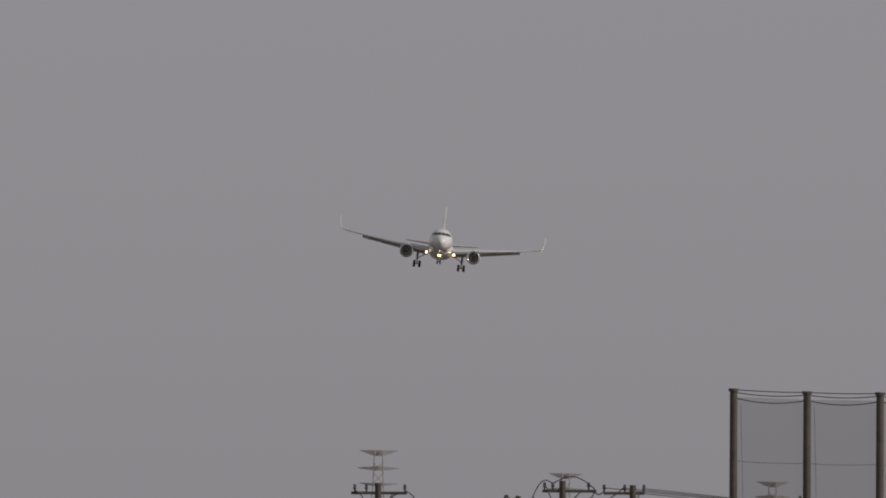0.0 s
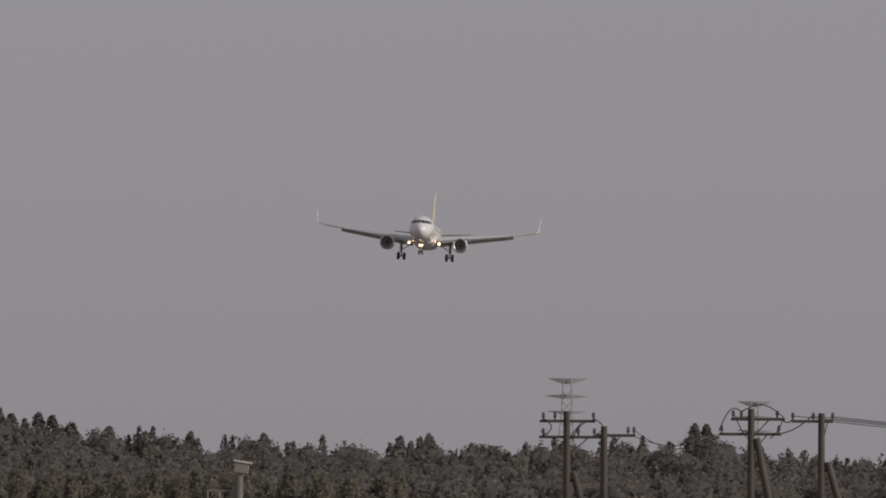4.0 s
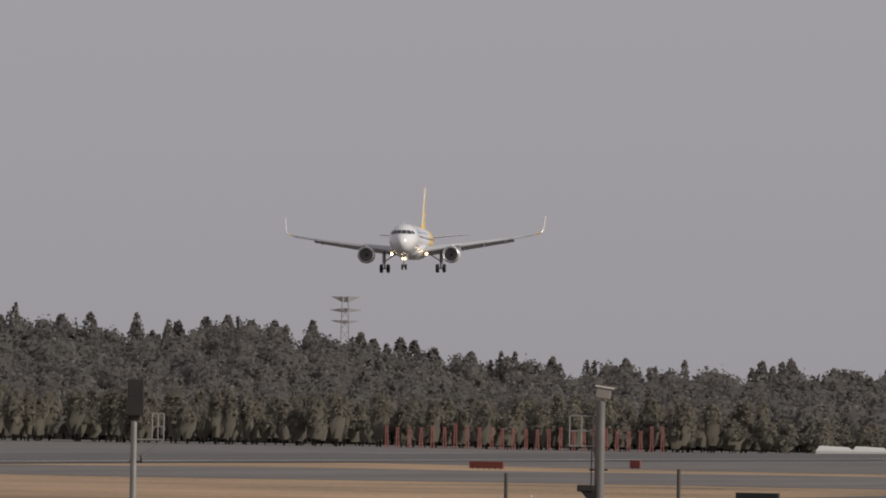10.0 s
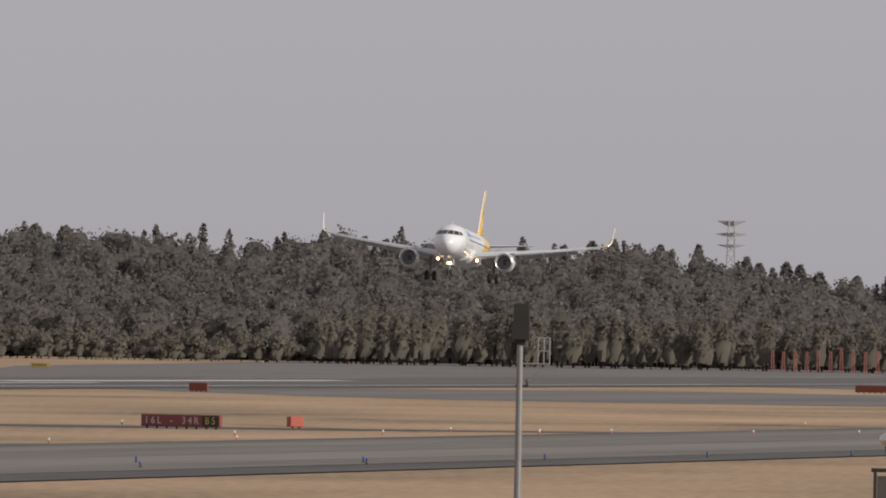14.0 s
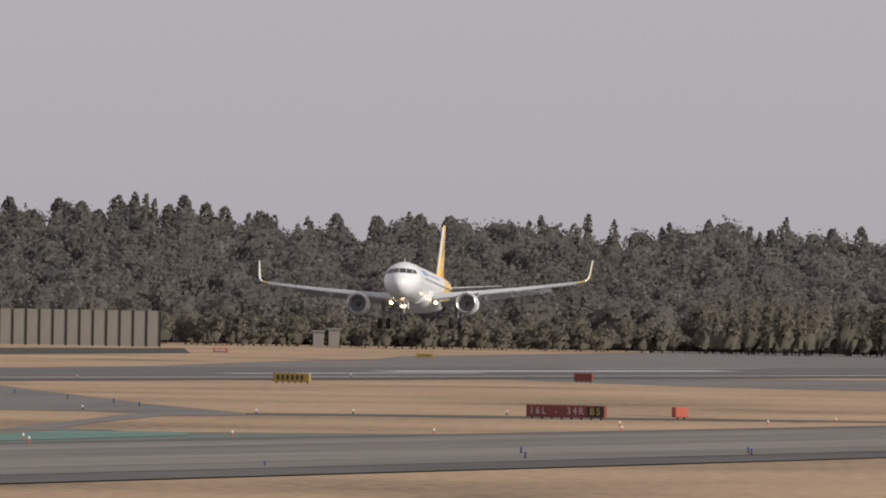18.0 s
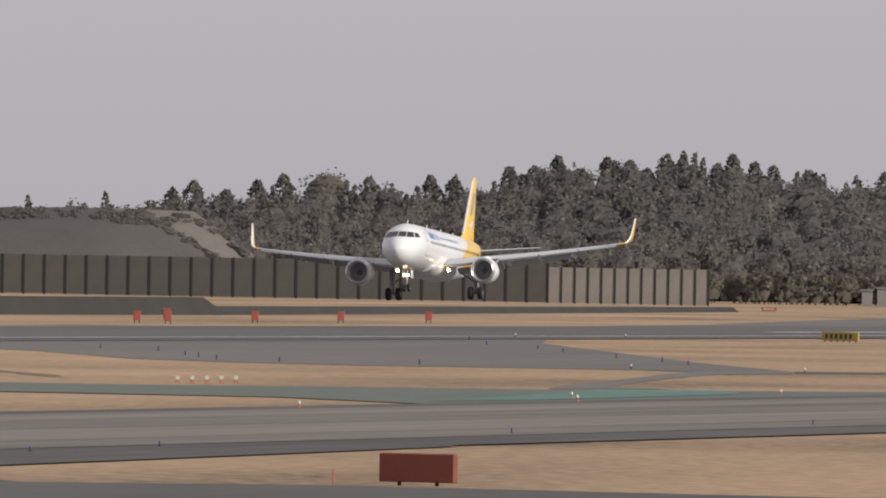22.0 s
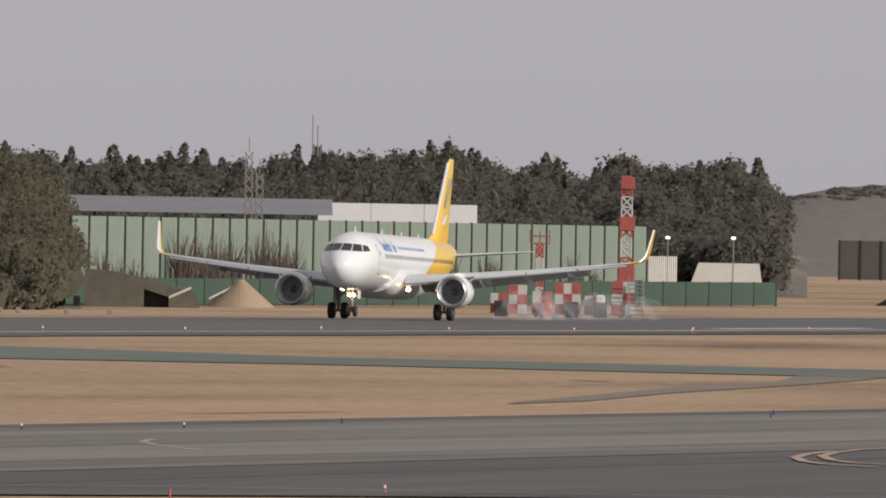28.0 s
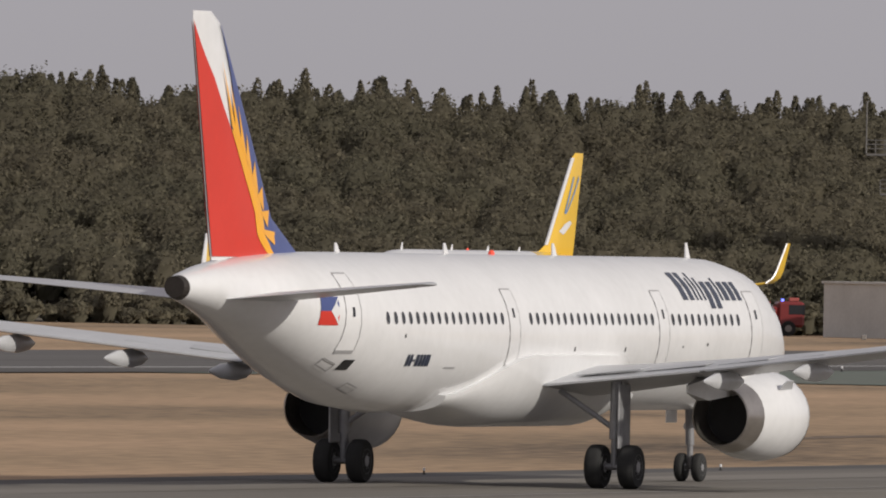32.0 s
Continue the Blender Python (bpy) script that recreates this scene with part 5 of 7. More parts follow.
PALE_RED = material("haze_paled_red_paint", (0.30, 0.115, 0.10), 0.7, scale=1, vary=0.15)
LENS = material("clear_lamp_glass", (0.75, 0.75, 0.75), 0.15, scale=2, vary=0.05)
BLUE_LENS = material("blue_lamp_glass", (0.05, 0.07, 0.35), 0.2, scale=2, vary=0.05)
# truck red is darkened to stand in for shadow and haze
TRUCK_RED = material("shade_darkened_truck_red", (0.2, 0.03, 0.03), 0.35, scale=1, vary=0.08)
BLUE_GLOW = material("blue_flashing_lamp", (0.1, 0.12, 0.8), 0.3, emit=(0.15, 0.2, 1.0, 2.5))
GLOW = material("lit_white_lamp", (0.9, 0.9, 0.9), 0.3, emit=(1.0, 0.98, 0.9, 2.2))
SAND = material("pale_soil_heap", (0.33, 0.25, 0.17), 0.95, scale=0.2, vary=0.2)


def stand(name, label, category, p, turn=0.0, group=""):
    """An empty at a thing's foot; turn: degrees from facing the camera."""
    ob = tagged(new(name), label, category, group)
    p = Vector(p)
    ob.matrix_basis = Matrix.Translation(p) @ Matrix.Rotation(math.atan2(-p.x, p.y) + radians(turn), 4, "Z")
    return ob


def tubes(name, segs, r, mat, parent, label="", seg=6):
    """Each segment of bar is a part of its own."""
    for a, b in segs:
        bm = bmesh.new()
        tube(bm, a, b, r, seg=seg)
        part(name, bm, mat, parent, label)


def block(name, mat, parent, x0, x1, y0, y1, z0, z1, bevel=0.02, label=""):
    bm = bmesh.new()
    box(bm, x0, x1, y0, y1, z0, z1, bevel)
    return part(name, bm, mat, parent, label)


def wire(name, pts, r, mat, label, parent=None):
    """A hanging cable through points."""
    bm = bmesh.new()
    for a, b in zip(pts, pts[1:]):
        tube(bm, a, b, r, seg=5)
    return part(name, bm, mat, parent, label)


# utility poles; sizes in metres from the pole
def utility_pole(x, top, arms, strut, d=555):
    p = polar(x, d)
    ob = stand("utility_pole", "dark weathered utility pole with crossarms and insulators", "pole", (p.x, p.y, 0), group="utility poles")
    ob.matrix_basis = ob.matrix_basis @ pose(top * 0.014, 0, 0, 0, -0.8, 0)
    bm = bmesh.new()
    tube(bm, (0, 0, -0.3), (0, 0, top), 0.15, 0.10, 12)
    smooth(part("mast", bm, CONCRETE_POLE, ob))
    for z, a, b, pins in arms:
        arm = block("crossarm", CONCRETE_POLE, ob, a, b, -0.05, 0.05, z - 0.045, z + 0.045, 0.01)
        for q in pins:
            bm = bmesh.new()
            tube(bm, (q, 0, z + 0.04), (q, 0, z + 0.12), 0.03, seg=6)
            for k in range(3):
                tube(bm, (q, 0, z + 0.12 + k * 0.05), (q, 0, z + 0.165 + k * 0.05), 0.065 - 0.01 * k, 0.04, 8)
            part("insulator", bm, BLACK_BOX, arm, "dark porcelain insulator")
        tubes("arm_brace", [((b * 0.55, 0, z), (0.05, 0, z - 0.55))], 0.018, CONCRETE_POLE, arm)
    if strut:
        bm = bmesh.new()
        tube(bm, (strut[0], 0, strut[1]), (strut[2], 0, -0.2), 0.11, 0.13, 10)
        smooth(part("strut_pole", bm, CONCRETE_POLE, ob, "leaning strut pole"))
        tubes("strap", [((-0.02, 0, strut[1] - 0.25), (strut[0] + 0.1, 0, strut[1] - 0.25))], 0.05, BLACK_BOX, ob)
    return ob


utility_pole(-0.192, 8.93, ((8.62, -0.83, 0.88, (-0.72, -0.36, 0.82)), (8.13, -0.85, 1.25, (-0.72, 0.36, 0.85))), (0.22, 7.05, 1.9))
utility_pole(-0.073, 8.48, ((8.20, -0.26, 0.97, (0.74, 0.92)),), (0.3, 6.2, 1.4))
utility_pole(0.392, 9.10, ((8.78, -0.62, 1.04, (-0.55, -0.3, 0.8)), (8.32, -0.98, 0.93, (-0.9, 0.85))), (0.17, 8.2, 1.85))
utility_pole(0.615, 9.0, ((8.75, -0.90, 0.36, (-0.88, -0.25, 0.34)),), (0.2, 7.5, 2.3))
pole_at = [polar(a, 555) for a in (-0.192, -0.073, 0.392, 0.615)]


def sag(a, b, dip, n=8):
    a, b = Vector(a), Vector(b)
    return [a.lerp(b, k / n) - Vector((0, 0, dip * 4 * (k / n) * (1 - k / n))) for k in range(n + 1)]


for i, (da, za, j, db, zb, dip) in enumerate(((0.9, 8.2, 2, -0.9, 8.35, 0.35), (0.95, 8.35, 2, -0.9, 8.3, 0.5), (-0.8, 8.3, 1, 0.0, 7.6, 0.1))):
    wire("power_line", sag(pole_at[1 if i < 2 else 0] + Vector((da, 0, za)), pole_at[j] + Vector((db, 0, zb)), dip), 0.012, BLACK_BOX, "thin black power line", None)
for da, za, zb in ((-0.88, 8.9, 8.42), (-0.25, 8.9, 8.35), (0.34, 8.9, 8.3), (0.3, 8.75, 8.2)):
    wire("power_line", sag(pole_at[3] + Vector((da, 0, za)), polar(3.2, 600, zb + 0.2), 0.5, 10), 0.014, BLACK_BOX, "thin black power line")
for da, za, db, zb in ((1.0, 8.75, -0.85, 8.85), (0.9, 8.35, -0.3, 8.9)):
    wire("power_line", sag(pole_at[2] + Vector((da, 0, za)), pole_at[3] + Vector((db, 0, zb)), 0.1), 0.02, BLACK_BOX, "thick black jumper cable")
for i, (x0, z0, x1, z1, up) in ((2, (-0.98, 8.4, -0.3, 9.0, 0.35)), (2, (-0.3, 9.0, 1.0, 8.85, 0.3)), (2, (1.0, 8.8, 0.6, 8.2, -0.1)), (0, (0.85, 8.7, 0.9, 8.2, 0.0)), (0, (-0.72, 8.7, -0.7, 8.15, 0.0)), (0, (0.2, 8.1, 0.6, 8.6, 0.1)), (2, (-0.5, 8.9, 0.1, 8.1, -0.2))):
    pts = []
    for k in range(9):
        q = k / 8
        pts.append(pole_at[i] + Vector((x0 + (x1 - x0) * q + 0.25 * math.sin(q * math.pi) * (1 if z0 == 8.7 else 0), -0.08, z0 + (z1 - z0) * q + up * math.sin(q * math.pi))))
    wire("jumper_loop", pts, 0.018, BLACK_BOX, "looped black jumper cable")

# golf-range style net on tall posts
NET_D = 1250
posts = [(0.929, 18.86), (1.162, 18.75), (1.393, 18.77), (1.66, 18.4), (1.92, 18.2)]
net = tagged(new("net_fence"), "tall dark net fence on steel posts", "net fence")
net.location = polar(posts[0][0], NET_D)
for i, (a, top) in enumerate(posts):
    p = polar(a, NET_D) - net.location
    bm = bmesh.new()
    tube(bm, (p.x + top * 0.014, p.y, -0.3), (p.x, p.y, top), 0.30, 0.26, 14)
    tube(bm, (p.x, p.y, top - 0.12), (p.x, p.y, top + 0.08), 0.36, 0.36, 14)
    smooth(part("post", bm, CONCRETE_POLE, net))
    if i + 1 < len(posts):
        q = polar(posts[i + 1][0], NET_D) - net.location
        t2 = posts[i + 1][1]
        for k, dz in enumerate((0.0, 0.18, 0.55)):
            wire("top_cable", sag((p.x, p.y, top - dz), (q.x, q.y, t2 - dz), 0.05 + 0.12 * k), 0.035, BLACK_BOX, "dark top cable", net)
        wire("lace_cable", sag((p.x + 0.5, p.y, top - 1), (p.x + 1.1, p.y, 2), -0.4), 0.014, BLACK_BOX, "thin lacing line", net)
        wire("mid_cable", sag((p.x, p.y, top - 4.9), (q.x, q.y, t2 - 4.9), 0.08), 0.014, BLACK_BOX, "thin dark cable", net)
        bm = bmesh.new()
        bm.faces.new([bm.verts.new(v) for v in ((p.x, p.y, 0), (q.x, q.y, 0), (q.x, q.y, t2 - 0.5), (p.x, p.y, top - 0.5))])
        part("net_panel", bm, NET, net, "fine dark netting")


def pylon(a, top, w, d=4500):
    """A far lattice pylon with three crossarms."""
    p = polar(a, d)
    ob = stand("lattice_pylon", "faint hazy grey lattice power pylon beyond the woods", "pylon", (p.x, p.y, -0.6), group="power pylons")
    h = top + 0.6
    legs = []
    for sx in (1, -1):
        for sy in (1, -1):
            legs.append(((sx * w * 0.42, sy * w * 0.42, 0), (sx * w * 0.14, sy * w * 0.14, h * 0.72)))
            legs.append(((sx * w * 0.14, sy * w * 0.14, h * 0.72), (sx * w * 0.10, sy * w * 0.10, h)))
    tubes("leg", legs, 0.16, HAZE_STEEL, ob)
    br = []
    for k in range(9):
        z0, z1 = h * (0.2 + 0.08 * k), h * (0.28 + 0.08 * k)
        f0 = w * (0.42 - 0.28 * min(1, z0 / (h * 0.72)))
        f1 = w * (0.42 - 0.28 * min(1, z1 / (h * 0.72)))
        br += [((-f0, -f0, z0), (f1, -f1, z1)), ((f0, -f0, z0), (-f1, -f1, z1))]
    tubes("brace", br, 0.09, HAZE_STEEL, ob)
    for z, half, th in ((h, 0.5, 1.4), (h - 0.42 * w, 0.55, 1.0), (h - 0.85 * w, 0.50, 0.8)):
        bm = bmesh.new()
        for s in (1, -1):
            loft(bm, [[(s * w * 0.12, -0.5, z - th), (s * w * 0.12, 0.5, z - th), (s * w * 0.12, 0.5, z), (s * w * 0.12, -0.5, z)], [(s * w * half, -0.08, z - 0.15 - (0.35 if half > 0.5 else 0)), (s * w * half, 0.08, z - 0.15 - (0.35 if half > 0.5 else 0)), (s * w * half, 0.08, z - (0.35 if half > 0.5 else 0)), (s * w * half, -0.08, z - (0.35 if half > 0.5 else 0))]])
        box(bm, -w * 0.13, w * 0.13, -0.5, 0.5, z - th, z)
        part("crossarm", bm, HAZE_STEEL, ob)


pylon(-0.192, 34.32, 9.6)
pylon(0.402, 29.40, 8.4)
pylon(-2.042, 33.48, 7.0)
pylon(1.058, 28.25, 8.0)


# ---- posts close to the camera ----
def cage(ob, x0, x1, z0, z1, side):
    """A small service platform with rails, held out on braces."""
    tubes("platform_bar", [((0, 0, z0), (x1, 0, z0)), ((0, 0.35, z0), (x1, 0.35, z0)), ((x1, 0, z0), (0.05 * side, 0, z0 - 0.55))], 0.022, GALV, ob)
    block("platform_deck", GALV, ob, min(x0, x1), max(x0, x1), 0, 0.4, z0 - 0.02, z0 + 0.02, 0.005)
    rails = []
    for x in (x0, (x0 + x1) / 2, x1):
        rails.append(((x, 0, z0), (x, 0, z1)))
    rails += [((x0, 0, z1), (x1, 0, z1)), ((x0, 0, (z0 + z1) / 2), (x1, 0, (z0 + z1) / 2)), ((x1, 0.4, z0), (x1, 0.4, z1)), ((x1, 0, z1), (x1, 0.4, z1))]
    tubes("guard_rail", rails, 0.018, GALV, ob)


p = polar(-2.705, 450)
sig = stand("signal_post", "tall grey steel post with a black signal box", "signal post", (p.x, p.y, 0))
bm = bmesh.new()
tube(bm, (0, 0, -0.2), (0, 0, 6.25), 0.10, 0.075, 16)
smooth(part("mast", bm, GALV, sig))
block("signal_hood", BLACK_BOX, sig, -0.17, 0.23, -0.2, 0.2, 6.58, 7.05, 0.02, "black upper signal hood")
block("signal_box", BLACK_BOX, sig, -0.23, 0.24, -0.24, 0.24, 6.14, 6.6, 0.02, "black lower signal box")
block("bracket", BLACK_BOX, sig, -0.09, 0.14, -0.1, 0.1, 6.02, 6.16, 0.01)
cage(sig, 0.45, 0.74, 5.55, 6.2, 1)
tubes("stay_bar", [((-0.1, 0, 5.0), (0.22, 0, 5.0)), ((0.2, 0, 5.0), (0.18, 0, 5.15))], 0.025, BLACK_BOX, sig)

p = polar(-1.228, 450)
cp = stand("camera_post", "tall dull grey steel post with a camera housing and platform", "camera post", (p.x, p.y, 0))
bm = bmesh.new()
tube(bm, (0, 0, -0.2), (0, 0, 6.72), 0.135, 0.12, 16)
smooth(part("mast", bm, DULL_STEEL, cp))
bm = bmesh.new()
box(bm, -0.14, 0.24, -0.15, 0.15, 6.78, 7.02, 0.02)
bmesh.ops.rotate(bm, verts=bm.verts, cent=(0, 0, 6.8), matrix=Matrix.Rotation(radians(8), 3, "Y"))
head = part("camera_housing", bm, GREY_WALL, cp, "dull grey camera housing")
bm = bmesh.new()
box(bm, -0.18, 0.30, -0.18, 0.18, 7.05, 7.09, 0.005)
bmesh.ops.rotate(bm, verts=bm.verts, cent=(0, 0, 6.8), matrix=Matrix.Rotation(radians(8), 3, "Y"))
part("sun_shield", bm, OFF_WHITE, head)
block("lens_tube", BLACK_BOX, head, 0.2, 0.27, -0.08, 0.08, 6.74, 6.88)
cage(cp, -0.76, -0.17, 5.58, 6.33, -1)
tubes("conduit", [((-0.2, 0, 0), (-0.2, 0, 5.5))], 0.022, DULL_STEEL, cp)
dev = block("device_box", BLACK_BOX, cp, -0.55, -0.12, -0.15, 0.15, 4.45, 4.62, 0.02, "dark side-mounted device")
bm = bmesh.new()
loft(bm, [[(-0.45, -0.12, 4.45), (-0.1, -0.12, 4.45), (-0.1, 0.12, 4.45), (-0.45, 0.12, 4.45)], [(-0.2, -0.08, 4.15), (-0.05, -0.08, 4.15), (-0.05, 0.08, 4.15), (-0.2, 0.08, 4.15)]])
part("device_cone", bm, BLACK_BOX, dev)
tubes("stay_bar", [((-0.25, 0, 5.0), (0.2, 0, 5.0))], 0.022, BLACK_BOX, cp)

for a, top in ((-1.523, 4.88), (-0.976, 5.05)):
    p = polar(a, 450)
    ob = stand("dome_camera_post", "brown post with two round silver dome cameras", "camera post", (p.x, p.y, 0), group="dome camera posts")
    bm = bmesh.new()
    tube(bm, (0, 0, -0.2), (0, 0, top), 0.05, 0.05, 10)
    smooth(part("mast", bm, CONCRETE_POLE, ob))
    for x in (-0.13, 0.17):
        bm = bmesh.new()
        bmesh.ops.create_uvsphere(bm, u_segments=18, v_segments=12, radius=0.17, matrix=Matrix.Translation((x, -0.05 if x < 0 else 0.05, top - 1.06)))
        d = smooth(part("dome", bm, METAL, ob, "shiny silver dome"), 80)
        tubes("dome_bracket", [((x * 1.1, 0, top - 1.2), (x * 0.6, 0, top - 1.7))], 0.02, BLACK_BOX, d)
    block("name_plate", OFF_WHITE, ob, -0.02, 0.16, -0.08, -0.06, top - 1.32, top - 1.24, 0.004)

rail = stand("perimeter_railing", "dark panelled railing near the perimeter road", "railing", polar(-1.2, 446))
for k in range(26):
    x = -2.9 + k * 0.55
    block("railing_post", BLACK_BOX, rail, x - 0.04, x + 0.04, -0.04, 0.04, 0, 3.12, 0.01)
    if k < 25:
        block("railing_panel", GREY_WALL if k % 3 else CONCRETE_POLE, rail, x + 0.05, x + 0.50, -0.015, 0.015, 0.2, 2.95, 0.01)
block("top_rail", BLACK_BOX, rail, -3.0, 11.0, -0.05, 0.05, 3.04, 3.14, 0.01)


# ---- signs on the airfield ----
def text_mesh(body, size):
    cu = bpy.data.curves.new("lettering", "FONT")
    cu.body, cu.size, cu.align_x, cu.align_y, cu.extrude = body, size, "CENTER", "CENTER", 0.006
    tmp = bpy.data.objects.new("lettering", cu)
    me = bpy.data.meshes.new_from_object(tmp)
    bpy.data.objects.remove(tmp)
    return me


def sign_board(s, n, w, h, mat, label, turn=0.0, panels=(), legs=4, group="", foot=0.12, z=0.0, deep=0.0):
    """A long low airfield sign: cabinet on short legs; panels: (centre, width, face, words or bars, ink)."""
    p = sn(s, n, z)
    ob = stand("airfield_sign", label, "sign", p, turn, group)
    block("cabinet", mat, ob, -w / 2, w / 2, -0.14, 0.14 + deep, foot, h, 0.03)
    for k in range(legs):
        x = -w / 2 + w * (k + 0.5) / legs
        block("leg", BLACK_BOX, ob, x - 0.04, x + 0.04, -0.05, 0.05, 0, foot + 0.02, 0.005)
    for c, pw, face, words, ink in panels:
        pan = block("sign_face", face, ob, c - pw / 2, c + pw / 2, -0.165, -0.142, foot + 0.05, h - 0.05, 0.004)
        if words:
            pitch = min(pw * 0.94 / len(words), (h - foot) * 0.66)
            for i, ch in enumerate(words):
                if ch == " ":
                    continue
                me = text_mesh(ch, min((h - foot) * 0.82, pitch * 1.5))
                me.materials.append(ink)
                t = new("letter", me)
                t.parent = pan
                t.matrix_basis = Matrix.Translation((c + (i - (len(words) - 1) / 2) * pitch, -0.172, (h + foot) / 2)) @ Matrix.Rotation(radians(90), 4, "X")
        else:
            for k in range(6):
                x = c - pw * 0.4 + pw * 0.8 * k / 6
                block("lettering_bar", ink, pan, x, x + pw * 0.07, -0.176, -0.166, foot + 0.16, h - 0.16, 0.002)
    return ob


INK = material("off_white_ink", (0.55, 0.53, 0.52), 0.6)
INK_Y = material("yellow_ink", (0.55, 0.42, 0.08), 0.6)
SIGN_BLACK = material("sign_black_face", (0.03, 0.03, 0.028), 0.5)
sign_board(*(2002, 159.6), 6.1, 0.85, SIGN_BACK, "long red runway holding sign with white lettering", -40, ((-0.66, 4.6, SIGN_RED, "16L - 34R", INK), (2.35, 1.3, SIGN_BLACK, "B5", INK_Y)), 8)
sign_board(*(1585, 60.2), 3.3, 0.85, SIGN_YELLOW, "long yellow taxiway sign with dark lettering", -22, ((0, 3.2, SIGN_YELLOW, "", SIGN_BLACK),), 6)
sign_board(*(1462, 62.5), 1.8, 0.85, SIGN_BACK, "short dark red sign seen from behind", -24)
sign_board(*(1179, 83.0), 3.9, 0.85, SIGN_BACK, "long dark red sign seen from behind", -24, (), 6)
sign_board(*(1092, 87.0), 1.25, 1.0, SIGN_BACK, "small dark red sign box", -24, (), 2)
sign_board(*(2559, 241.3), 2.33, 0.92, SIGN_BACK, "brick-red sign seen from behind on two legs", -24, (), 2, foot=0.1)
sign_board(*(2076, 106.6), 1.25, 0.89, SIGN_BACK, "red runway holding sign with white lettering", 22, ((0.0, 1.2, SIGN_RED, "16L-34R", INK),), 5)
sign_board(*(2078, 106.4), 0.4, 0.87, SIGN_BLACK, "narrow black and yellow taxiway sign", -30, ((0.0, 0.3, SIGN_YELLOW, "", SIGN_BLACK),), 2)
sign_board(*(1981, 162.8), 0.86, 0.74, ORANGE_RED, "small square orange-red marker box", 24, (), 2, deep=0.3)
sign_board(*(1800, 191.3), 3.3, 0.85, SIGN_BLACK, "long dark sign seen from behind", -24, (), 6)
sign_board(*(604, -115.7), 2.6, 0.8, SIGN_YELLOW, "far yellow taxiway sign", 0, ((0, 2.5, SIGN_YELLOW, "", SIGN_BLACK),), 4, z=-0.6)
sign_board(*(502, -165.2), 2.2, 0.7, ORANGE_RED, "far faded red board", 0, ((0, 2.0, PALE_RED, "", INK),), 3, z=-0.6)


# ---- lamps along the pavements ----
def edge_lamp(lens, label, cap=BLACK_BOX):
    ob = tagged(new("edge_lamp"), label, "lamp", "taxiway edge lamps")
    bm = bmesh.new()
    tube(bm, (0, 0, 0), (0, 0, 0.06), 0.14, 0.10, 10)
    tube(bm, (0, 0, 0.05), (0, 0, 0.24), 0.05, 0.05, 8)
    part("stem", bm, cap, ob)
    bm = bmesh.new()
    tube(bm, (0, 0, 0.24), (0, 0, 0.36), 0.09, 0.08, 10)
    bmesh.ops.create_uvsphere(bm, u_segments=10, v_segments=6, radius=0.08, matrix=Matrix.Translation((0, 0, 0.36)))
    smooth(part("lens", bm, lens, ob))
    return ob


lamp_blue = edge_lamp(BLUE_LENS, "small taxiway edge lamp with a blue lens")
lamp_white = edge_lamp(LENS, "small edge lamp with a clear lens")
lamp_red = edge_lamp(LENS, "small edge lamp on a red stem", ORANGE_RED)
sites = (
    (lamp_red, ((2196, 178.5), (2257, 181.4), (2154, 180.5), (2106, 181.6), (2240, 177.5), (2319, 182.7), (2384, 185.2), (1796, 174.7), (1853, 175.1), (2066, 174.3), (2031, 176.7), (2003, 181.3), (1979, 181.8), (1963, 188.1), (1942, 191.6), (1939, 197.7), (2037, 177.7), (1993, 179.7), (1993, 174.3))),
    (lamp_blue, ((2409, 211.4), (2349, 210.7), (2290, 210.4), (2248, 213.1), (2264, 205.4), (2239, 211.4), (2201, 213.7), (2165, 216.1), (2134, 218.9), (2521, 216.3), (2500, 215.5), (2478, 214.5), (2404, 210.2), (2436, 184.8), (2381, 184.6), (2512, 214.1), (2496, 214.3), (2491, 185.0), (2446, 187.4))),
    (lamp_red, ((2540, 217.2), (2562, 224.4), (2645, 218.3), (2637, 229.2), (2634, 228.3), (2645, 218.5), (2644, 218.2), (2657, 211.3), (2656, 210.9), (2645, 218.4))),
    (lamp_white, ((2546, 183.7), (2534, 183.8), (2525, 184.7), (2513, 186.3), (2491, 185.1), (2523, 184.2), (2507, 184.4), (2533, 183.3), (2570, 183.2), (2534, 183.7), (2592, 182.2), (2549, 184.6), (2595, 183.5))),
    (lamp_white, ((2180, 44.0), (2177, 44.1), (2178, 45.6), (2179, 47.1), (2168, 50.5), (2164, 52.2), (2160, 53.9), (2169, 59.6), (2161, 60.0), (2169, 51.1), (2170, 57.1), (2163, 39.3), (2164, 40.8), (2161, 40.8), (2166, 39.2))),
    (lamp_red, ((2140, 39.0), (2129, 35.4), (2088, 29.7), (2041, 33.7), (2025, 37.6), (1993, 36.6), (1973, 39.0), (1953, 41.5), (1940, 45.7), (1978, 40.5), (1952, 41.3), (1920, 40.3), (1887, 39.3), (1868, 41.9), (1821, 36.9))),
    (lamp_blue, ((1893, 71.3), (1913, 80.0), (1957, 92.2), (1972, 96.6), (1997, 103.6), (2007, 109.8), (2008, 118.6), (1674, 48.2), (1749, 66.0), (1800, 80.9), (1839, 91.1), (1896, 106.9), (1996, 129.0), (1931, 117.3), (1962, 125.4), (1879, 55.9), (1880, 59.9))),
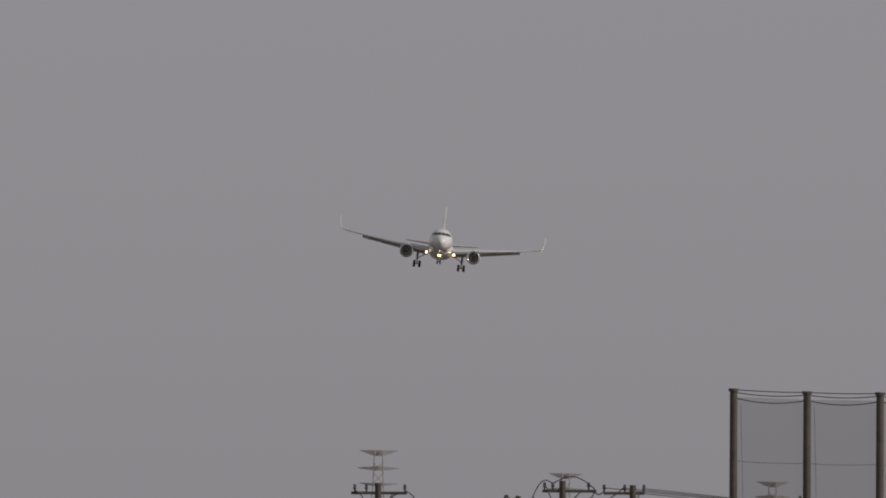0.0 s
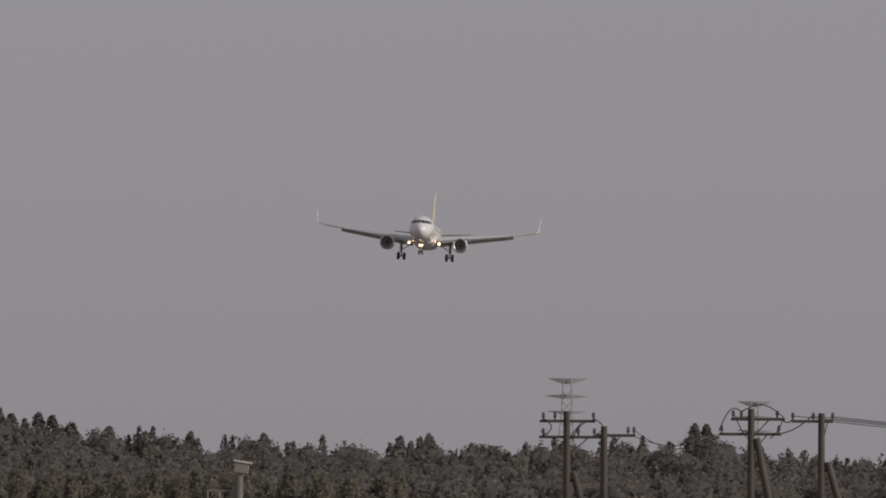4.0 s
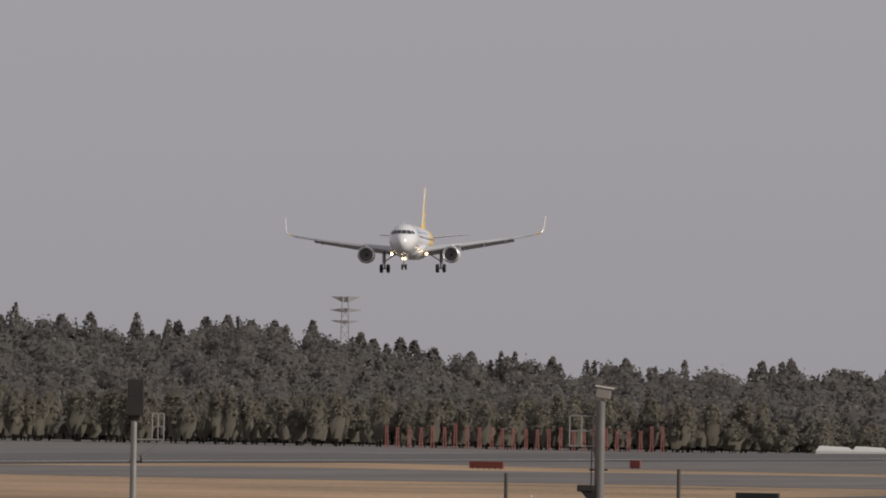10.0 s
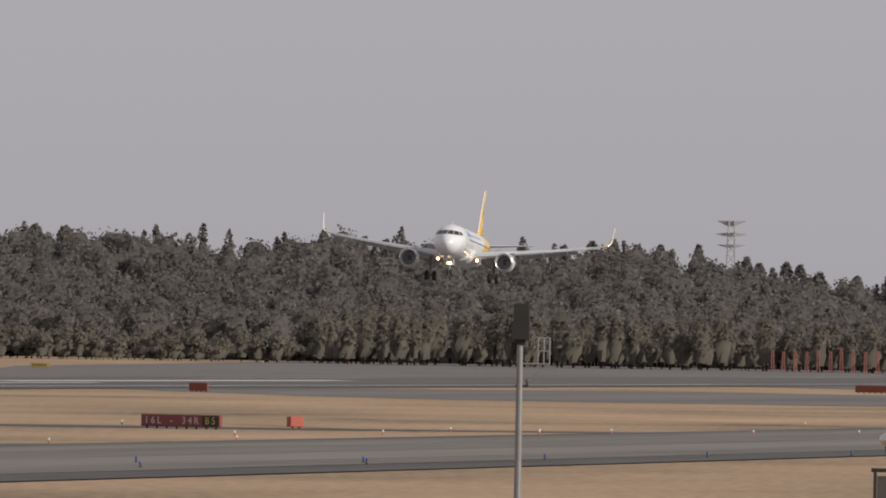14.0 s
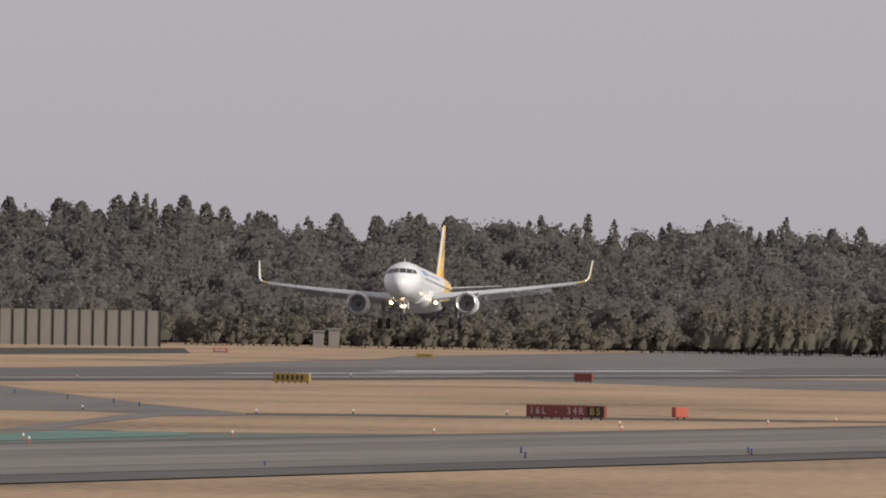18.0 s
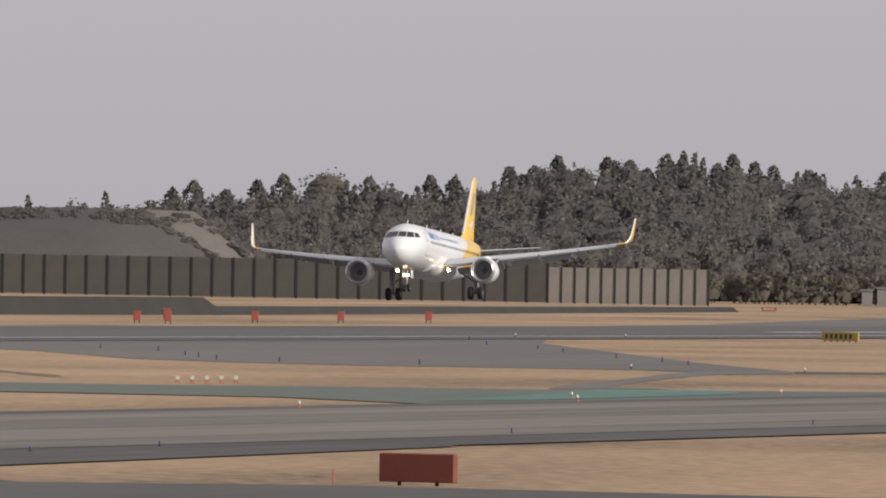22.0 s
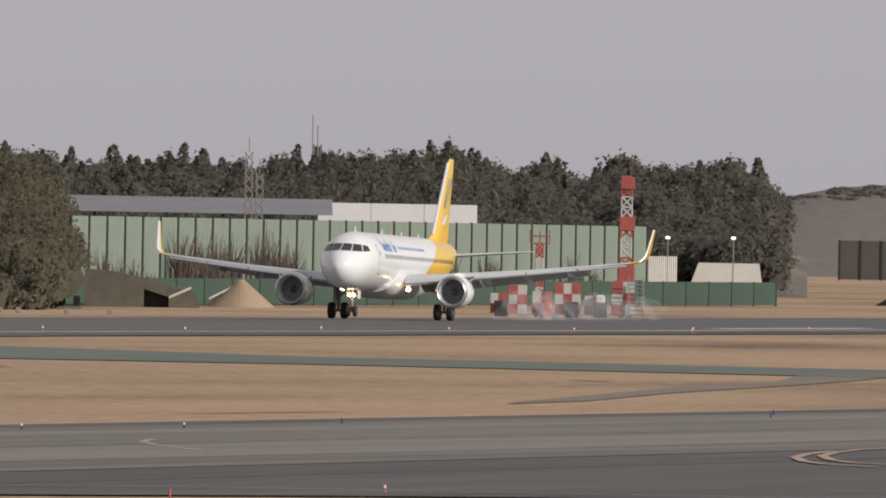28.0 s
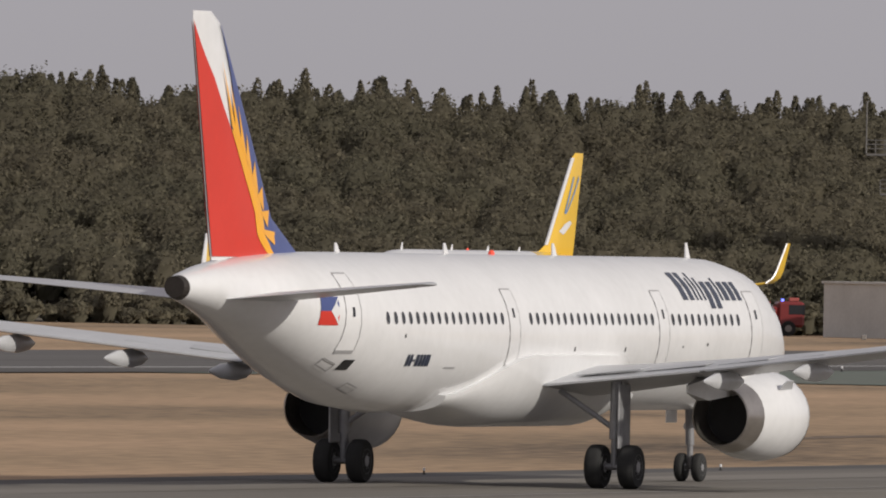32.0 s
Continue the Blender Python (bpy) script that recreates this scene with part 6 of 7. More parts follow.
    (lamp_white, ((8, -183.3), (97, -174.7), (36, -178.2), (-170, -222.5), (-245, -227.5), (1998, 145.9), (1980, 151.9), (2016, 143.6), (2010, 131.9), (1587, 42.4), (1446, 38.1), (1615, 39.1))),
)
stood = []
for lamp, where in sites:
    for s, n in where:
        z = 0.07 if n > -2 else max(-0.6, (n + 2) * 0.01395)
        if any(abs(s - a) < 9 and abs(n - b) < 3 for a, b in stood):
            continue
        stood.append((s, n))
        copy_thing(lamp, Matrix.Translation(sn(s, n, z)) @ Matrix.Scale(0.42 if s > 2330 and n > 170 else 0.66, 4))
for ob in (lamp_blue, lamp_white, lamp_red):
    for c in list(ob.children):
        bpy.data.objects.remove(c)
    bpy.data.objects.remove(ob)
# five approach-slope lamp boxes in a row
for k in range(5):
    a, b = (2190, 146.9), (2182, 148.0)
    q = k / 4
    ob = stand("slope_lamp_box", "white lamp box on a red stand in the grass", "lamp", sn(a[0] + (b[0] - a[0]) * q, a[1] + (b[1] - a[1]) * q), group="approach slope lamps")
    tubes("leg", [((-0.08, 0, 0), (-0.05, 0, 0.2)), ((0.08, 0, 0), (0.05, 0, 0.2))], 0.03, ORANGE_RED, ob)
    bm = bmesh.new()
    tube(bm, (0, -0.12, 0.3), (0, 0.16, 0.3), 0.11, 0.11, 12)
    part("lamp_head", bm, OFF_WHITE, ob)
for s, n in ((2666, 232.6), (2565, 240.2)):
    ob = stand("marker_stake", "thin red marker stake", "stake", sn(s, n))
    tubes("stake", [((0, 0, 0), (0, 0, 0.5))], 0.025, ORANGE_RED, ob)

# ---- beyond the runway ----
for a, d in ((-6.875, 1785), (-6.777, 1785), (-6.501, 1839), (-6.229, 1881), (-5.951, 1925), (-6.781, 1888)):
    ob = stand("red_equipment_box", "small red equipment box in the grass", "box", polar(a, d, -0.6), group="red equipment boxes")
    block("cabinet", RED, ob, -0.36, 0.36, -0.3, 0.3, 0.3, 1.15, 0.04)
    block("lid", ORANGE_RED, ob, -0.40, 0.40, -0.33, 0.33, 1.15, 1.22, 0.01)
    tubes("leg", [((-0.25, 0, 0), (-0.25, 0, 0.3)), ((0.25, 0, 0), (0.25, 0, 0.3))], 0.05, BLACK_BOX, ob)

ob = stand("red_lamp_mast", "orange-red mast with a round lamp head", "lamp", polar(-7.427, 1710, -0.6))
tubes("mast", [((0, 0, 0), (0, 0, 3.9))], 0.11, ORANGE_RED, ob)
bm = bmesh.new()
bmesh.ops.create_uvsphere(bm, u_segments=14, v_segments=8, radius=0.36, matrix=Matrix.Translation((0, 0, 4.1)))
smooth(part("lamp_head", bm, ORANGE_RED, ob, "round orange-red lamp head"), 80)
block("side_box", RED, ob, -0.45, -0.12, -0.2, 0.2, 0.5, 1.6, 0.03)
block("lamp_base", OFF_WHITE, ob, -0.4, 0.4, -0.2, 0.2, 3.45, 3.6, 0.02)
ob = stand("red_lattice_stand", "orange-red lattice equipment stand", "equipment", polar(-7.715, 1674, -0.6))
for sx in (-0.5, 0.5):
    tubes("post", [((sx, -0.4, 0), (sx, -0.4, 3.2)), ((sx, 0.4, 0), (sx, 0.4, 3.2))], 0.1, ORANGE_RED, ob)
for k in range(5):
    block("tray", RED if k % 2 else PALE_RED, ob, -0.62, 0.62, -0.5, 0.5, 0.3 + k * 0.62, 0.82 + k * 0.62, 0.02)

# long dark bank with pale markers
B0, B1 = polar(-8.12, 1850, -0.6), polar(-6.64, 2065, -0.6)
u = (B1 - B0)
bm = bmesh.new()
rings = []
for k in range(25):
    c = B0 + u * (k / 24) - B0
    w = Vector((u.y, -u.x, 0)).normalized()
    e = 1.0 if 0 < k < 24 else 0.3
    rings.append([c + w * 2.2, c + w * 1.1 + Vector((0, 0, 2.0 * e)), c - w * 1.1 + Vector((0, 0, 2.0 * e)), c - w * 2.2])
loft(bm, rings)
bmesh.ops.recalc_face_normals(bm, faces=bm.faces)
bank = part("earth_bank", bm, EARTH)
bank.location = B0
tagged(bank, "long low dark earth bank beside the runway", "bank", kind="structure")
for q in (0.03, 0.16, 0.4, 0.62, 0.86):
    c = B0 + u * q
    ob = stand("white_marker_board", "small white marker board before the dark bank", "marker", (c.x, c.y - 3, -0.6), group="bank markers")
    block("board", OFF_WHITE, ob, -0.42, 0.42, -0.05, 0.05, 0.75, 1.7, 0.02)
    tubes("leg", [((-0.3, 0, 0), (-0.3, 0, 0.8)), ((0.3, 0, 0), (0.3, 0, 0.8))], 0.05, BLACK_BOX, ob)
B2 = polar(-5.0, 2560, -0.6)
bm = bmesh.new()
w = Vector((u.y, -u.x, 0)).normalized()
loft(bm, [[(B1 - B1) + w * 1.5, w * 0.6 + Vector((0, 0, 1.0)), w * -0.6 + Vector((0, 0, 1.0)), w * -1.5], [(B2 - B1) + w * 1.5, (B2 - B1) + w * 0.6 + Vector((0, 0, 0.7)), (B2 - B1) - w * 0.6 + Vector((0, 0, 0.7)), (B2 - B1) - w * 1.5]])
bmesh.ops.recalc_face_normals(bm, faces=bm.faces)
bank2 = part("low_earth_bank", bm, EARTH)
bank2.location = B1
tagged(bank2, "very low dark earth bank beside the runway", "bank", kind="structure")


def fence(name, a0, d0, a1, d1, h, bay, mat, label, post=BLACK_BOX, z=-0.6, pw=0.10):
    """A boundary fence: each post and each panel is a part."""
    A, B = polar(a0, d0, z), polar(a1, d1, z)
    L = (B - A).length
    n = max(1, round(L / bay))
    ob = tagged(new(name), label, "fence")
    ob.matrix_basis = Matrix.Translation(A) @ Matrix.Rotation(math.atan2(B.y - A.y, B.x - A.x), 4, "Z")
    bay = L / n
    bm = bmesh.new()
    box(bm, pw / 2, bay - pw / 2, -0.04, 0.04, 0.1, h - 0.05, 0.01)
    first = part("panel", bm, mat, ob)
    bm = bmesh.new()
    box(bm, -pw / 2, pw / 2, -0.14, 0.06, 0, h, 0.01)
    fp = part("post", bm, post, ob)
    for k in range(1, n + 1):
        if k < n:
            c = new("panel", first.data)
            c.parent, c.location = ob, (bay * k, 0, 0)
        c = new("post", fp.data)
        c.parent, c.location = ob, (bay * k, 0, 0)
    return ob


MESH_FENCE = material("dark_weldmesh_sheet", (0.085, 0.08, 0.075), 0.8, scale=0.3, vary=0.15)
PALE_FENCE = material("pale_grey_fence_sheet", (0.24, 0.225, 0.20), 0.8, scale=0.3, vary=0.15)
fence("boundary_fence", -8.3, 2900, -5.575, 2900, 6.4, 3.4, MESH_FENCE, "long dark boundary fence with posts", pw=0.35)
fence("pale_boundary_fence", -5.575, 2890, -5.066, 2890, 5.8, 2.1, PALE_FENCE, "pale grey boundary fence panels with dark posts", pw=0.3)
fence("green_noise_wall", -10.738, 1556, -8.912, 1776, 7.7, 6.3, GREEN_WALL, "tall pale green noise wall with dark posts", pw=0.42)
fence("low_green_wall", -10.956, 1530, -8.500, 1790, 2.4, 9.0, DEEP_GREEN, "low dark green fence before the noise wall", DEEP_GREEN, pw=0.2)
fence("white_post_fence", -8.903, 1900, -8.819, 1910, 4.6, 0.8, PALE_FENCE, "pale upright paling fence", OFF_WHITE, pw=0.3)


def house(name, label, a, d, w, depth, h, wall, turn, z=-0.6, roof=None, openings=()):
    """A plain flat-roofed building: four walls, roof slab and openings (x, width, low, high) in its front."""
    ob = stand(name, label, "building", polar(a, d, z), turn)
    t = 0.25
    xs = sorted([(x, x + ww, lo, hi) for x, ww, lo, hi in openings])
    cur = -w / 2
    for x0, x1, lo, hi in xs:
        if x0 > cur:
            block("wall", wall, ob, cur, x0, 0, t, 0, h, 0.0)
        if lo > 0:
            block("wall", wall, ob, x0, x1, 0, t, 0, lo, 0.0)
        block("wall", wall, ob, x0, x1, 0, t, hi, h, 0.0)
        # the panel's dark colour stands in for the unlit opening
        block("door", DARK if hi - lo < 2.6 else GREY_WALL, ob, x0, x1, t * 0.6, t * 0.9, lo, hi, 0.0, "dark panel recessed in the opening")
        cur = x1
    block("wall", wall, ob, cur, w / 2, 0, t, 0, h, 0.0)
    block("wall", wall, ob, -w / 2, -w / 2 + t, t + 0.003, depth, 0, h, 0.0)
    block("wall", wall, ob, w / 2 - t, w / 2, t + 0.003, depth, 0, h, 0.0)
    block("wall", wall, ob, -w / 2 + t + 0.003, w / 2 - t - 0.003, depth - t, depth, 0, h, 0.0)
    block("roof", roof or wall, ob, -w / 2 - 0.15, w / 2 + 0.15, -0.15, depth + 0.15, h + 0.003, h + 0.2, 0.02)
    return ob


# equipment building and antenna platform by the hill
shed = house("equipment_building", "long low white equipment building with dark doorways", -11.674, 1416, 6.0, 22.0, 4.25, OFF_WHITE, 30, openings=((-1.9, 0.75, 0.05, 2.25), (0.1, 1.45, 0.05, 2.9)))
block("roof_hatch", OFF_WHITE, shed, -0.7, 0.5, 1.2, 3.0, 4.45, 5.0, 0.03)
block("roof_unit", METAL, shed, -2.2, -1.0, 4.0, 6.0, 4.45, 5.3, 0.05, "shiny roof unit")
for x, y in ((-3.6, -0.8), (3.4, -1.0), (4.2, 0.4)):
    block("side_box", GREY_WALL, shed, x - 0.3, x + 0.3, y - 0.3, y + 0.3, 0, 0.75, 0.03)
cab = house("observation_hut", "small white hut with a glazed upper cab", -12.856, 1330, 5.0, 4.0, 3.1, OFF_WHITE, 12, openings=((0.2, 0.5, 0.8, 2.0), (1.4, 0.4, 0.8, 2.4)))
block("cab_wall", OFF_WHITE, cab, -2.4, 0.25, 0.1, 3.4, 3.31, 3.95, 0.02)
block("cab_window", GLASS, cab, -2.3, -1.15, 0.05, 3.3, 3.95, 5.2, 0.02, "dark cab glazing")
block("cab_window", GLASS, cab, -1.05, 0.15, 0.05, 3.3, 3.95, 5.2, 0.02)
block("cab_roof", OFF_WHITE, cab, -2.55, 0.4, -0.1, 3.5, 5.2, 5.75, 0.03)

PD = 1478
ob = stand("antenna_platform", "grey steel lattice tower carrying two railed antenna platforms", "tower", polar(-11.859, PD, -0.6))
k_ = PD / 32000.0


def plat(x0, x1, z, hgt, whips, rail=None):
    rail = rail or PALE_STEEL
    block("deck", rail, ob, x0, x1, -2.0, 2.0, z - 0.18, z, 0.02)
    rr = []
    n = max(3, round((x1 - x0) / 0.75))
    for j in range(n + 1):
        x = x0 + (x1 - x0) * j / n
        rr.append(((x, -1.95, z), (x, -1.95, z + 1.1)))
    for q in (0.4, 0.75, 1.1):
        rr.append(((x0, -1.95, z + q), (x1, -1.95, z + q)))
    tubes("railing", rr, 0.035, rail, ob)
    tubes("antenna", [((x, 0, z), (x, 0, z + hh)) for x, hh in whips], 0.07, DULL_STEEL, ob, "upright grey antenna")


zt = 14.23 + 0.6
zl = 11.05 + 0.6
# left halves take the dark steel, right halves the one coloured as sunlit
plat(-6.0, 1.6, zt, 1.1, [(-6.0, 4.3), (-3.3, 4.5)] + [(-2.2 + 0.8 * j, 2.4 + 0.3 * (j % 3)) for j in range(5)], DULL_STEEL)
plat(1.7, 4.9, zt - 0.4, 1.1, [(1.8, 3.4), (4.8, 3.2), (2.6, 2.0), (3.1, 2.0), (3.6, 2.0), (4.2, 2.0)])
plat(-4.8, 2.6, zl - 0.05, 1.1, [(-0.5 + 0.6 * j, 2.1) for j in range(5)], DULL_STEEL)
plat(2.7, 6.2, zl, 1.1, [(2.8, 2.3), (3.6, 2.0), (5.2, 2.3), (6.1, 2.2)])
lat = []
for dx in (0.0, 2.1):
    for y in (-1.2, 1.2):
        lat.append(((0.6 + dx, y, 0), (0.6 + dx, y, zt - 0.2)))
z = 0.0
while z < zt - 2.4:
    lat += [((0.6, -1.2, z), (2.7, -1.2, z + 2.2)), ((2.7, -1.2, z), (0.6, -1.2, z + 2.2)), ((0.6, -1.2, z + 2.2), (2.7, -1.2, z + 2.2))]
    z += 2.2
lat += [((-2.5, -1.2, 8.5), (0.6, -1.2, 4.5)), ((-5.0, 0, zt - 0.2), (0.6, 0, zt - 3.6)), ((2.7, -1.2, zl - 0.5), (5.4, -1.2, zl - 0.2)), ((4.4, 0, zt - 0.2), (2.7, 0, zt - 2.4))]
# lower bars are coloured as sunlit, upper ones dark
tubes("lattice_bar", [q for q in lat if q[1][2] > 9.5], 0.06, DULL_STEEL, ob)
tubes("lattice_bar", [q for q in lat if q[1][2] <= 9.5] + [((-1.9, -1.2, 0), (-1.9, -1.2, 7.2)), ((-2.9, -1.2, 0), (-2.9, -1.2, 7.0)), ((-1.9, -1.2, 7.2), (-0.6, -1.2, 4.6)), ((0.6, -1.2, 7.0), (-0.4, -1.2, 4.0))], 0.075, PALE_STEEL, ob)

# fire engine waiting on the far side
fe = stand("fire_engine", "large red airport fire engine with a blue beacon", "fire engine", polar(-12.438, 1440, -0.6), 8)
block("body", TRUCK_RED, fe, -3.9, 1.7, -1.3, 1.3, 0.75, 2.35, 0.12)
c = block("cab", TRUCK_RED, fe, 1.75, 3.9, -1.3, 1.3, 0.7, 2.75, 0.2)
block("windscreen", GLASS, c, 2.6, 3.93, -1.32, 1.32, 1.7, 2.5, 0.04)
block("roof_gear", RED, fe, -3.0, 1.2, -0.9, 0.9, 2.36, 2.75, 0.05)
block("locker", GREY_WALL, fe, -0.9, 1.3, -1.34, -1.3, 0.9, 1.9, 0.01, "pale roller locker")
bm = bmesh.new()
tube(bm, (2.2, -0.6, 2.76), (2.2, -0.6, 2.96), 0.13, 0.1, 10)
part("beacon", bm, BLUE_GLOW, fe, "blue flashing beacon")
block("turret", RED, fe, 2.8, 3.6, -0.2, 0.2, 2.76, 3.05, 0.05)
for x in (-2.9, -1.6, 2.6):
    for y in (-1.2, 1.2):
        bm = bmesh.new()
        tube(bm, (x, y - 0.22, 0.6), (x, y + 0.22, 0.6), 0.6, seg=18)
        t = part("tyre", bm, TYRE, fe)
        bm = bmesh.new()
        tube(bm, (x, y - 0.24, 0.6), (x, y + 0.24, 0.6), 0.28, seg=12)
        part("rim", bm, GREY_WALL, t)

# red and white checked huts and lattice masts of the glide-slope station
# checker white is lowered along with the red, for the same haze
CHECK_WHITE = material("checker_white_paint", (0.50, 0.48, 0.46), 0.6, scale=1, vary=0.15)


def checked(x0, x1, y0, y1, z0, z1, cell, ob):
    """A hut body with checked panels proud of its front."""
    hut = block("hut_body", CHECK_WHITE, ob, x0, x1, y0, y1, z0, z1, 0.02)
    nx, nz = max(1, round((x1 - x0) / cell)), max(1, round((z1 - z0) / cell))
    for i in range(nx):
        for j in range(nz):
            if (i + j) % 2 == 0:
                a, b = x0 + (x1 - x0) * i / nx, x0 + (x1 - x0) * (i + 1) / nx
                c, d = z0 + (z1 - z0) * j / nz, z0 + (z1 - z0) * (j + 1) / nz
                block("red_panel", RED, hut, a, b, y0 - 0.03, y0 - 0.004, c, d, 0.0)
    return hut


GS = 1480
gs = stand("glide_slope_station", "red and white checked huts beside the runway", "equipment huts", polar(-9.198, GS, -0.6))
m = 21.6
for x0, x1, h in ((186, 216, 1.9), (218, 250, 2.6), (260, 294, 2.1), (300, 345, 2.8), (352, 382, 1.8), (400, 440, 3.0)):
    checked((x0 - 300) / m, (x1 - 300) / m, -1.2, 1.2, 0.25, h, 0.8, gs)
for x in (205, 330, 380):
    block("generator_box", BLACK_BOX, gs, (x - 312) / m, (x - 288) / m, -1.9, -1.4, 0, 1.3, 0.03)
block("white_tank", OFF_WHITE, gs, (372 - 300) / m, (388 - 300) / m, -1.8, -1.3, 0.2, 1.9, 0.1)
block("orange_drum", ORANGE_RED, gs, (280 - 300) / m, (292 - 300) / m, -1.9, -1.4, 0, 1.3, 0.1)


def lattice_mast(x, h, w, bands, label, antennas, d=GS):
    ob = stand("lattice_mast", label, "mast", polar(x, d, -0.6), group="glide slope masts")
    for k in range(bands):
        z0, z1 = h * k / bands, h * (k + 1) / bands
        mat = RED if k % 2 == 0 else CHECK_WHITE
        segs = []
        for sx in (-w / 2, w / 2):
            for sy in (-w / 2, w / 2):
                segs.append(((sx, sy, z0), (sx, sy, z1)))
        n = max(1, round((z1 - z0) / w))
        for j in range(n):
            a, b = z0 + (z1 - z0) * j / n, z0 + (z1 - z0) * (j + 1) / n
            segs += [((-w / 2, -w / 2, a), (w / 2, -w / 2, b)), ((w / 2, -w / 2, a), (-w / 2, -w / 2, b)), ((-w / 2, -w / 2, b), (w / 2, -w / 2, b))]
        tubes("mast_bar", segs, 0.075, mat, ob)
    for z, hw, hh in antennas:
        block("antenna_box", RED, ob, -hw, hw + 0.15, -w / 2 - 0.25, -w / 2 - 0.05, z, z + hh, 0.03, "red antenna box")
    return ob


lattice_mast(-8.976, 11.02 + 0.6, 0.85, 7, "tall red and white lattice antenna mast", ((10.6, 0.5, 1.0), (7.2, 0.55, 1.1), (2.9, 0.6, 1.4)))
lm = lattice_mast(-9.249, 5.43 + 0.6, 0.55, 5, "short red and white lattice mast", ())
hh = 5.43 + 0.6
tubes("head_bar", [((-0.8, 0, hh), (0.8, 0, hh)), ((-0.8, 0, hh + 0.6), (0.8, 0, hh + 0.6)), ((-0.8, 0, hh), (-0.8, 0, hh + 1.1)), ((0.8, 0, hh), (0.8, 0, hh + 1.1)), ((0, 0, hh), (0, 0, hh + 1.0))], 0.06, PALE_RED, lm)
lt = stand("ladder_frame", "grey steel ladder frame by the huts", "frame", polar(-8.942, GS - 2, -0.6))
tubes("frame_bar", [((x, 0, 0), (x, 0, 3.4)) for x in (-0.6, 0.6)] + [((-0.6, 0, 0.35 * j), (0.6, 0, 0.35 * j)) for j in range(1, 10)], 0.05, GALV, lt)

# halls behind the noise wall
ob = stand("long_hall", "long grey hall roof behind the green wall", "building", polar(-10.347, 1760, -0.6))
block("wall", GREY_WALL, ob, -12, 13, 0, 20, 0, min(8.15, 7.42), 0.0)
bm = bmesh.new()
loft(bm, [[(-12.5, -1, 8.2), (-12.5, 21, 8.2), (-12.5, 10, 9.75)], [(13.5, -1, 8.2), (13.5, 21, 8.2), (13.5, 10, 9.75)]])
bmesh.ops.recalc_face_normals(bm, faces=bm.faces)
part("roof", bm, ROOF_SHEET, ob)
ob = stand("white_hall", "white flat-roofed hall top behind the green wall", "building", polar(-9.703, 1800, -0.6))
for k in range(3):
    block("wall_bay", WHITE, ob, -7.9 + k * 5.3, -2.65 + k * 5.3, 0, 12, 0, 8.88 + 0.6, 0.02)
ob = stand("white_bunker", "pale concrete shelter wall with soil heaped before it", "bunker", polar(-8.652, 1960, -0.6))
bm = bmesh.new()
loft(bm, [[(-4.6, 0, 0), (4.0, 0, 0), (3.4, 0, 3.9), (-3.2, 0, 3.9)], [(-4.6, 4, 0), (4.0, 4, 0), (3.4, 4, 3.9), (-3.2, 4, 3.9)]])
bmesh.ops.recalc_face_normals(bm, faces=bm.faces)
part("shelter_wall", bm, OFF_WHITE, ob)
bm = bmesh.new()
loft(bm, [[(-3.0, -2, 0), (4.6, -2, 0), (3.9, -0.1, 1.5), (-2.0, -0.1, 1.5)], [(-3.0, -0.05, 0), (4.6, -0.05, 0), (3.9, -0.05, 1.5), (-2.0, -0.05, 1.5)]])
bmesh.ops.recalc_face_normals(bm, faces=bm.faces)
part("soil_heap", bm, SAND, ob)


def mast(a, d, z0, top, label):
    ob = stand("radio_mast", label, "mast", polar(a, d, z0), group="radio masts")
    h = top - z0
    tubes("mast", [((0, 0, 0), (0, 0, h * 0.8))], 0.36, DULL_STEEL, ob)
    tubes("whip", [((0, 0, h * 0.8), (0, 0, h)), ((-0.6, 0, h * 0.62), (-0.6, 0, h * 1.1))], 0.06, DULL_STEEL, ob)
    block("antenna_panel", DULL_STEEL, ob, -0.65, 0.65, -0.3, 0.3, h * 0.62, h * 0.68, 0.02)
    for x in (-0.5, 0.35):
        block("antenna_panel", DULL_STEEL, ob, x, x + 0.18, -0.4, -0.2, h * 0.66, h * 0.82, 0.02)


for a, top in ((-10.983, 19.55), (-9.959, 19.01)):
    mast(a, 2165, rise(MID_TOPS, 2000, a, 2165, 125 / 140, -0.6, 8)[0] - 0.2, 6.5 + (top - 6.5) * 2165 / 2240, "slim grey radio mast above the woods")
for a in (-10.175, -10.141):
    ob = stand("lattice_mast", "grey lattice mast behind the green wall", "mast", polar(a, 1700, -0.6))
    top = 13.38 + 0.6 - (2.0 if a > -10.168 else 0)
    segs = []
    for sx in (-0.45, 0.45):
        segs.append(((sx, 0, 0), (sx * 0.6, 0, top)))
    for j in range(14):
        segs += [((-0.42, 0, top * j / 14), (0.4, 0, top * (j + 1) / 14)), ((0.42, 0, top * j / 14), (-0.4, 0, top * (j + 1) / 14))]
    segs.append(((0, 0, top), (0, 0, top + 1.4)))
    tubes("mast_bar", segs, 0.05, GREY_WALL, ob)


def mound(name, label, pts, d, mat, depth=60.0):
    """A broad heap whose crest runs through bearings and heights."""
    bm = bmesh.new()
    rings = []
    for a, z in pts:
        f, c, b = polar(a, d - depth * 0.5, -0.7), polar(a, d, z), polar(a, d + depth, -0.7)
        m1 = polar(a, d - depth * 0.22, -0.7 + (z + 0.7) * 0.62)
        rings.append([f, m1, c, b])
    vs = [[bm.verts.new(p) for p in r] for r in rings]
    for r, q in zip(vs, vs[1:]):
        for k in range(3):
            bm.faces.new((r[k], q[k], q[k + 1], r[k + 1]))
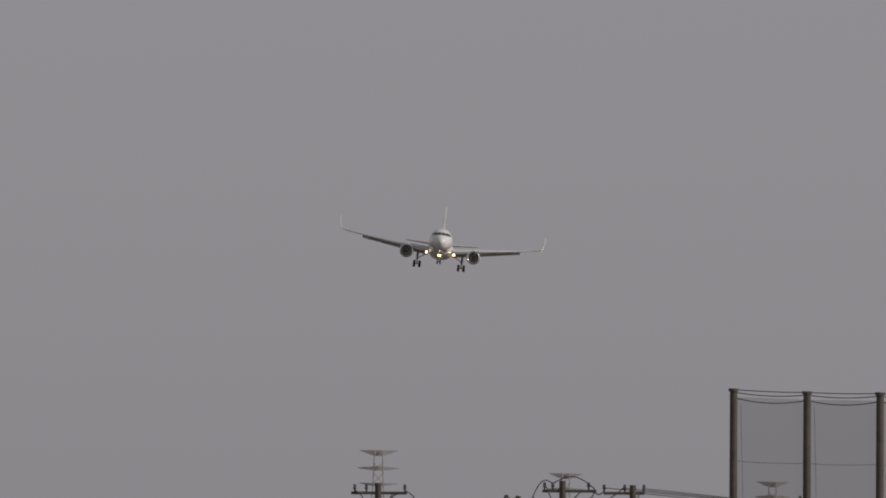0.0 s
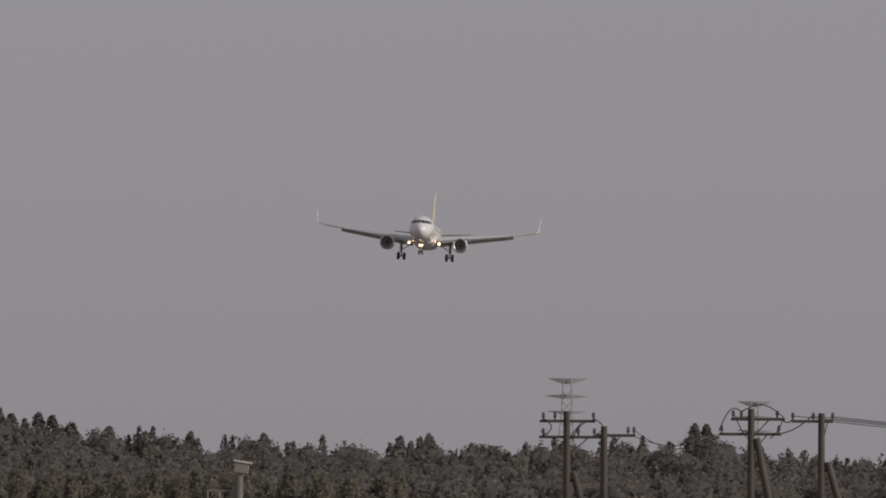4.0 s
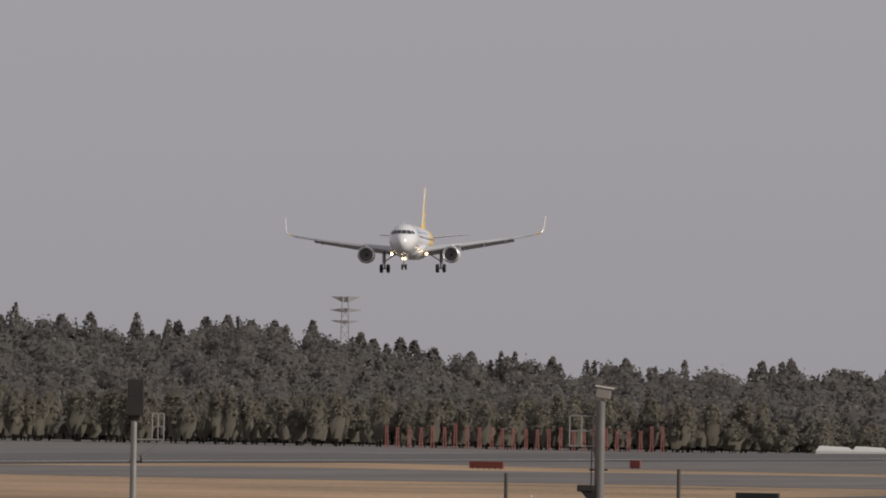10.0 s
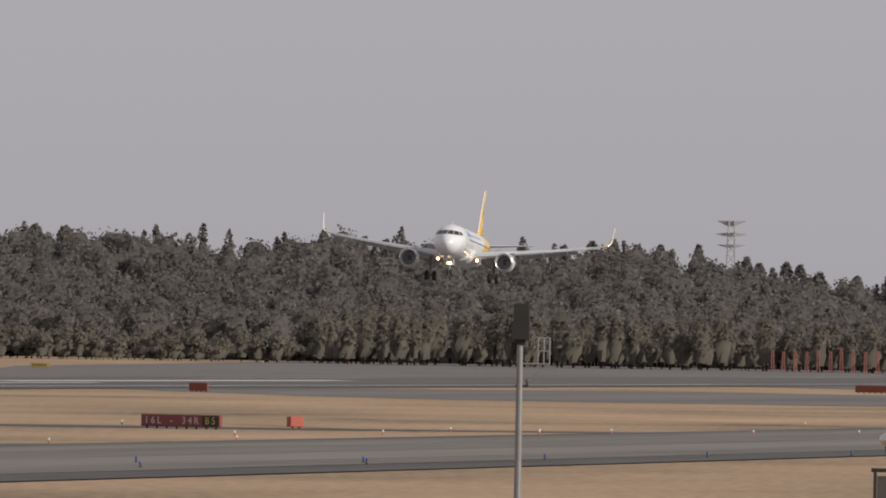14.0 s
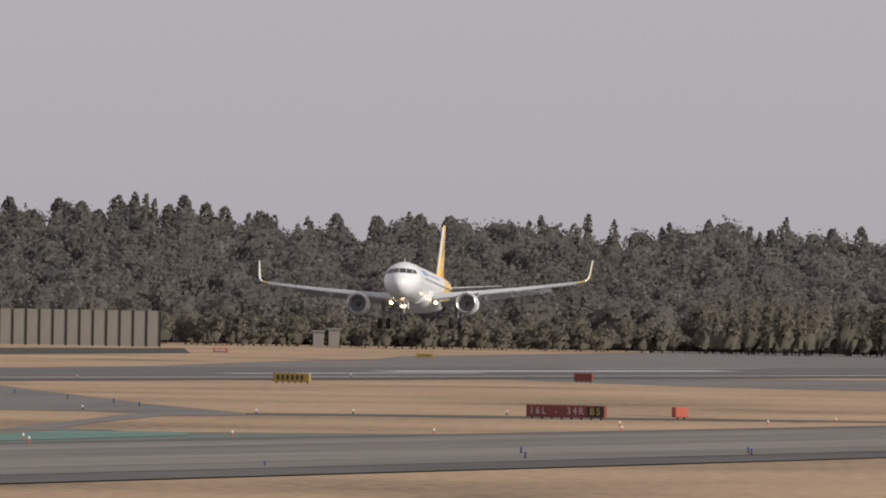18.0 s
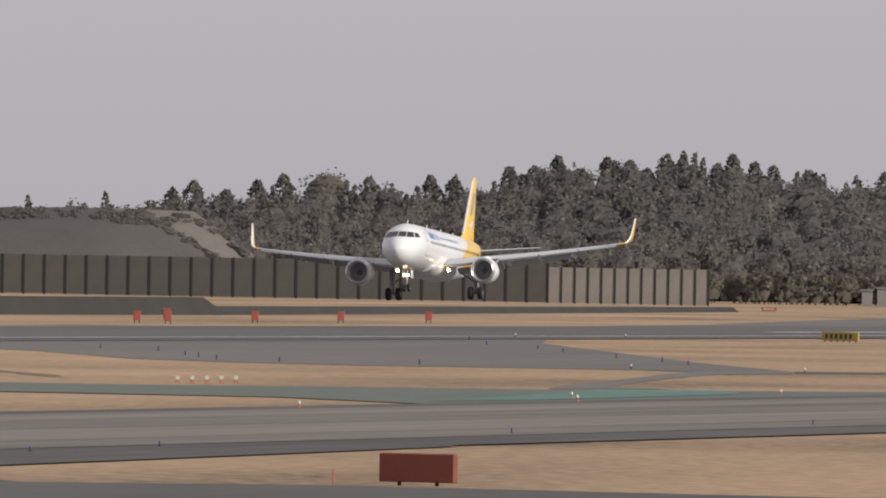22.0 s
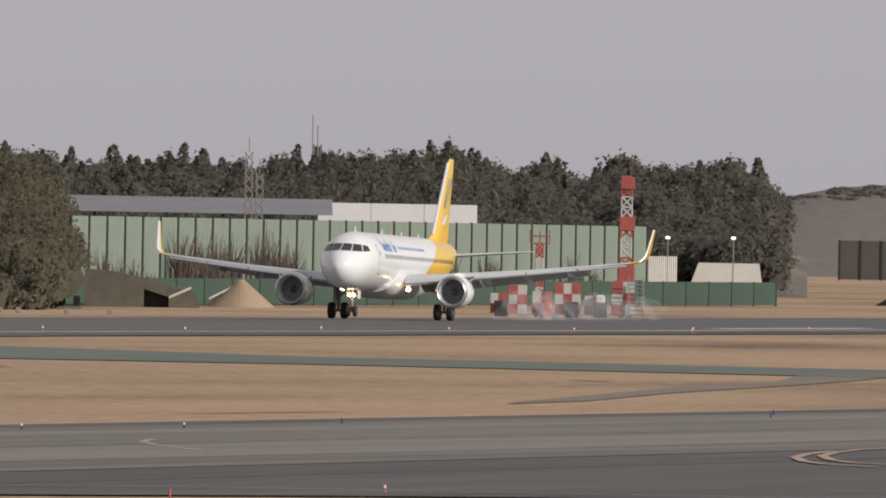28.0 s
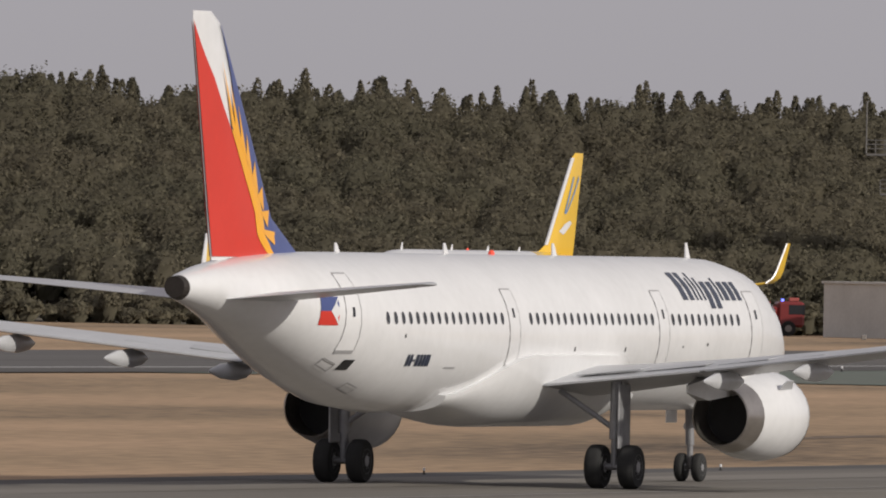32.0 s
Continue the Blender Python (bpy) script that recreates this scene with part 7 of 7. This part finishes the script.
    bmesh.ops.recalc_face_normals(bm, faces=bm.faces)
    return tagged(smooth(part(name, bm, mat), 60), label, "mound", kind="structure")


HEAP = material("dull_brown_spoil_heap", (0.185, 0.165, 0.145), 0.95, scale=0.05, vary=0.25, fine=14, tint=(0.15, 0.138, 0.125))
DARK_HEAP = material("dark_gravel_heap", (0.095, 0.088, 0.082), 0.95, scale=0.05, vary=0.2)
ANTENNA_HILL_CREST = ((-8.800, 4.0), (-8.591, 11.8), (-8.306, 14.9), (-8.019, 16.0), (-7.840, 15.2), (-7.741, 13.7), (-7.625, 13.5), (-7.517, 13.5), (-7.200, 13.8), (-6.944, 14.0), (-6.700, 13.6), (-6.450, 4.0))
mound("antenna_hill", "dark flat-topped hill carrying an antenna", ANTENNA_HILL_CREST, 3150, HEAP)
SPOIL_HEAP_CREST = ((-7.805, 4.00), (-7.724, 7.08), (-7.634, 10.44), (-7.563, 12.39), (-7.491, 13.11), (-7.241, 13.44), (-7.061, 13.70), (-6.829, 12.61), (-6.578, 4.41))
mound("spoil_heap", "dark spoil heap beyond the fence", SPOIL_HEAP_CREST, 3000, DARK_HEAP)


def scrub_on(crest, d, count, seed, a0, a1, depth=60.0):
    """Low bushes strewn over the front of a mound."""
    rs = random.Random(seed)
    out = []
    for i in range(count):
        q = 0.86 + 0.14 * (i + rs.random()) / count
        a = a0 + (a1 - a0) * rs.random()
        z = float(np.interp(a, [c[0] for c in crest], [c[1] for c in crest]))
        dd = d - depth * (0.5 - 0.5 * q)
        rise_ = float(np.interp(q, (0, 0.56, 1), (0, 0.62, 1)))
        p = polar(a, dd)
        h = rs.uniform(0.9, 1.9)
        out.append((p.x, p.y, -0.7 + (z + 0.7) * rise_ - 0.82 * h, h, rs.uniform(0.9, 1.7), "round"))
    return out


woods("mound_scrub", scrub_on(ANTENNA_HILL_CREST, 3150, 260, 41, ANTENNA_HILL_CREST[0][0], ANTENNA_HILL_CREST[-1][0]) + scrub_on(SPOIL_HEAP_CREST, 3000, 110, 42, SPOIL_HEAP_CREST[4][0], SPOIL_HEAP_CREST[-1][0]), FAR_WOOD, "dull brown scrub along the crests of the spoil mounds", 200, 0.16, "bushes")
ob = stand("hill_antenna", "grey lattice antenna on the flat hill", "antenna", polar(-7.850, 3150, 15.2))
tubes("mast_bar", [((x, 0, 0), (x, 0, h)) for x, h in ((-1.3, 5.8), (-0.5, 6.2), (0.1, 7.4), (0.8, 6.2), (1.7, 5.6))] + [((-1.3, 0, z), (1.7, 0, z)) for z in (1.2, 2.4, 3.6, 4.4, 5.2)] + [((-1.3, 0, 0), (0.1, 0, 2.6)), ((0.1, 0, 2.6), (1.7, 0, 5.2)), ((1.7, 0, 0), (0.1, 0, 2.6)), ((0.1, 0, 2.6), (-1.3, 0, 5.2))], 0.11, GREY_WALL, ob)
block("antenna_hut", GREY_WALL, ob, -4.2, -2.4, 0, 2, 0, 2.4, 0.03)
ob = stand("far_machine_shed", "small far shed and excavator on the spoil heap", "shed", polar(-7.632, 2990, 13.52 - 0.3))
block("shed_body", GREY_WALL, ob, -1.4, 1.4, 0, 2, 0, 1.6, 0.03)
tubes("pole", [((0, 0, 1.5), (0, 0, 4.4))], 0.06, GREY_WALL, ob)
ob = stand("excavator", "far orange excavator on the spoil heap, paled for haze", "excavator", polar(-7.530, 2990, 13.43 - 0.2))
block("cab", PALE_RED, ob, -1.2, 0.8, 0, 1.6, 0.5, 1.5, 0.1)
block("track", BLACK_BOX, ob, -1.4, 1.0, 0, 1.6, 0, 0.5, 0.1)
tubes("arm", [((0.6, 0, 1.2), (2.0, 0, 1.6)), ((2.0, 0, 1.6), (2.7, 0, 0.6))], 0.14, PALE_RED, ob)

# far end of the runway: red approach-light frames, glasshouses
rf = tagged(new("approach_light_frames"), "row of red approach-light frames, paled for haze", "light frames")
rf.location = polar(-1.5, 3030, -0.6)
rg = random.Random(9)
a = -1.904
while a < -1.016:
    p = polar(a, 3030 + rg.uniform(-25, 25), -0.6) - rf.location
    h = rg.uniform(3.5, 4.4)
    bm = bmesh.new()
    for dx in (-0.22, 0.22):
        tube(bm, p + Vector((dx, 0, 0)), p + Vector((dx * 0.6, 0, h)), 0.09, seg=6)
    for q in (0.25, 0.5, 0.75, 0.98):
        tube(bm, p + Vector((-0.4, 0, h * q)), p + Vector((0.4, 0, h * q)), 0.06, seg=5)
    part("light_frame", bm, PALE_RED, rf)
    a += rg.uniform(0.033, 0.041)
for x0, x1, y0 in ((1372, 1442, 803), (1436, 1505, 812)):
    w = (x1 - x0) / 32000 * 3040
    ob = stand("glasshouse", "far low white glasshouse roof", "glasshouse", polar(-3.000 + math.degrees((x0 + x1) / 2 / 32000), 3040, -0.6))
    bm = bmesh.new()
    loft(bm, [[(-w / 2, 0, 0), (-w / 2, 8, 0), (-w / 2, 8, 0.8), (-w / 2 + 0.6, 4, 1.7), (-w / 2, 0, 0.8)], [(w / 2, 0, 0), (w / 2, 8, 0), (w / 2, 8, 0.8), (w / 2 - 1.2, 4, 1.5), (w / 2, 0, 0.8)]])
    bmesh.ops.recalc_face_normals(bm, faces=bm.faces)
    part("roof", bm, OFF_WHITE, ob)
# lit lamps and pale houses far behind
for az_, z_ in ((-8.844, 5.92), (-8.636, 5.98)):
    ob = stand("lamp_post", "lamp post with a small lit head", "lamp", polar(az_, 1850, -0.6), group="lit lamp posts")
    tubes("mast", [((0, 0, 0), (0, 0, z_ + 0.6))], 0.08, GREY_WALL, ob)
    block("lamp_head", GLOW, ob, -0.22, 0.22, -0.2, 0.2, z_ + 0.55, z_ + 0.8, 0.05, "lit lamp head")
for k, (a, zt_) in enumerate(((-4.563, 2.6), (-4.514, 3.0))):
    ob = stand("far_house", "small far pale house among bare trees", "house", polar(a, 3050, -0.6))
    block("wall", GREY_WALL, ob, -0.9, 0.9, 0, 3, 0, zt_, 0.02)
    block("roof", ROOF_SHEET, ob, -1.1, 1.1, -0.2, 3.2, zt_, zt_ + 0.3, 0.02)
# soil heap and earth shelter with pale copings, scattered boxes by the hill
ob = stand("soil_heap", "heap of pale soil beside the runway", "heap", polar(-10.194, 1560, -0.6))
bm = bmesh.new()
bmesh.ops.create_cone(bm, cap_ends=True, segments=16, radius1=3.0, radius2=0.25, depth=2.4, matrix=Matrix.Translation((0, 0, 1.2)))
for v in bm.verts:
    v.co.x *= 1.0 + 0.15 * math.sin(v.co.y * 3)
smooth(part("soil_cone", bm, SAND, ob))
bm = bmesh.new()
loft(bm, [[(-2.75, -0.9, 0.62), (-2.75, -0.3, 0.62), (-2.72, -0.3, 0.80), (-2.72, -0.9, 0.80)], [(-0.75, -0.5, 1.62), (-0.75, 0.1, 1.62), (-0.72, 0.1, 1.82), (-0.72, -0.5, 1.82)]])
part("coping", bm, OFF_WHITE, ob, "pale slanted concrete coping")
ob = stand("earth_shelter", "dark earth-covered shelter with a black opening and pale coping", "shelter", polar(-10.42, 1530, -0.6))
for outline, y0, y1 in ((((-7.2, 0), (-7.2, 3.15), (-4.6, 2.95), (-2.4, 2.45), (0.2, 1.75), (1.9, 1.55), (2.6, 0)), 1.6, 8.0), (((-7.2, 0), (-7.2, 3.2), (-4.6, 3.0), (-2.15, 2.45), (-2.15, 0)), 0.0, 1.597), (((-2.147, 1.55), (-2.147, 2.44), (-0.05, 1.85), (-0.05, 0.9)), 0.2, 1.597), (((-0.047, 0), (-0.047, 0.75), (1.85, 1.6), (2.5, 0)), 0.0, 1.597)):
    bm = bmesh.new()
    loft(bm, [[(x, y0, z) for x, z in outline], [(x, y1, z) for x, z in outline]])
    bmesh.ops.recalc_face_normals(bm, faces=bm.faces)
    part("earth_body", bm, UNDERGROWTH, ob)
# shade inside the shelter is a black panel, not a hollow
block("opening", DARK, ob, -2.14, -0.055, 1.4, 1.59, 0.0, 1.5, 0.0, "black panel in place of the unlit shelter opening")
bm = bmesh.new()
loft(bm, [[(-0.05, -0.1, 0.76), (-0.05, 0.5, 0.76), (-0.02, 0.5, 0.98), (-0.02, -0.1, 0.98)], [(1.85, -0.1, 1.61), (1.85, 0.5, 1.61), (1.85, 0.5, 1.82), (1.85, -0.1, 1.82)]])
part("coping", bm, OFF_WHITE, ob, "pale slanted concrete coping")
for x_, y_, w in ((1210, 515, 34), (1240, 518, 20), (1165, 512, 12)):
    ob = stand("storage_box", "small grey storage box in the grass", "box", polar(-12.799 + math.degrees(x_ / 32000), 1540, -0.6), group="grey boxes")
    block("body", GREY_WALL, ob, -w / 42, w / 42, 0, 1.2, 0, 0.8, 0.05)
    block("lid", OFF_WHITE, ob, -w / 44, w / 44, 0.05, 1.15, 0.8, 0.9, 0.02)
for t0, xs in ((-11.314, (58, 85, 200, 232, 318, 395)), (-12.344, (143, 220, 290, 497, 512))):
    for x_ in xs:
        ob = stand("ground_box", "small pale cabinet in the dry grass", "cabinet", polar(t0 + math.degrees(x_ / 32000), 1400, -0.6), group="ground cabinets")
        block("body", GREY_WALL, ob, -0.2, 0.2, 0, 0.4, 0, 0.4, 0.04)
# shrubs before the noise wall, bare trees behind the fence
TWIG = material("brown_winter_twigs", (0.13, 0.10, 0.085), 0.9, scale=1.0, vary=0.25)
rg = random.Random(31)
for x_ in (160, 175, 190, 300, 330, 345, 372, 120, 60, 15, -20, -60, -100, -140, -168, -180, -197, -210, -228, -260, -272, -284, -300, -311, -322, -340, -351, -362, -370, -400, -420, -445, -470, -500):
    a = -9.736 + math.degrees(x_ / 32000)
    d = 1556 + (a - (-10.738)) / (-8.912 - (-10.738)) * 220 - 9
    h = rg.uniform(2.5, 5.4) if not -10.43 < a < -10.0 else rg.uniform(5.2, 7.6)
    ob = tagged(stand("winter_shrub", "thin leafless brown shrub before the noise wall", "shrub", polar(a, d, -0.6), group="wall shrubs"))
    bm = bmesh.new()
    for k in range(46):
        q, b = rg.uniform(0, math.tau), rg.uniform(0.02, 0.24)
        foot = Vector((rg.uniform(-0.25, 0.25), rg.uniform(-0.2, 0.2), rg.uniform(0.0, 0.45) * h))
        tube(bm, foot, foot + Vector((math.cos(q) * b * h, math.sin(q) * b * h, rg.uniform(0.3, 0.58) * h)), 0.055, 0.015, 4)
    part("bush", bm, TWIG, ob)
    bm = bmesh.new()
    tube(bm, (0, 0, -0.1), (0, 0, h * 0.6), 0.09, 0.04, 6)
    part("stem", bm, TWIG, ob)
for a in (-6.279,):
    tree(a, 6.5 + (23.54 - 6.5) * 3385 / 3480, 3385, 16, 6.5, "round", BARE, "pale leafless round-crowned tree", -0.6, 900, 0.3, "", (FAR_TOPS, 2150, 3230, 3400, 10))

# tyre smoke left behind at touchdown: thin pale puffs that drift and sink
SMOKE = bpy.data.materials.new("thin_tyre_smoke")
SMOKE.use_nodes = True
_n, _l = SMOKE.node_tree.nodes, SMOKE.node_tree.links
_t = _n.new("ShaderNodeBsdfTransparent")
_m = _n.new("ShaderNodeMixShader")
_w = _n.new("ShaderNodeTexNoise")
_w.inputs["Scale"].default_value = 0.5
_w.inputs["Detail"].default_value = 5
_r = _n.new("ShaderNodeMapRange")
_r.inputs["From Min"].default_value, _r.inputs["From Max"].default_value = 0.25, 0.75
_r.inputs["To Max"].default_value = 0.17
_l.new(_w.outputs["Fac"], _r.inputs["Value"])
_l.new(_r.outputs["Result"], _m.inputs[0])
_n["Principled BSDF"].inputs["Base Color"].default_value = (0.72, 0.73, 0.78, 1)
_n["Principled BSDF"].inputs["Roughness"].default_value = 1.0
_l.new(_t.outputs[0], _m.inputs[1])
_l.new(_n["Principled BSDF"].outputs[0], _m.inputs[2])
_l.new(_m.outputs[0], _n["Material Output"].inputs["Surface"])
PUFFS = []
rg = random.Random(77)
for k in range(9):
    ob = tagged(new("tyre_smoke"), "thin pale puff of tyre smoke over the runway", "smoke", "tyre smoke puffs")
    bm = bmesh.new()
    r = rg.uniform(1.25, 1.7)
    bmesh.ops.create_icosphere(bm, subdivisions=4, radius=r, matrix=Matrix.Diagonal((rg.uniform(1.1, 1.5), 1.2, rg.uniform(0.8, 1.05), 1)))
    for v in bm.verts:
        v.co *= 1 + 0.22 * math.sin(v.co.x * 2.1 + k) * math.cos(v.co.z * 2.7 + v.co.y) + 0.12 * math.sin(v.co.x * 5.3 + v.co.z * 4.1 + k)
        v.co.z += 0.5
    smooth(part("puff", bm, SMOKE, ob), 180)
    PUFFS.append((ob, k, rg.uniform(-1.2, 1.2)))


# ---- movement ----
def craft(s, n, z, yaw, pitch=0.0, roll=0.0):
    """An aircraft's pose on the plan: its heading by the compass, nose up and right wing down, in degrees."""
    p = sn(s, n, z)
    return Matrix.Translation(p) @ Euler((radians(roll), radians(-pitch), radians(90 - yaw))).to_matrix().to_4x4()


SMOKE_S = ((1810.2, 27.58), (1801.3, 27.44), (1792.2, 27.29), (1781.5, 27.12), (1787.0, 27.20), (1796.5, 27.36), (1928.0, 29.55), (1925.5, 29.48), (1923.0, 29.40))


def motions():
    walk(airliner_a, [
        (0, craft(-14.3, -2.33, 57.11, 180.16, 2.50, -5.30)),
        (0.5, craft(17.4, -3.00, 55.34, 180.11, 2.42, -5.25)),
        (1, craft(49.0, -3.30, 53.55, 180.16, 2.35, -0.39)),
        (1.5, craft(80.7, -3.53, 51.68, 180.17, 2.28, -0.24)),
        (2, craft(112.4, -3.69, 49.92, 180.56, 2.20, 2.47)),
        (2.5, craft(144.9, -3.69, 48.11, 181.15, 2.38, 2.07)),
        (3, craft(177.4, -3.99, 46.10, 181.98, 2.55, 1.19)),
        (3.5, craft(209.8, -4.43, 44.11, 182.54, 2.73, -0.76)),
        (4, craft(242.3, -4.45, 42.47, 182.75, 2.90, -1.84)),
        (4.5, craft(275.6, -4.66, 41.01, 182.75, 2.84, -2.62)),
        (6.5, craft(408.8, -4.25, 34.86, 182.78, 2.60, 1.38)),
        (7, craft(442.1, -4.02, 33.66, 183.13, 2.30, 2.90)),
        (7.5, craft(476.0, -3.88, 32.30, 183.61, 2.20, 3.84)),
        (8, craft(509.9, -4.22, 30.47, 183.83, 2.10, 0.85)),
        (8.5, craft(543.8, -4.72, 28.75, 183.62, 2.05, -3.22)),
        (9, craft(577.7, -4.89, 27.37, 183.29, 2.00, -4.68)),
        (9.5, craft(611.9, -4.44, 26.08, 183.23, 1.50, -1.00)),
        (10, craft(646.0, -3.97, 24.85, 183.51, 0.80, 1.29)),
        (10.5, craft(680.3, -3.66, 23.38, 183.88, 0.60, 1.04)),
        (11, craft(714.6, -3.52, 21.61, 184.03, 0.80, -0.16)),
        (11.5, craft(749.0, -3.33, 19.66, 184.15, 1.10, 1.22)),
        (12, craft(783.3, -3.08, 17.69, 184.29, 1.70, 4.13)),
        (12.5, craft(817.7, -3.30, 15.79, 184.55, 2.20, 1.86)),
        (13, craft(852.1, -3.68, 14.06, 184.44, 2.90, -2.59)),
        (13.5, craft(886.5, -4.04, 12.92, 184.18, 2.85, -3.35)),
        (14, craft(920.8, -4.02, 11.95, 183.97, 2.70, -2.10)),
        (16.5, craft(1092.3, -3.87, 6.64, 183.28, 3.10, -0.47)),
        (17, craft(1126.6, -3.93, 5.73, 183.14, 3.18, -0.25)),
        (17.5, craft(1160.6, -3.78, 5.06, 183.35, 3.25, 0.84)),
        (18, craft(1194.5, -3.65, 4.60, 183.57, 3.33, 1.06)),
        (18.5, craft(1228.5, -3.43, 4.22, 183.78, 3.40, 0.94)),
        (19, craft(1262.5, -3.24, 3.84, 183.99, 3.48, 0.38)),
        (19.5, craft(1296.0, -2.93, 3.42, 184.21, 3.55, 2.07)),
        (20, craft(1329.6, -2.77, 3.10, 184.42, 3.62, 1.33)),
        (20.5, craft(1363.2, -2.41, 2.92, 184.71, 3.41, 0.45)),
        (21, craft(1396.7, -2.09, 3.07, 185.00, 3.19, 0.87)),
        (21.5, craft(1429.7, -1.81, 3.19, 185.29, 2.98, 2.49)),
        (22, craft(1462.6, -1.56, 2.94, 185.58, 2.76, 1.72)),
        (22.5, craft(1495.5, -1.44, 2.51, 185.87, 2.55, 0.71)),
        (23, craft(1528.5, -1.16, 2.12, 186.16, 2.33, 0.90)),
        (23.5, craft(1560.5, -1.14, 1.91, 185.76, 2.49, 1.61)),
        (24, craft(1592.5, -1.23, 1.58, 185.37, 2.66, 0.50)),
        (24.5, craft(1624.5, -1.38, 1.23, 184.97, 2.82, 0.01)),
        (25, craft(1656.6, -1.43, 0.87, 184.58, 2.98, 0.52)),
        (25.5, craft(1688.6, -1.55, 0.74, 184.18, 3.14, 0.27)),
        (26, craft(1720.6, -1.69, 0.65, 183.78, 3.30, -0.60)),
        (26.5, craft(1751.3, -1.82, 0.56, 183.78, 2.95, -0.10)),
        (27.2, craft(1794.6, -2.10, 0.10, 183.40, 2.40, 0.00)),
        (28.5, craft(1874.3, -2.68, 0.06, 182.60, 0.30, 0.00)),
        (29.5, craft(1933.8, -2.63, 0.06, 183.70, 0.00, 0.00)),
        (30, craft(1963.2, -2.55, 0.06, 184.00, 0.00, 0.00)),
        (30.5, craft(1992.2, -2.55, 0.06, 184.20, 0.00, 0.00)),
        (31, craft(2020.9, -2.53, 0.06, 184.40, 0.00, 0.00)),
        (31.5, craft(2049.2, -2.34, 0.06, 184.60, 0.00, 0.00)),
        (32, craft(2077.3, -2.96, 0.06, 186.00, 0.00, 0.00)),
    ])
    walk(airliner_b, [(t, craft(2620.4 - 9.0 * (t - 31), 190.8, 0.07, 6.6)) for t in (0, 8, 16, 24, 32)])
    # spoilers rise and reverser doors open on the landing roll
    for ob, base in MOVING_A:
        spoiler = ob.name.startswith("spoiler")
        if "gear_leg" in ob.name:
            down, t0 = (-0.36, 25.6) if "main" in ob.name else (-0.25, 27.0)
            walk(ob, [(t, pose(0, 0, z)) for t, z in ((0, down), (t0, down), (t0 + 0.6, 0), (32, 0))])
            continue
        if ob.name.startswith("wing"):
            # the wings flex up in flight and settle on the ground
            hinge = Matrix.Translation((0, base * 1.4, 2.55))
            walk(ob, [(t, hinge @ Matrix.Rotation(radians(a * base), 4, "X") @ hinge.inverted()) for t, a in ((0, 2.0), (13, 2.0), (19, 1.2), (26, 0.7), (29, -0.3), (32, -0.3))])
            continue
        if spoiler:
            turn = [(0, -6), (29.1, -6), (29.8, 34), (32, 34)]
            walk(ob, [(t, base @ Matrix.Rotation(radians(a), 4, "Y")) for t, a in turn])
        else:
            turn = [(0, 0), (29.1, 0), (29.9, -30), (32, -30)]
            walk(ob, [(t, base @ Matrix.Rotation(radians(a), 4, "Z")) for t, a in turn])
    # smoke puffs wait under the runway until the wheels touch, then rise and drift along it
    for ob, k, dn in PUFFS:
        s0, t0 = SMOKE_S[k]
        walk(ob, [(t, Matrix.Translation(sn(s, n, z))) for t, s, n, z in ((0, s0, -4, -9.0), (t0 - 0.15, s0, -4, -9.0), (t0, s0, -4 + dn, -0.4), (t0 + 1.2, s0 - 2, -3 + dn, 0.1), (max(32.0, t0 + 2.0), s0 - 8, 1 + dn, 0.6))])
    # the taxiing wheels roll
    for tyre, at, r in SPIN:
        step = min(80.0, math.degrees(0.9 / r))
        walk(tyre, [(0, pose(*at))] + [(29 + k * 0.1, Matrix.Translation(at) @ Matrix.Rotation(radians(step * k), 4, "Y")) for k in range(31)])


motions()
